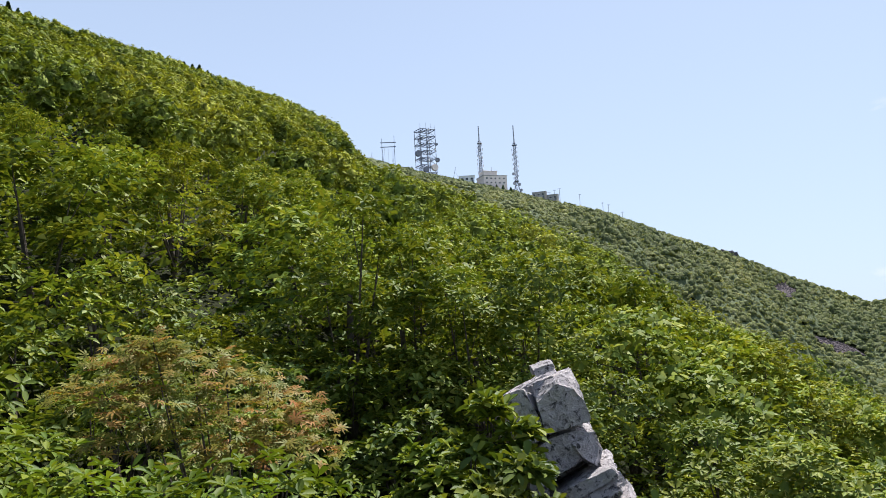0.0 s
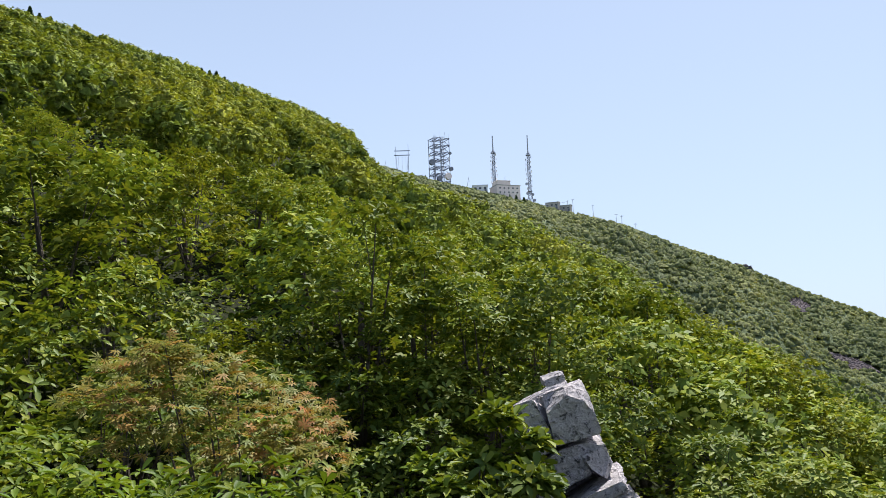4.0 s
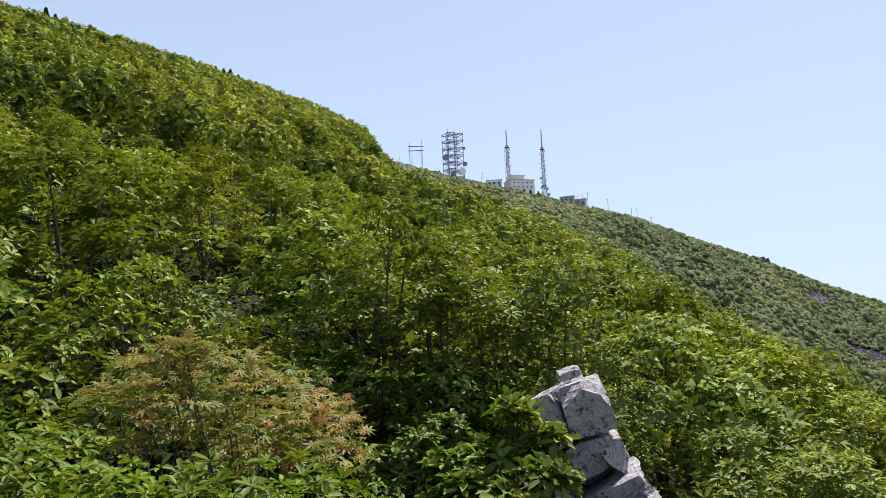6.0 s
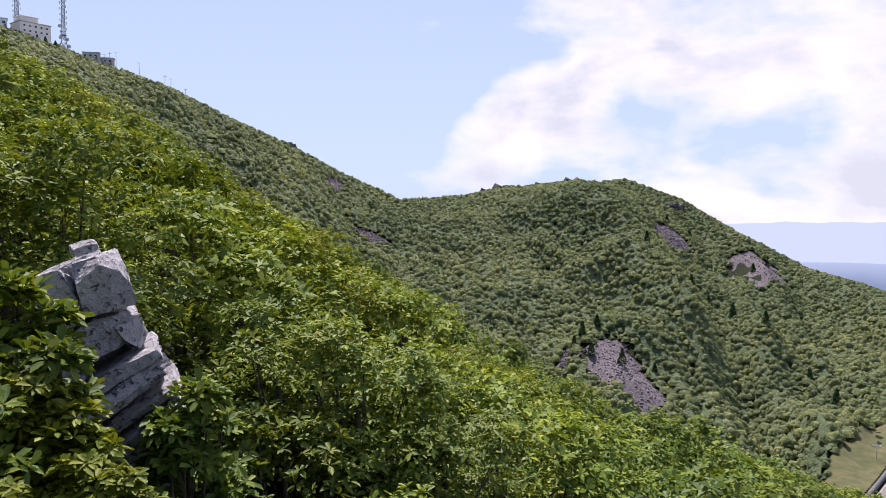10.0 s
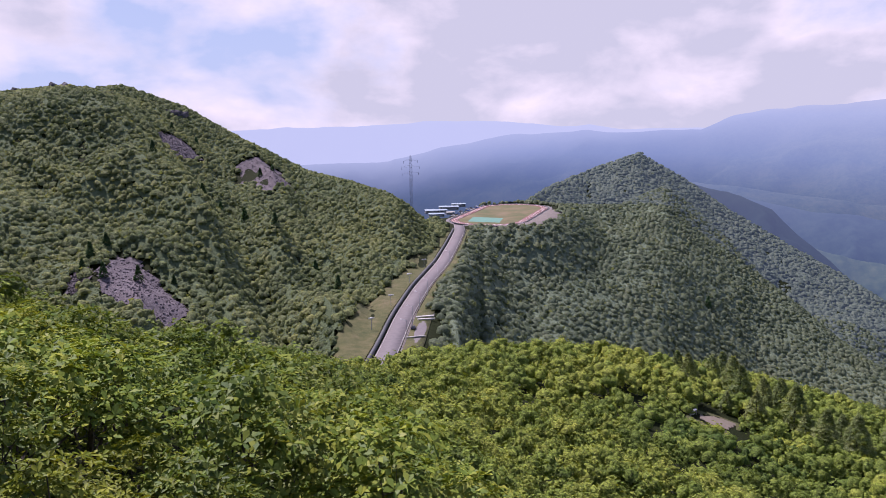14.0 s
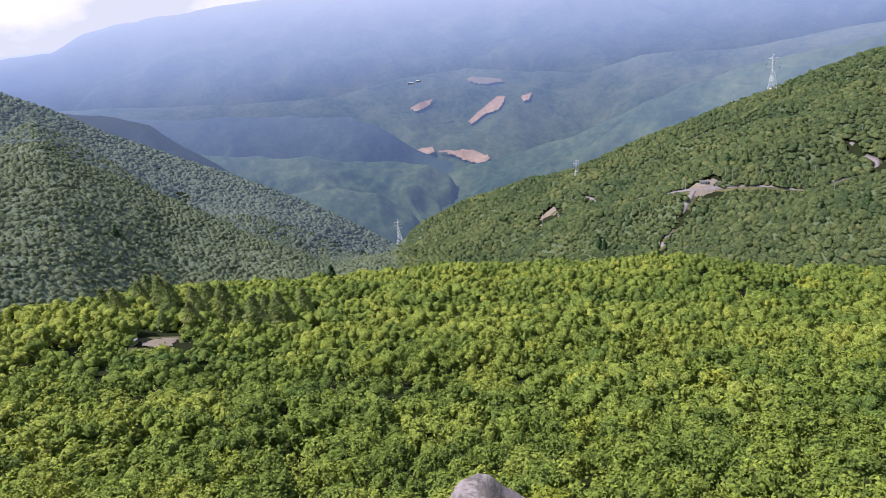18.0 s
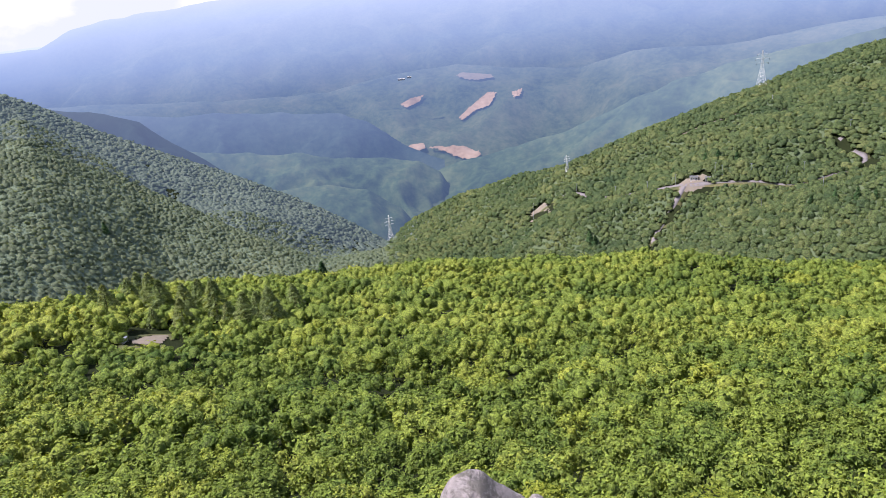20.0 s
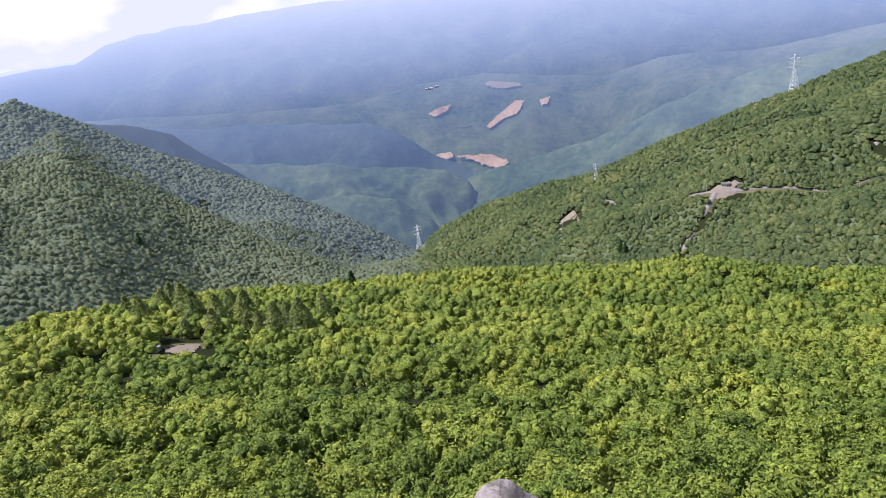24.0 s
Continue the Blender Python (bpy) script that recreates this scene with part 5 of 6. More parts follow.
def car(x, y, turn, paint, label, z=None, group="parked cars"):
    t = thing("car", label, "car", x, y, z, turn, group)
    body = bmesh.new()
    prof = [(-2.1, .35), (-2.15, .75), (-1.95, .95), (-1.0, 1.0), (.95, .98), (1.9, .82), (2.15, .65), (2.1, .35)]
    def hull(bm, pts, half):
        a = [bm.verts.new((x_, -half, z_)) for x_, z_ in pts]
        b = [bm.verts.new((x_, half, z_)) for x_, z_ in pts]
        bm.faces.new(a); bm.faces.new(b[::-1])
        for k in range(len(pts)):
            bm.faces.new((a[k - 1], b[k - 1], b[k], a[k]))
        bmesh.ops.recalc_face_normals(bm, faces=bm.faces)
    hull(body, prof, .88)
    bmesh.ops.bevel(body, geom=body.edges[:], offset=.06, segments=1, affect="EDGES")
    b = part("body", body, t, mat=paint)
    cab = bmesh.new()
    hull(cab, [(-1.7, .95), (-1.35, 1.42), (.25, 1.45), (.95, .98)], .76)
    bmesh.ops.bevel(cab, geom=cab.edges[:], offset=.05, segments=1, affect="EDGES")
    part("cabin", cab, t, "dark glazed cabin", GLASS_DARK)
    bmp("roof", t, paint, lambda bm: box(bm, (1.4, 1.35, .06), (-.55, 0, 1.46), bevel=.02))
    for sx in (-1.3, 1.3):
        for sy in (-.8, .8):
            w = bmp("wheel", t, RUBBER, lambda bm: rod(bm, (sx, sy - .1, .32), (sx, sy + .1, .32), .32, .32, 12))
            bmp("rim", w, STEEL, lambda bm: rod(bm, (sx, sy - .11, .32), (sx, sy + .11, .32), .19, .19, 8))
    return t


RUBBER = plain("tyre_rubber", [(0.3, (0.015, 0.015, 0.015)), (0.7, (0.03, 0.03, 0.03))], 5, rough=0.8, bump=0.1)
CAR_DARK = plain("dark_car_paint", [(0.3, (0.02, 0.022, 0.03)), (0.7, (0.03, 0.032, 0.04))], 1, rough=0.25, bump=0, spec=0.5)
CAR_WHITE = plain("white_car_paint", [(0.3, (0.7, 0.7, 0.7)), (0.7, (0.78, 0.78, 0.78))], 1, rough=0.25, bump=0, spec=0.5)
CAR_BLUE = plain("blue_car_paint", [(0.3, (0.05, 0.10, 0.30)), (0.7, (0.07, 0.13, 0.36))], 1, rough=0.25, bump=0, spec=0.5)
p, t = along_road(306)
car(p[0] + t[1] * 6.5, p[1] - t[0] * 6.5, math.degrees(math.atan2(t[1], t[0])), CAR_DARK, "dark parked car at the edge of the mountain road", -89.85)

# barrier beams that mark the parking bay
def bay_barrier(a0, d0, a1, d1, w):
    (x0, y0), (x1, y1) = polar(a0, d0), polar(a1, d1)
    t = thing("concrete_barrier", "long white concrete barrier at the parking bay", "barrier", (x0 + x1) / 2, (y0 + y1) / 2, -89.8, math.degrees(math.atan2(y1 - y0, x1 - x0)), "barriers at the parking bay")
    n = math.hypot(x1 - x0, y1 - y0)
    bmp("beam", t, CONCRETE, lambda bm: box(bm, (n, w, .55), (0, 0, .3), bevel=.08))
    for k in (-.4, 0, .4):
        bmp("footing", t, CONCRETE_DARK, lambda bm: box(bm, (.5, w + .3, .2), (k * n, 0, .05)))


bay_barrier(67.0, 291, 68.6, 293, .7)
bay_barrier(67.9, 322, 69.3, 324, 1.6)
bay_barrier(68.0, 318, 69.4, 319, 1.3)

# -- sports ground
def stadium(half, rad, n=26):
    cx, cy = TRACK[0], TRACK[1]
    a = np.linspace(-np.pi / 2, np.pi / 2, n)
    p = [(cx + half + rad * math.cos(t), cy + rad * math.sin(t)) for t in a] + [(cx - half - rad * math.cos(t), cy - rad * math.sin(t)) for t in a]
    return p


def ring(name, r0, r1, z, thick, mat, label, category, kind="structure"):
    A, B = np.array(stadium(TRACK[2], r0)), np.array(stadium(TRACK[2], r1))
    n = len(A)
    V = np.concatenate([np.c_[A, np.full(n, z)], np.c_[B, np.full(n, z)], np.c_[B, np.full(n, z - thick)], np.c_[A, np.full(n, z - thick)]])
    q = np.arange(n); w = (q + 1) % n
    F = np.concatenate([np.stack([q + k * n, q + ((k + 1) % 4) * n, w + ((k + 1) % 4) * n, w + k * n], 1) for k in range(4)])
    return tagged(new(name, mesh_np(name, V, F, mat)), label, category, kind=kind)


def flat_poly(name, pts, z, mat, label, category):
    bm = bmesh.new()
    bm.faces.new([bm.verts.new((x, y, z)) for x, y in pts])
    ob = part(name, bm, None, mat=mat)
    return tagged(ob, label, category, kind="structure")


flat_poly("pavement", stadium(TRACK[2], TRACK[3] + 4.5), -89.90, ASPHALT, "paved ground round the running track", "pavement")
ring("running_track", 26.5, 33.0, -89.78, .1, RED_TRACK, "red oval running track on the pass", "track")
flat_poly("playing_field", stadium(TRACK[2], 26.4), -89.80, INFIELD, "worn green and brown playing field inside the track", "field")
flat_poly("green_court", [(594, 164), (594, 192), (622, 196), (622, 168)], -89.74, GREEN_COURT, "bright green court on the playing field", "court")
ring("track_wall", 34.0, 34.6, -89.4, .7, CONCRETE_DARK, "low stained wall round the running track", "wall")
for k in range(4):
    ring("lane_line", 27.8 + k * 1.3, 27.95 + k * 1.3, -89.765, .01, WHITE_PAINT, "white lane line on the running track", "track marking")


def fence_post(x, y):
    t = thing("fence_post", "short white post round the running track", "post", x, y, -89.9, 0, "posts round the running track")
    bmp("shaft", t, WHITE_PAINT, lambda bm: rod(bm, (0, 0, 0), (0, 0, 1.5), .1, .08, 6))
    bmp("cap", t, CONCRETE, lambda bm: box(bm, (.26, .26, .1), (0, 0, 1.5)))


for x, y in stadium(TRACK[2] + 1, 36.5, 10):
    fence_post(x, y)


def gable_house(name, label, x, y, z, turn, w, d, h, roof_h, wall_mat, roof_mat, cols, group="buildings on the pass", storeys=1):
    t = thing(name, label, "building", x, y, z, turn, group)
    bmp("wall", t, wall_mat, lambda bm: box(bm, (w, d, h + 1), (0, 0, h / 2 - .5)))
    def roof(bm):
        o = .4
        v = [bm.verts.new(p) for p in ((-w/2-o, -d/2-o, h), (w/2+o, -d/2-o, h), (w/2+o, d/2+o, h), (-w/2-o, d/2+o, h), (-w/2-o, 0, h+roof_h), (w/2+o, 0, h+roof_h))]
        for f in ((0, 1, 5, 4), (2, 3, 4, 5), (1, 2, 5), (3, 0, 4), (3, 2, 1, 0)):
            bm.faces.new([v[k] for k in f])
    bmp("roof", t, roof_mat, roof)
    for s in range(storeys):
        for k in range(cols):
            xx = (k - (cols - 1) / 2) * w / cols
            zz = h * (s + .55) / storeys
            win = bmp("window", t, WHITE_PAINT, lambda bm: box(bm, (w / cols * .55, .14, h / storeys * .34), (xx, -d / 2 - .03, zz)))
            bmp("pane", win, GLASS_DARK, lambda bm: box(bm, (w / cols * .47, .1, h / storeys * .26), (xx, -d / 2 - .08, zz)))
    bmp("door", t, STEEL_DARK, lambda bm: box(bm, (1.0, .12, 2.1), (w / 2 - 1.2, -d / 2 - .04, 1.05)))
    return t


PALE_WALL = plain("weathered_pale_wall", [(0.3, (0.20, 0.21, 0.24)), (0.7, (0.30, 0.31, 0.33))], 0.4, rough=0.8, bump=0.1)
SHEET = plain("pale_blue_sheet_roof", [(0.3, (0.20, 0.27, 0.34)), (0.7, (0.32, 0.39, 0.46))], 0.4, rough=0.5, bump=0.1)
for x, y, w, d, h, rm, turn, cols in ((625, 232, 16, 9, 3.0, SHEET, -64, 5), (648, 241, 24, 11, 3.4, SHEET, -64, 6), (676, 238, 22, 10, 3.6, SHEET, -66, 5), (640, 224, 9, 6, 2.6, CONCRETE, -60, 2), (700, 236, 16, 9, 3.4, SHEET, -66, 4)):
    gable_house("low_building", "low white building with a pale metal roof at the pass", x, y, -90.0, turn, w * .85, d, h * .6, .5, PALE_WALL, rm, cols)
for k in range(12):
    car(622 + k * 6.2, 215 + 3.0 * math.sin(k * 1.7), 60 + 8 * math.sin(k * 2.3), (CAR_WHITE, CAR_DARK, CAR_BLUE, CAR_WHITE)[k % 4],
        ("white", "dark", "blue", "white")[k % 4] + " car parked beside the low buildings at the pass", -89.9)


# -- lattice work
def lattice(bm, base, top, tall, levels, r, z0=0.0):
    """Four legs' cross bracing between a square base and a square top."""
    def corner(k, f):
        s = base + (top - base) * f
        return ((-1, 1, 1, -1)[k] * s, (-1, -1, 1, 1)[k] * s, z0 + tall * f)
    fs = [1 - (1 - i / levels) ** 1.0 for i in range(levels + 1)]
    for a, b in zip(fs[:-1], fs[1:]):
        for k in range(4):
            j = (k + 1) % 4
            rod(bm, corner(k, a), corner(j, b), r, r, 4)
            rod(bm, corner(j, a), corner(k, b), r, r, 4)
            rod(bm, corner(k, b), corner(j, b), r, r, 4)


def legs(parent, base, top, tall, r, mat, z0=0.0):
    for k in range(4):
        c = ((-1, -1), (1, -1), (1, 1), (-1, 1))[k]
        bmp("leg", parent, mat, lambda bm: rod(bm, (c[0] * base, c[1] * base, z0 - 1), (c[0] * top, c[1] * top, z0 + tall), r, r * .8, 5))


def dish(parent, at, rad, az, mat, label="drum-shaped microwave dish"):
    v = heading(az)
    a = Vector(at)
    d = bmp("dish", parent, mat, lambda bm: rod(bm, a, a + v * rad * .8, rad, rad, 14), label)
    bmp("bracket", d, STEEL_DARK, lambda bm: rod(bm, a - v * 1.0, a, .12, .12, 5))


def guyed_mast(az, dist, tall, face, group="radio masts on the ridge"):
    x, y = polar(az, dist)
    t = thing("radio_mast", "slender grey lattice radio mast with dishes and a white top pole", "mast", x, y, ground_at(x, y), facing(az), group)
    foot = tall * .2
    legs(t, 3.0, .85, foot, .22, STEEL_DARK)
    bmp("base_bracing", t, STEEL_DARK, lambda bm: lattice(bm, 3.0, .85, foot, 3, .1))
    legs(t, 1.0, .85, tall * .55, .2, STEEL_DARK, foot)
    bmp("shaft_bracing", t, STEEL_DARK, lambda bm: lattice(bm, 1.0, .85, tall * .55, 16, .09, foot))
    bmp("top_pole", t, STEEL, lambda bm: rod(bm, (0, 0, tall * .74), (0, 0, tall), .48, .36, 8), "pale grey top antenna")
    for h in (.22, .72):
        bmp("platform", t, STEEL_DARK, lambda bm: box(bm, (3.4, 3.4, .25), (0, 0, tall * h), bevel=.05))
    g = random.Random(int(az * 10))
    for k in range(14):
        h = tall * (.26 + k * .033)
        s = 1 if k % 2 else -1
        a = bmp("antenna", t, WHITE_PAINT, lambda bm: box(bm, (.55, .4, 1.6), (s * g.uniform(1.4, 2.1), -.4, h), bevel=.04))
        bmp("bracket", a, STEEL_DARK, lambda bm: rod(bm, (s * .7, -.2, h), (s * 1.5, -.4, h), .06, .06, 4))
    for h, s, r in face:
        dish(t, (s, -1.0, tall * h), r, 180, STEEL)
    return t


guyed_mast(3.75, 497, 44, ((.10, -1.6, .8),))
guyed_mast(6.5, 511, 52, ((.09, -2.6, 1.2), (.09, 2.8, 1.1), (.17, 1.8, 1.1), (.19, -1.6, 1.1), (.32, -2.0, 1.0)))


def open_frame(bm, w, dd, z, nx=4, ny=3, thick=.16, y0=0.0):
    """A flat grid of beams in one piece; with a small depth it stands upright as a railing."""
    rail = dd < .2
    xs = np.linspace(-w, w, nx + 1)
    if rail:
        pts = [[bm.verts.new((x_, y0, z - thick + 2 * thick * k)) for k in range(2)] for x_ in xs]
    else:
        pts = [[bm.verts.new((x_, y_, z)) for y_ in np.linspace(-dd, dd, ny + 1)] for x_ in xs]
    fs = [bm.faces.new((pts[i][j], pts[i + 1][j], pts[i + 1][j + 1], pts[i][j + 1])) for i in range(len(pts) - 1) for j in range(len(pts[0]) - 1)]
    r = bmesh.ops.inset_individual(bm, faces=fs, thickness=.05 if rail else .22)
    bmesh.ops.delete(bm, geom=fs, context="FACES")
    r = bmesh.ops.extrude_face_region(bm, geom=bm.faces[:])
    bmesh.ops.translate(bm, verts=[v for v in r["geom"] if isinstance(v, bmesh.types.BMVert)], vec=(0, .08, 0) if rail else (0, 0, -.45))


def platform_tower(az, dist):
    x, y = polar(az, dist)
    t = thing("platform_tower", "broad grey steel tower with stacked platforms and microwave dishes", "tower", x, y, None, facing(az) + 27)
    W, D, H, n = 5.6, 4.6, 33.5, 7
    for cx in (-W, -1.2, W):
        for cy in (-D, D):
            bmp("post", t, STEEL_DARK, lambda bm: rod(bm, (cx, cy, -4), (cx, cy, H), .2, .18, 6))
    for k in range(n):
        z = 3 + (H - 3.5) * k / (n - 1)
        p = bmp("platform", t, STEEL_DARK, lambda bm: open_frame(bm, W + .3, D + .3, z))
        for s in (-1, 1):
            bmp("railing", p, STEEL, lambda bm: open_frame(bm, W + .3, .05, z + .55, 7, 1, .5, s * D))
        if k < n - 1:
            zn = 3 + (H - 3.5) * (k + 1) / (n - 1)
            bmp("brace", t, STEEL_DARK, lambda bm: [rod(bm, (a, -D, z), (b, -D, zn), .09, .09, 4) for a, b in ((-1.2, W), (W, -1.2))])
            bmp("brace", t, STEEL_DARK, lambda bm: [rod(bm, (a, D, z), (b, D, zn), .09, .09, 4) for a, b in ((-W, -1.2), (-1.2, W))] + [rod(bm, (s * W, -D, z), (s * W, D, zn), .09, .09, 4) for s in (-1, 1)])
            bmp("stair", t, STEEL, lambda bm: rod(bm, (-W + .6, 0, z), (-2.0, 0, zn), .22, .22, 4))
    for cx in (-3.2, 2.6):
        bmp("post", t, STEEL_DARK, lambda bm: rod(bm, (cx, D * .4, -4), (cx, D * .4, H), .16, .14, 5))
    g = random.Random(12)
    for k in range(22):
        px, pz, s = g.uniform(-W, W), g.uniform(4, H), g.choice((-1, 1))
        a = bmp("antenna", t, WHITE_PAINT if k % 3 else STEEL_DARK, lambda bm: box(bm, (g.uniform(.35, .8), .35, g.uniform(.9, 2.0)), (px, s * (D + .5), pz), bevel=.05))
        bmp("bracket", a, STEEL_DARK, lambda bm: rod(bm, (px, s * D, pz), (px, s * (D + .5), pz), .07, .07, 4))
    for c, h in ((-W, 3.2), (-1.2, 4.0), (2.5, 3.5), (W, 2.6)):
        bmp("whip_antenna", t, STEEL, lambda bm: rod(bm, (c, -D, H), (c, -D, H + h), .09, .05, 5))
    dish(t, (-W - 2.6, -D, 15.0), 2.1, 180, STEEL_DARK)
    bmp("dish_arm", t, STEEL_DARK, lambda bm: rod(bm, (-W, -D, 15), (-W - 2.6, -D, 15), .15, .15, 5))
    dish(t, (W + .6, -D, 11.5), 1.5, 180, STEEL_DARK)
    dish(t, (W + .4, -D, 22.5), 1.0, 180, STEEL_DARK)
    dish(t, (3.4, -D - .4, 6.0), 2.3, 180, PINK_WALL, "reddish drum-shaped microwave dish")
    dish(t, (-3.2, -D - .4, 4.2), 1.9, 180, STEEL_DARK)


platform_tower(-.55, 492)


def frame_gantry(az, dist):
    x, y = polar(az, dist)
    t = thing("antenna_gantry", "grey steel gantry of two posts with crossbeams", "gantry", x, y, None, facing(az))
    for s, h in ((-4.2, 21.5), (4.2, 23)):
        bmp("post", t, STEEL_DARK, lambda bm: rod(bm, (s, 0, -4), (s, 0, h), .22, .12, 6))
        bmp("stay", t, STEEL_DARK, lambda bm: rod(bm, (s, 0, h - 5), (s + (1.6 if s < 0 else -1.6), 3, -3), .09, .09, 4))
    for z in (15.5, 18.5):
        bmp("crossbeam", t, STEEL_DARK, lambda bm: box(bm, (10.5, .35, .5), (0, 0, z)))
    for s in (-2.5, 0, 2.5):
        bmp("dropper", t, STEEL, lambda bm: rod(bm, (s, 0, 4), (s, 0, 15.5), .06, .06, 4))


frame_gantry(-3.5, 486)
for az, dist, tall in ((-5.0, 484, 9), (1.55, 495, 11)):
    x, y = polar(az, dist)
    q = thing("leaning_pole", "thin leaning steel pole on the ridge", "pole", x, y, None, facing(az), "leaning poles")
    bmp("shaft", q, STEEL_DARK, lambda bm: rod(bm, (-1.2, 0, -2), (1.8, 0, tall), .16, .1, 6))
    bmp("guy_wire", q, STEEL_DARK, lambda bm: rod(bm, (1.4, 0, tall - 2), (4, 0, 0), .04, .04, 4))


def relay_station(az, dist):
    x, y = polar(az, dist)
    t = thing("relay_station", "pale pink flat-roofed relay station with two storeys of windows", "building", x, y, ground_at(x, y) + 3.2, facing(az) + 24)
    bmp("wall", t, PINK_WALL, lambda bm: box(bm, (17, 12, 13), (0, 0, -.9)))
    bmp("upper_wall", t, PINK_WALL, lambda bm: box(bm, (9.5, 9, 3.4), (-2.6, 0, 7.3)))
    bmp("roof", t, CONCRETE, lambda bm: box(bm, (17.6, 12.6, .5), (0, 0, 5.8), bevel=.05))
    bmp("upper_roof", t, PINK_WALL, lambda bm: box(bm, (10.1, 9.6, .5), (-2.6, 0, 9.1), bevel=.05), "pink upper roof slab")
    for zz in (.9, 3.8):
        for k in range(5):
            xx = -6.2 + k * 3.1
            w = bmp("window", t, WHITE_PAINT, lambda bm: box(bm, (1.3, .2, 1.2), (xx, -6.05, zz)))
            bmp("pane", w, GLASS_DARK, lambda bm: box(bm, (1.0, .12, .95), (xx, -6.16, zz)))
        for k in range(3):
            yy = -3.6 + k * 3.4
            w = bmp("window", t, WHITE_PAINT, lambda bm: box(bm, (.2, 1.6, 1.7), (8.55, yy, zz)))
            bmp("pane", w, GLASS_DARK, lambda bm: box(bm, (.12, 1.3, 1.4), (8.66, yy, zz)))
    bmp("lightning_rod", t, STEEL, lambda bm: rod(bm, (-1, -3, 9.2), (-1, -3, 12.5), .12, .06, 5))


relay_station(4.55, 492)
x, y = polar(2.6, 490)
gable_house("annex", "pale flat annex beside the relay station", x, y, ground_at(x, y) + 1, facing(3), 10, 7, 5, .4, WHITE_PAINT, WHITE_PAINT, 3, "station outbuildings")
for az, dd, w in ((8.2, 508, 9), (9.1, 512, 9)):
    x, y = polar(az, dd)
    gable_house("outbuilding", "low grey outbuilding on the ridge", x, y, ground_at(x, y) + 2.0, facing(az) - 12, w, 6, 4.5, .4, CONCRETE, CONCRETE, 3, "station outbuildings")
for az, dd, h in ((9.35, 512, 11), (9.75, 514, 13), (11.25, 520, 12), (12.95, 528, 10), (13.35, 530, 10), (14.35, 534, 8), (9.0, 510, 9)):
    power_pole(*polar(az, dd), h, facing(az), label="slim utility pole on the ridge")


def pylon(az, dist, tall, z=None, mat=None, arms=3, foot=None, label="tall lattice electricity pylon with three crossarms", thin=1.0):
    x, y = polar(az, dist)
    mat = mat or WHITE_PAINT
    t = thing("pylon", label, "pylon", x, y, z, facing(az) + 25, "electricity pylons")
    f = foot or tall * .11
    k1, r = tall * .62, max(.13, dist * .00017) * thin
    legs(t, f, tall * .025, k1, r, mat)
    bmp("lower_bracing", t, mat, lambda bm: lattice(bm, f, tall * .025, k1, 6, r * .6))
    legs(t, tall * .025, tall * .012, tall - k1, r, mat, k1)
    bmp("upper_bracing", t, mat, lambda bm: lattice(bm, tall * .025, tall * .012, tall - k1, 7, r * .5, k1))
    for k in range(arms):
        h, w = tall * (.66 + k * .12), tall * (.17, .19, .15)[k % 3]
        a = bmp("crossarm", t, mat, lambda bm: [rod(bm, (0, q, h), (s * w, 0, h + .3), r * .9, r * .6, 4) for s in (-1, 1) for q in (-.4, .4)] + [rod(bm, (0, 0, h + tall * .035), (s * w, 0, h + .3), r * .8, r * .6, 4) for s in (-1, 1)])
        for s in (-1, 1):
            bmp("insulator", a, STEEL_DARK, lambda bm: rod(bm, (s * w, 0, h + .2), (s * w, 0, h - tall * .045), .2, .2, 5))


pylon(139.83, 945, 42, thin=.72)
pylon(147.75, 1000, 30, thin=.72, label="lattice electricity pylon among the trees of the wooded hill")
pylon(125.93, 830, 20, thin=.72)
pylon(111.4, 1060, 42, thin=.72)
pylon(67.7, 900, 62, z=-110, mat=STEEL_DARK, foot=.9, thin=.5, label="very slender dark lattice mast beyond the wooded shoulder")

# -- the wooded hillside with the winding roads
for line in HILL_ROADS:
    ribbon("road_verge", [(x * (1 - 4 / math.hypot(x, y)), y * (1 - 4 / math.hypot(x, y))) for x, y in line], 4.2, -4.2, .22, GRASS, "rough grassy verge along the narrow hillside road", "grass", .4)
for k, line in enumerate(HILL_ROADS):
    ribbon("hill_road", line, 1.9, -1.9, .35, (ASPHALT, ASPHALT, GRAVEL)[k], "narrow pale road winding through the hillside forest", "road", .4)
x, y = polar(135.4, 624)
gable_house("roadside_house", "small house with a reddish wall at the road junction", x, y, None, facing(135), 6, 4, 2.6, 1.0, PINK_WALL, CONCRETE_DARK, 3, "roadside buildings")
x, y = polar(136.4, 622)
gable_house("roadside_house", "low grey roadside building at the junction", x, y, None, facing(136), 4, 3.5, 2.4, .7, CONCRETE, CONCRETE_DARK, 3, "roadside buildings")
lay_patch("junction_yard", [polar(a, d) for a, d in ((134.4, 608), (134.5, 628), (136.4, 630), (136.2, 610))], GRAVEL, .3, 3, "bare yard at the road junction", "ground", wobble=2)
lay_patch("soil_yard", [polar(a, d) for a, d in ((122.8, 738), (122.9, 764), (124.1, 776), (124.6, 738))], GRAVEL, .4, 3, "bare gravel yard with a cut slope", "ground", wobble=2)
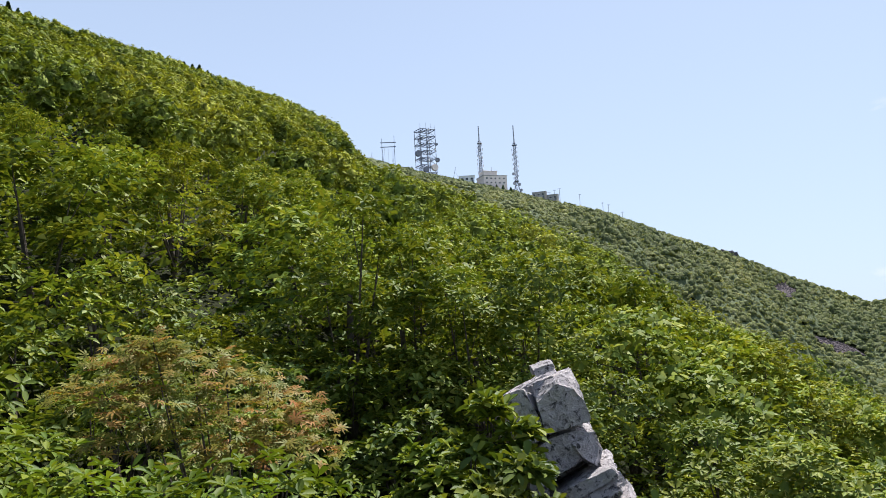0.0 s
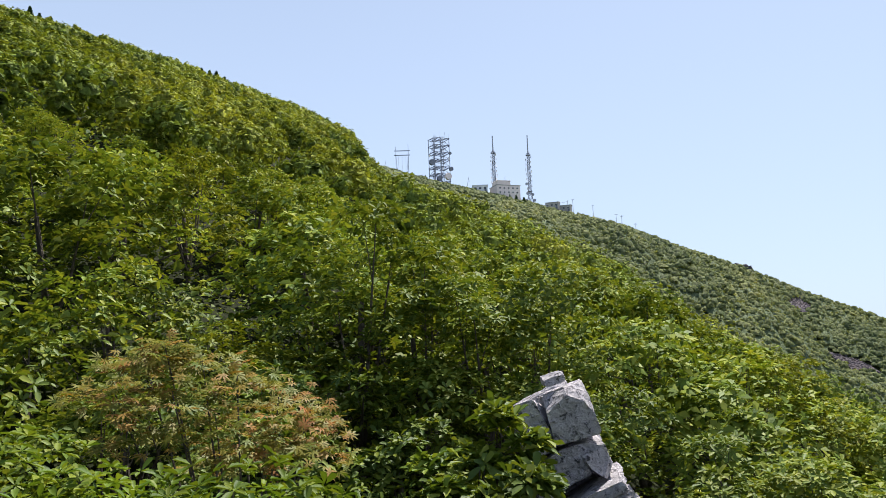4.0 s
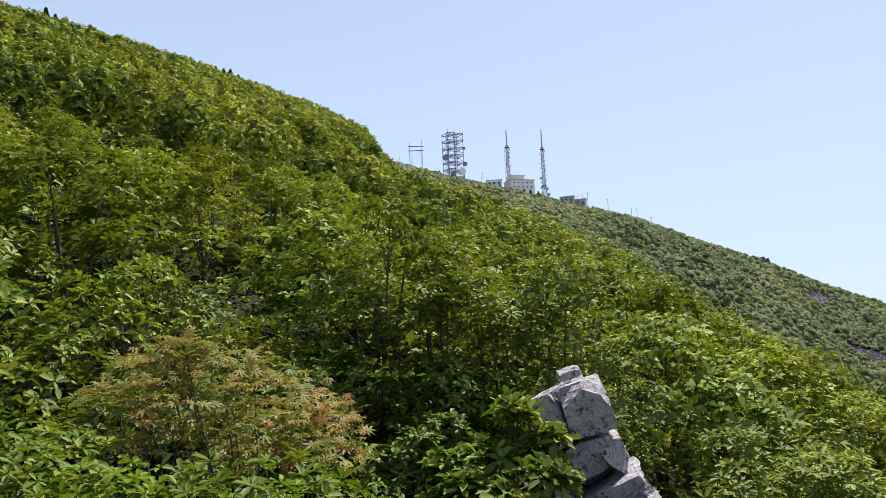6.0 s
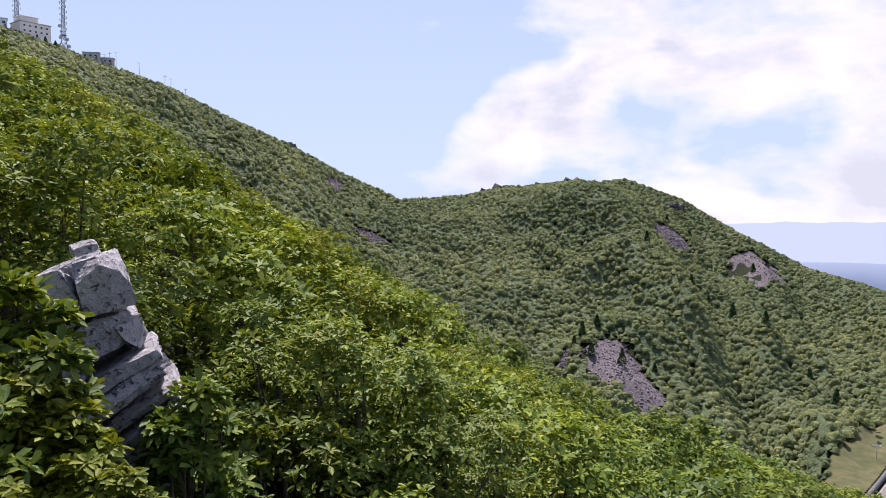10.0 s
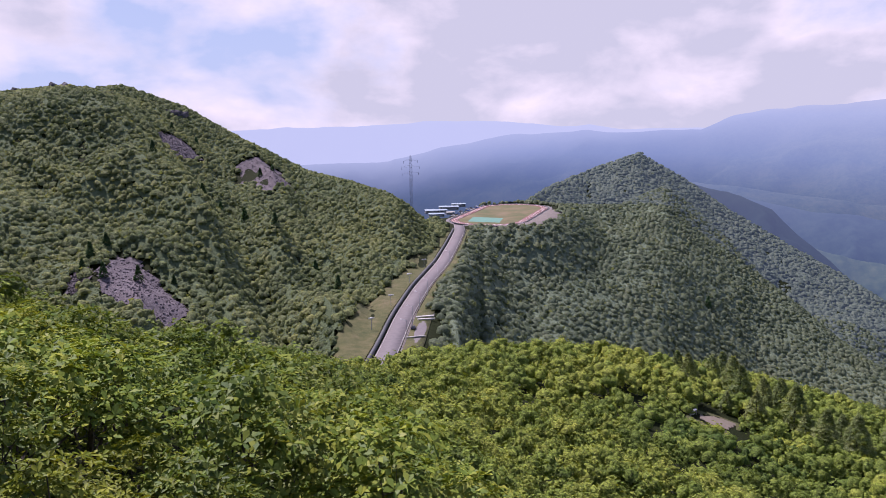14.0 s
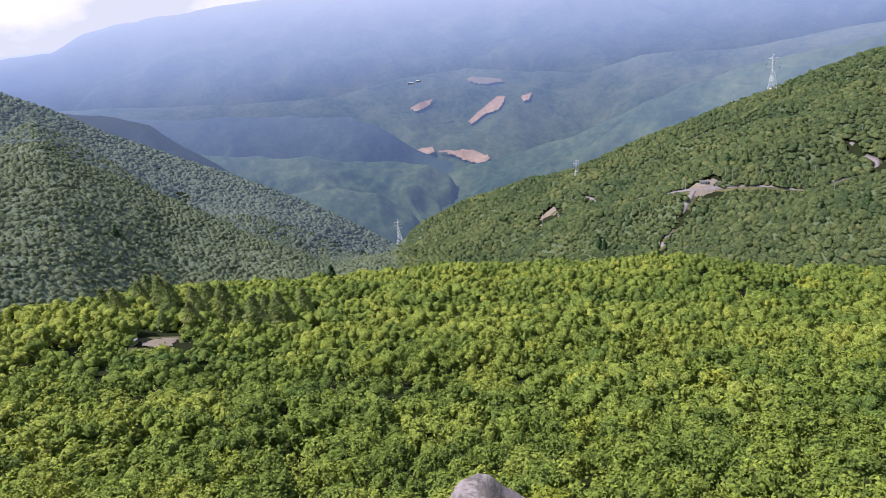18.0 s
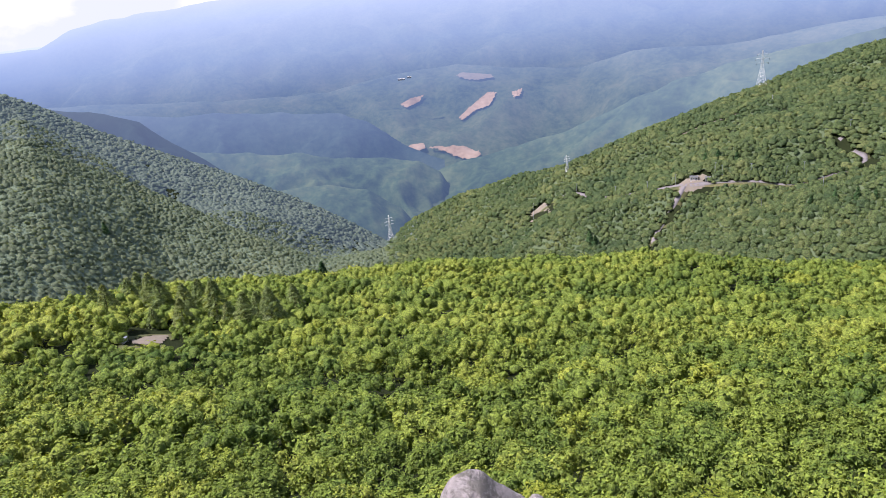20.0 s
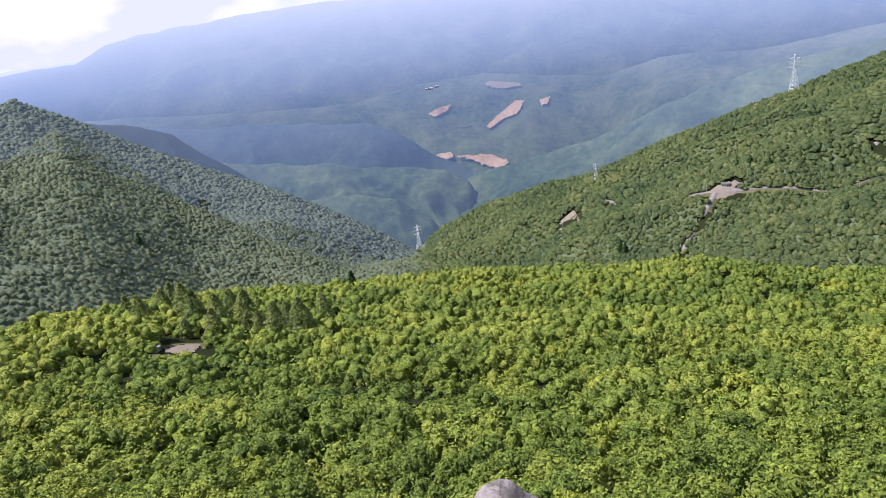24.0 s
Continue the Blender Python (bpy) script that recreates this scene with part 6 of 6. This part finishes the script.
for a, d, h in ((123.1, 742, 19), (126.6, 752, 11), (129.6, 700, 9), (132.0, 655, 9), (134.1, 626, 9), (136.9, 628, 11), (137.4, 626, 11), (139.4, 632, 10), (141.8, 628, 10), (140.2, 560, 11), (144.2, 560, 12), (142.9, 640, 9), (145.6, 700, 9), (140.6, 825, 9)):
    power_pole(*polar(a, d), h, facing(a), label="slim utility pole beside the hillside road")

# -- hut in the clearing
x, y = 149.6, 1.3
t = thing("shelter", "small low shelter with a pale flat roof in the clearing", "hut", x, y, None, -30)
bmp("wall", t, CONCRETE, lambda bm: box(bm, (1.9, 1.2, 1.0), (0, 0, .4)))
bmp("roof", t, PALE_WALL, lambda bm: box(bm, (2.5, 1.8, .12), (0, 0, 1.0), Euler((.12, 0, 0)).to_matrix(), bevel=.03))
for sx in (-1.1, 1.1):
    bmp("post", t, STEEL, lambda bm: rod(bm, (sx, -.75, -.3), (sx, -.75, .95), .06, .06, 6))

# ---- open soil and fields on the distant slopes ----
far_patch("backdrop_red_soil", "bare red soil on the distant valley slope", field_slope, [(115.2, -11.5), (116.5, -11.6), (117.9, -11.7), (119.4, -12.4), (118.6, -12.9), (117.6, -12.6), (116.6, -12.1)], HAZY_SOIL)
far_patch("backdrop_red_soil", "bare red soil on the distant valley slope", field_slope, [(113.4, -11.3), (114.7, -11.2), (115.0, -11.6), (114.2, -11.8)], HAZY_SOIL)
far_patch("backdrop_red_soil", "bare red soil on the distant valley slope", field_slope, [(117.7, -9.6), (118.9, -8.7), (120.2, -7.8), (120.9, -7.9), (120.2, -8.9), (119.2, -9.1), (118.0, -9.8)], HAZY_SOIL)
far_patch("backdrop_red_soil", "bare red soil on the distant valley slope", field_slope, [(113.4, -8.1), (114.4, -7.7), (115.3, -7.6), (114.8, -8.1), (113.9, -8.4)], HAZY_SOIL)
far_patch("backdrop_red_soil", "bare red soil on the distant valley slope", field_slope, [(122.0, -8.0), (122.8, -7.8), (122.7, -8.3), (122.1, -8.4)], HAZY_SOIL)
far_patch("backdrop_field", "pale brown field on the distant valley slope", field_slope, [(117.9, -6.4), (118.8, -6.0), (120.4, -6.2), (120.8, -6.8), (119.2, -6.9)], HAZY_FIELD, "field")
for az, el, w in ((113.7, -6.34, 22), (114.3, -6.24, 14), (112.1, -9.6, 16)):
    d = 2380
    x, y = polar(az, d)
    gable_house("farm_shed", "long pale shed on the distant valley slope", x, y, d * math.tan(radians(el)), facing(az), w, 8, 4, 1.5, CONCRETE, PALE_WALL, 6, "sheds in the distant valley")


# ---- rock ----
def rock_material(name, pale, grey, dark, lichen=0.5, blot=8.0):
    """Weathered quartzite: pale faces, grey weathering, near-black lichen and cracks."""
    m, n, l = material(name)
    geo, out, b = n("ShaderNodeNewGeometry"), n("ShaderNodeOutputMaterial"), n("ShaderNodeBsdfPrincipled")
    pos = geo.outputs["Position"]
    base = ramp_node(n, l, noise_node(n, l, pos, 3.0, 6, 0.6, 0.6), [(0.32, grey), (0.62, pale)])
    spots = noise_node(n, l, pos, blot, 9, 0.72, 0.5)
    mask = ramp_node(n, l, spots, [(lichen, (0, 0, 0)), (lichen + 0.08, (1, 1, 1))])
    col = mix_colour(n, l, mask, base, dark)
    vor = n("ShaderNodeTexVoronoi")
    vor.feature = "DISTANCE_TO_EDGE"
    vor.inputs["Scale"].default_value = 2.2
    warp = n("ShaderNodeMix"); warp.data_type = "VECTOR"
    l(pos, vor.inputs["Vector"])
    cr = ramp_node(n, l, vor.outputs["Distance"], [(0.0, (0, 0, 0)), (0.02, (1, 1, 1))])
    fine = noise_node(n, l, pos, 26, 7, 0.7)
    hgt = math_node(n, l, "ADD", math_node(n, l, "MULTIPLY", fine, 0.5), math_node(n, l, "MULTIPLY", spots, 0.9))
    bp = n("ShaderNodeBump")
    bp.inputs["Strength"].default_value, bp.inputs["Distance"].default_value = 1.0, 0.05
    l(hgt, bp.inputs["Height"]); l(bp.outputs[0], b.inputs["Normal"])
    speck = ramp_node(n, l, fine, [(0.3, (0.72, 0.72, 0.72)), (0.65, (1.1, 1.1, 1.1))])
    l(mix_colour(n, l, 1.0, col, speck, "MULTIPLY"), b.inputs["Base Color"])
    b.inputs["Roughness"].default_value = 0.85
    b.inputs["Specular IOR Level"].default_value = 0.2
    l(b.outputs[0], out.inputs["Surface"])
    return m


ROCK = rock_material("weathered_quartzite", (0.50, 0.48, 0.52), (0.34, 0.33, 0.36), (0.060, 0.058, 0.068), 0.525, 13.0)
ROCK_PALE = rock_material("pale_bleached_rock", (0.40, 0.355, 0.36), (0.31, 0.28, 0.285), (0.16, 0.148, 0.138), 0.50, 7.0)


def rock_block(size, seed, chips=7, rough_=0.03, grain=.11):
    """A broken block: a box whose corners and edges are split away by planes, then subdivided and weathered."""
    bm = bmesh.new()
    bmesh.ops.create_cube(bm, size=1)
    g = random.Random(seed)
    for v in bm.verts:
        v.co = Vector((v.co.x * (1 + g.uniform(-.12, .12)), v.co.y * (1 + g.uniform(-.12, .12)), v.co.z * (1 + g.uniform(-.16, .16))))
    for k in range(chips):
        n_ = Vector((g.choice((-1, 1)) * g.uniform(.3, 1), g.uniform(-1, .4), g.choice((-1, 1)) * g.uniform(.3, 1))).normalized()
        r = bmesh.ops.bisect_plane(bm, geom=bm.verts[:] + bm.edges[:] + bm.faces[:], plane_co=n_ * g.uniform(.50, .66), plane_no=n_, clear_outer=True)
        es = [q for q in r["geom_cut"] if isinstance(q, bmesh.types.BMEdge)]
        if es:
            bmesh.ops.edgeloop_fill(bm, edges=es)
    bmesh.ops.triangulate(bm, faces=bm.faces[:])
    for v in bm.verts:
        v.co = Vector((v.co.x * size[0], v.co.y * size[1], v.co.z * size[2]))
    for _ in range(5):
        long_ = [q for q in bm.edges if q.calc_length() > grain]
        if not long_ or len(bm.faces) > 2500:
            break
        bmesh.ops.subdivide_edges(bm, edges=long_, cuts=1)
        bmesh.ops.triangulate(bm, faces=[f for f in bm.faces if len(f.verts) > 3])
    off = Vector((seed * 3.7, seed * 1.9, seed * 5.3))
    bm.normal_update()
    mv = {v: v.normal * (noise.fractal(v.co * (.55 / grain) + off, 1.0, 2.1, 4) * rough_ + noise.noise(v.co * (.22 / grain) + off) * rough_) for v in bm.verts}
    for v, q in mv.items():
        v.co += q
    return bm


def build_outcrop():
    """The leaning stack of split quartzite beside the lookout, bedded down to the left."""
    az, dist = 7.4, 8.0
    x, y = polar(az, dist)
    root = thing("rock_outcrop", "leaning grey quartzite outcrop split into blocks and thin slabs", "rock", x, y, 0.0, facing(az))
    # side and height of each block's middle, width, height, depth, dip, seed
    blocks = ((.0, -.38, .20, .10, .26, 17, 1, "loose capping stone"), (.18, -.72, .40, .48, .8, 18, 2, "pale upper block"), (-.23, -.94, .38, .50, .8, 22, 3, "pale upper block"),
              (-.10, -.80, .16, .42, .5, 16, 22, ""), (.13, -1.28, .72, .33, .95, 28, 4, "split bedding block"), (.41, -1.23, .20, .28, .8, 30, 5, ""), 
              (-.22, -1.62, .30, .26, .7, 33, 17, ""),
              (.12, -1.69, 1.16, .145, 1.05, 30, 7, "thin bedding slab"), (.23, -1.80, 1.06, .135, 1.05, 33, 8, ""), (.27, -1.92, .92, .125, 1.05, 33, 9, ""), (.40, -2.03, .90, .135, 1.05, 33, 10, ""),
              (.47, -2.16, .88, .125, 1.05, 36, 11, ""), (.49, -2.30, .72, .145, 1.05, 36, 12, ""), (.47, -2.48, .60, .17, 1.05, 38, 13, ""), (.42, -2.68, .6, .2, 1.0, 38, 19, ""),
              (-.1, -2.2, .9, .55, .9, 34, 14, ""), (.1, -2.9, 1.1, .8, 1.1, 34, 16, ""), (.0, -1.0, .6, .8, .5, 24, 25, ""), (.05, -1.75, .9, .9, .6, 30, 26, ""))
    for side, up, w, h, dep, dip, seed, lab in blocks:
        bm = rock_block((w * 1.14, dep, h * (1.09 if h > .2 else .96)), seed, 5, .018, .065)
        yy = (.20 if h < .2 else .34) + .05 * math.sin(seed * 2.1) + (.5 if seed in (22, 14, 25, 26) else 0)
        m = Matrix.Translation((side, yy, up)) @ Euler((radians(5 * math.sin(seed * 1.3)), radians(-dip), radians(7 * math.sin(seed * 1.7)))).to_matrix().to_4x4()
        bmesh.ops.transform(bm, matrix=m, verts=bm.verts[:])
        part("slab" if h < .2 else "block", bm, root, lab, ROCK)


build_outcrop()


def crag(az, dist, w, h, seed):
    """Dark broken rocks on the skyline."""
    x, y = polar(az, dist)
    t = thing("crag", "dark craggy rocks on the crest of the hill", "rock", x, y, None, facing(az), "crags on the crest")
    for k in range(4):
        bm = rock_block((w * .5, w * .4, h * (1 - .12 * k)), seed + k, 8, .5, 2.2)
        bmesh.ops.transform(bm, matrix=Matrix.Translation(((k - 1.5) * w * .3, math.sin(seed + k) * 2, h * .12 - k % 2)) @ Euler((0, .5 * math.sin(seed * k + 1), .4 * k)).to_matrix().to_4x4(), verts=bm.verts[:])
        part("block", bm, t, mat=CRAG)


CRAG = plain("dark_crag_rock", [(0.3, (0.05, 0.05, 0.06)), (0.7, (0.13, 0.12, 0.13))], 0.4, rough=0.95, bump=0.8, bump_scale=1.0)
for az, dist, w, h, seed in ((-10.0, 240, 8, 4.2, 41), (38.3, 640, 17, 7.9, 61), (37.0, 639, 12, 6.5, 66), (43.5, 655, 14, 7.2, 71), (45.0, 648, 12, 5.0, 76), (41.0, 648, 9, 5.8, 81), (21.6, 556, 9, 8, 86), (50.6, 660, 14, 7, 91)):
    crag(az, dist, w, h, seed)


def build_lookout_rock():
    """The pale boulder tip below the lookout, and the ledge on which one stands."""
    x, y = polar(116.0, 2.4)
    root = thing("boulder", "pale weathered boulder with a blunt tip below the lookout", "rock", x, y, -1.757, -116.0)
    # a lopsided blunt tip: steep to one side, a long fall to the other, with a small knob on it
    prof_u = [-.9, -.30, -.20, -.165, -.14, -.085, -.045, -.01, .03, .07, .13, .19, .22, .30, .45, 1.0]
    prof_z = [-1.6, -.65, -.36, -.21, -.12, -.035, -.012, 0, .0, -.045, -.105, -.155, -.175, -.225, -.42, -1.5]
    us, vs = np.linspace(-.7, .8, 150), np.linspace(-.55, .5, 105)
    U, W = np.meshgrid(us, vs, indexing="ij")
    Z = sum(np.interp(U + o, prof_u, prof_z) for o in (-.012, 0, .012)) / 3 - np.where(W < 0, .45 * np.abs(W) ** 1.15, 1.15 * W)
    fine = np.array([[noise.fractal(Vector((a * 5, b * 5, 1.7)), 1.0, 2.1, 5) * .016 + noise.fractal(Vector((a * 24, b * 24, 4.1)), .9, 2.1, 3) * .004 for b in vs] for a in us])
    Z = Z + fine
    knob = np.maximum(1 - ((U - .255) / .042) ** 2 - ((W + .01) / .06) ** 2, 0)
    Z = Z + .05 * np.sqrt(knob)
    edge = np.minimum(np.minimum(U - us[0], us[-1] - U), np.minimum(W - vs[0], vs[-1] - W))
    Z = np.where(edge < 1e-6, -2.4, Z)
    part("body", mesh_np("body", np.stack([U, W, Z], -1).reshape(-1, 3), grid_faces(len(us), len(vs))[:, ::-1], ROCK_PALE, True), root)
    ledge = thing("rock_ledge", "flat grey rock ledge of the lookout", "rock", -.4, -.5, -2.5)
    part("body", rock_block((2.2, 1.8, 1.6), 23, 5, .06), ledge, mat=ROCK)


build_lookout_rock()


# ---- the turning maple ----
def maple_leaves(pos, nrm, size, g):
    """Palmate leaves: seven narrow lobes fanned from the stalk."""
    n = len(pos)
    a, b = frames(nrm, g)
    ang = np.radians([-125, -80, -38, 0, 38, 80, 125])
    ln = np.array([.45, .75, .95, 1.0, .95, .75, .45])
    L = (size * g.uniform(.7, 1.2, n))[:, None]
    V, F, off = [pos], [], n
    idx = np.arange(n)
    for t, q in zip(ang, ln):
        d = a * math.cos(t) + b * math.sin(t)
        s = -a * math.sin(t) + b * math.cos(t)
        sag = -nrm * L * .18 * q
        V += [pos + d * L * q * .5 + s * L * .10, pos + d * L * q + sag, pos + d * L * q * .5 - s * L * .10]
        F.append(np.stack([idx, off + idx, off + n + idx, off + 2 * n + idx], 1))
        off += 3 * n
    return np.concatenate(V), np.concatenate(F)


def build_maple():
    g = np.random.default_rng(77)
    az, d = -15.5, 6.0
    x, y = polar(az, d)
    root = thing("maple_tree", "small maple with leaves turning orange and red", "tree", x, y, None)
    z0 = -root.location.z
    P, N = [], []
    # tiers of flat sprays: bearing, height angle, reach
    tiers = ((-22.8, .4, .42), (-18.8, .2, .40), (-24.8, -1.6, .40), (-20.8, -2.2, .46), (-16.3, -1.2, .42), (-17.8, -4.2, .46), (-13.3, -3.2, .42), (-11.3, -4.6, .36), (-14.3, -6.0, .46), (-22.3, -4.6, .40), (-11.4, -6.6, .38), (-16.8, -7.2, .40), (-21.3, .9, .2))
    bm = bmesh.new()
    tube(bm, [(0, 0, -.3), (.05, .05, .5), (.0, .1, 1.0)], .06, .035)
    for a, el, r in tiers:
        xx, yy = polar(a, d + g.uniform(-.35, .35))
        c = np.array([xx - x, yy - y, math.tan(radians(el)) * d + z0])
        k = 105
        th, rr = g.uniform(0, 6.28, k), r * np.sqrt(g.random(k))
        p = c + np.stack([np.cos(th) * rr, np.sin(th) * rr, g.normal(0, .05, k) - rr * .25], 1)
        P.append(p); N.append(unit(np.array([.1, -.35, 1.0]) + g.normal(0, .28, (k, 3))))
        tube(bm, [(0, 0.1, .7), tuple(c * .5 + np.array([0, 0, .3])), tuple(c)], .016, .005, 5)
    part("trunk", bm, root, mat=BARK)
    part("crown", mesh_np("crown", *maple_leaves(np.concatenate(P), np.concatenate(N), .085, g), LEAF_MAPLE), root)


build_maple()


# ---- conifers ----
def pine(name, label, x, y, tall, seed, group, mat=None, wide=.33, n=340, spray=.10):
    g = np.random.default_rng(seed)
    t = thing(name, label, "tree", x, y, None, g.uniform(0, 360), group)
    bmp("trunk", t, BARK, lambda bm: rod(bm, (0, 0, -.5), (0, 0, tall * .95), tall * .02, tall * .004, 6))
    f = g.random(n) ** .8
    th = g.uniform(0, 6.28, n)
    r = tall * wide * (1.02 - f) ** .8 * np.sqrt(g.uniform(.5, 1, n))
    z = tall * (.12 + .88 * f) - r * .25
    p = np.stack([np.cos(th) * r, np.sin(th) * r, z], 1)
    nrm = unit(np.stack([np.cos(th) * .7, np.sin(th) * .7, np.full(n, 1.2)], 1) + g.normal(0, .3, (n, 3)))
    part("crown", mesh_np("crown", *clump_tris(p, nrm, tall * spray * 1.3, g), mat or LEAF_PINE), t)
    return t


k = 0
for a, d, h in ((127.5, 600, 13), (127.9, 596, 10), (124.3, 560, 9), (125, 566, 11), (123.2, 570, 10), (122.3, 560, 9), (105.5, 228, 8), (119.6, 520, 7), (120.3, 528, 8), (120.9, 516, 7), (121.6, 530, 8), (122.0, 545, 7), (123.7, 548, 9), (124.8, 552, 8), (125.6, 556, 9), (126.3, 560, 8), (126.9, 566, 9), (133.9, 660, 9), (136.2, 668, 10), (137.1, 672, 9), (138.4, 664, 9), (143.5, 530, 8), (145.0, 526, 8), (146.4, 520, 9), (147.5, 515, 8), (148.6, 512, 9),
                (-17.8, 248, 6), (-17.2, 247, 5), (-18.9, 247, 5.0), (-16.2, 246, 4), (-19.6, 246, 4), (-18.3, 246, 5), (-30.6, 248, 6), (-30.0, 250, 5), (-29.3, 247, 5), (-22.0, 247, 3.5), (-11.2, 241, 3.5),
                (2.0, 494, 4), (2.5, 495, 5), (-1.7, 488, 5), (-2.6, 486, 4), (5.4, 480, 6), (6.0, 482, 6), (4.9, 484, 5),
                (44.2, 372, 9), (45.3, 382, 8), (44.9, 342, 7), (47.2, 344, 8), (43.6, 352, 7), (49.6, 352, 6), (56.3, 560, 7), (57.2, 560, 6), (51.9, 610, 8), (50.3, 612, 7),
                (53.3, 500, 8), (55.0, 470, 9), (57.2, 430, 9), (60.1, 410, 8), (61.8, 380, 8), (52.1, 420, 9), (48.9, 470, 8), (90.4, 700, 12), (96.2, 640, 12), (97.4, 652, 11)):
    pine("conifer", "dark green conifer standing above the broad-leaved trees", *polar(a, d), h, 300 + k, "conifers among the oaks")
    k += 1


for a, d, h in ((88.4, 182, 8), (89.2, 172, 9), (90.9, 188, 9), (92.4, 176, 11), (93.0, 170, 10), (94.6, 170, 9), (94.9, 162, 7), (96.8, 164, 11), (97.6, 158, 7), (98.9, 156, 10), (99.9, 166, 8), (100.9, 162, 10), (94.2, 157, 8), (92.1, 161, 5), (102.9, 176, 8), (91.6, 194, 10), (95.8, 178, 9)):
    pine("larch", "soft green larch standing among the oaks near the clearing", *polar(a, d), h, 400 + k, "larches near the clearing", LEAF_LARCH, .44, 460, .085)
    k += 1
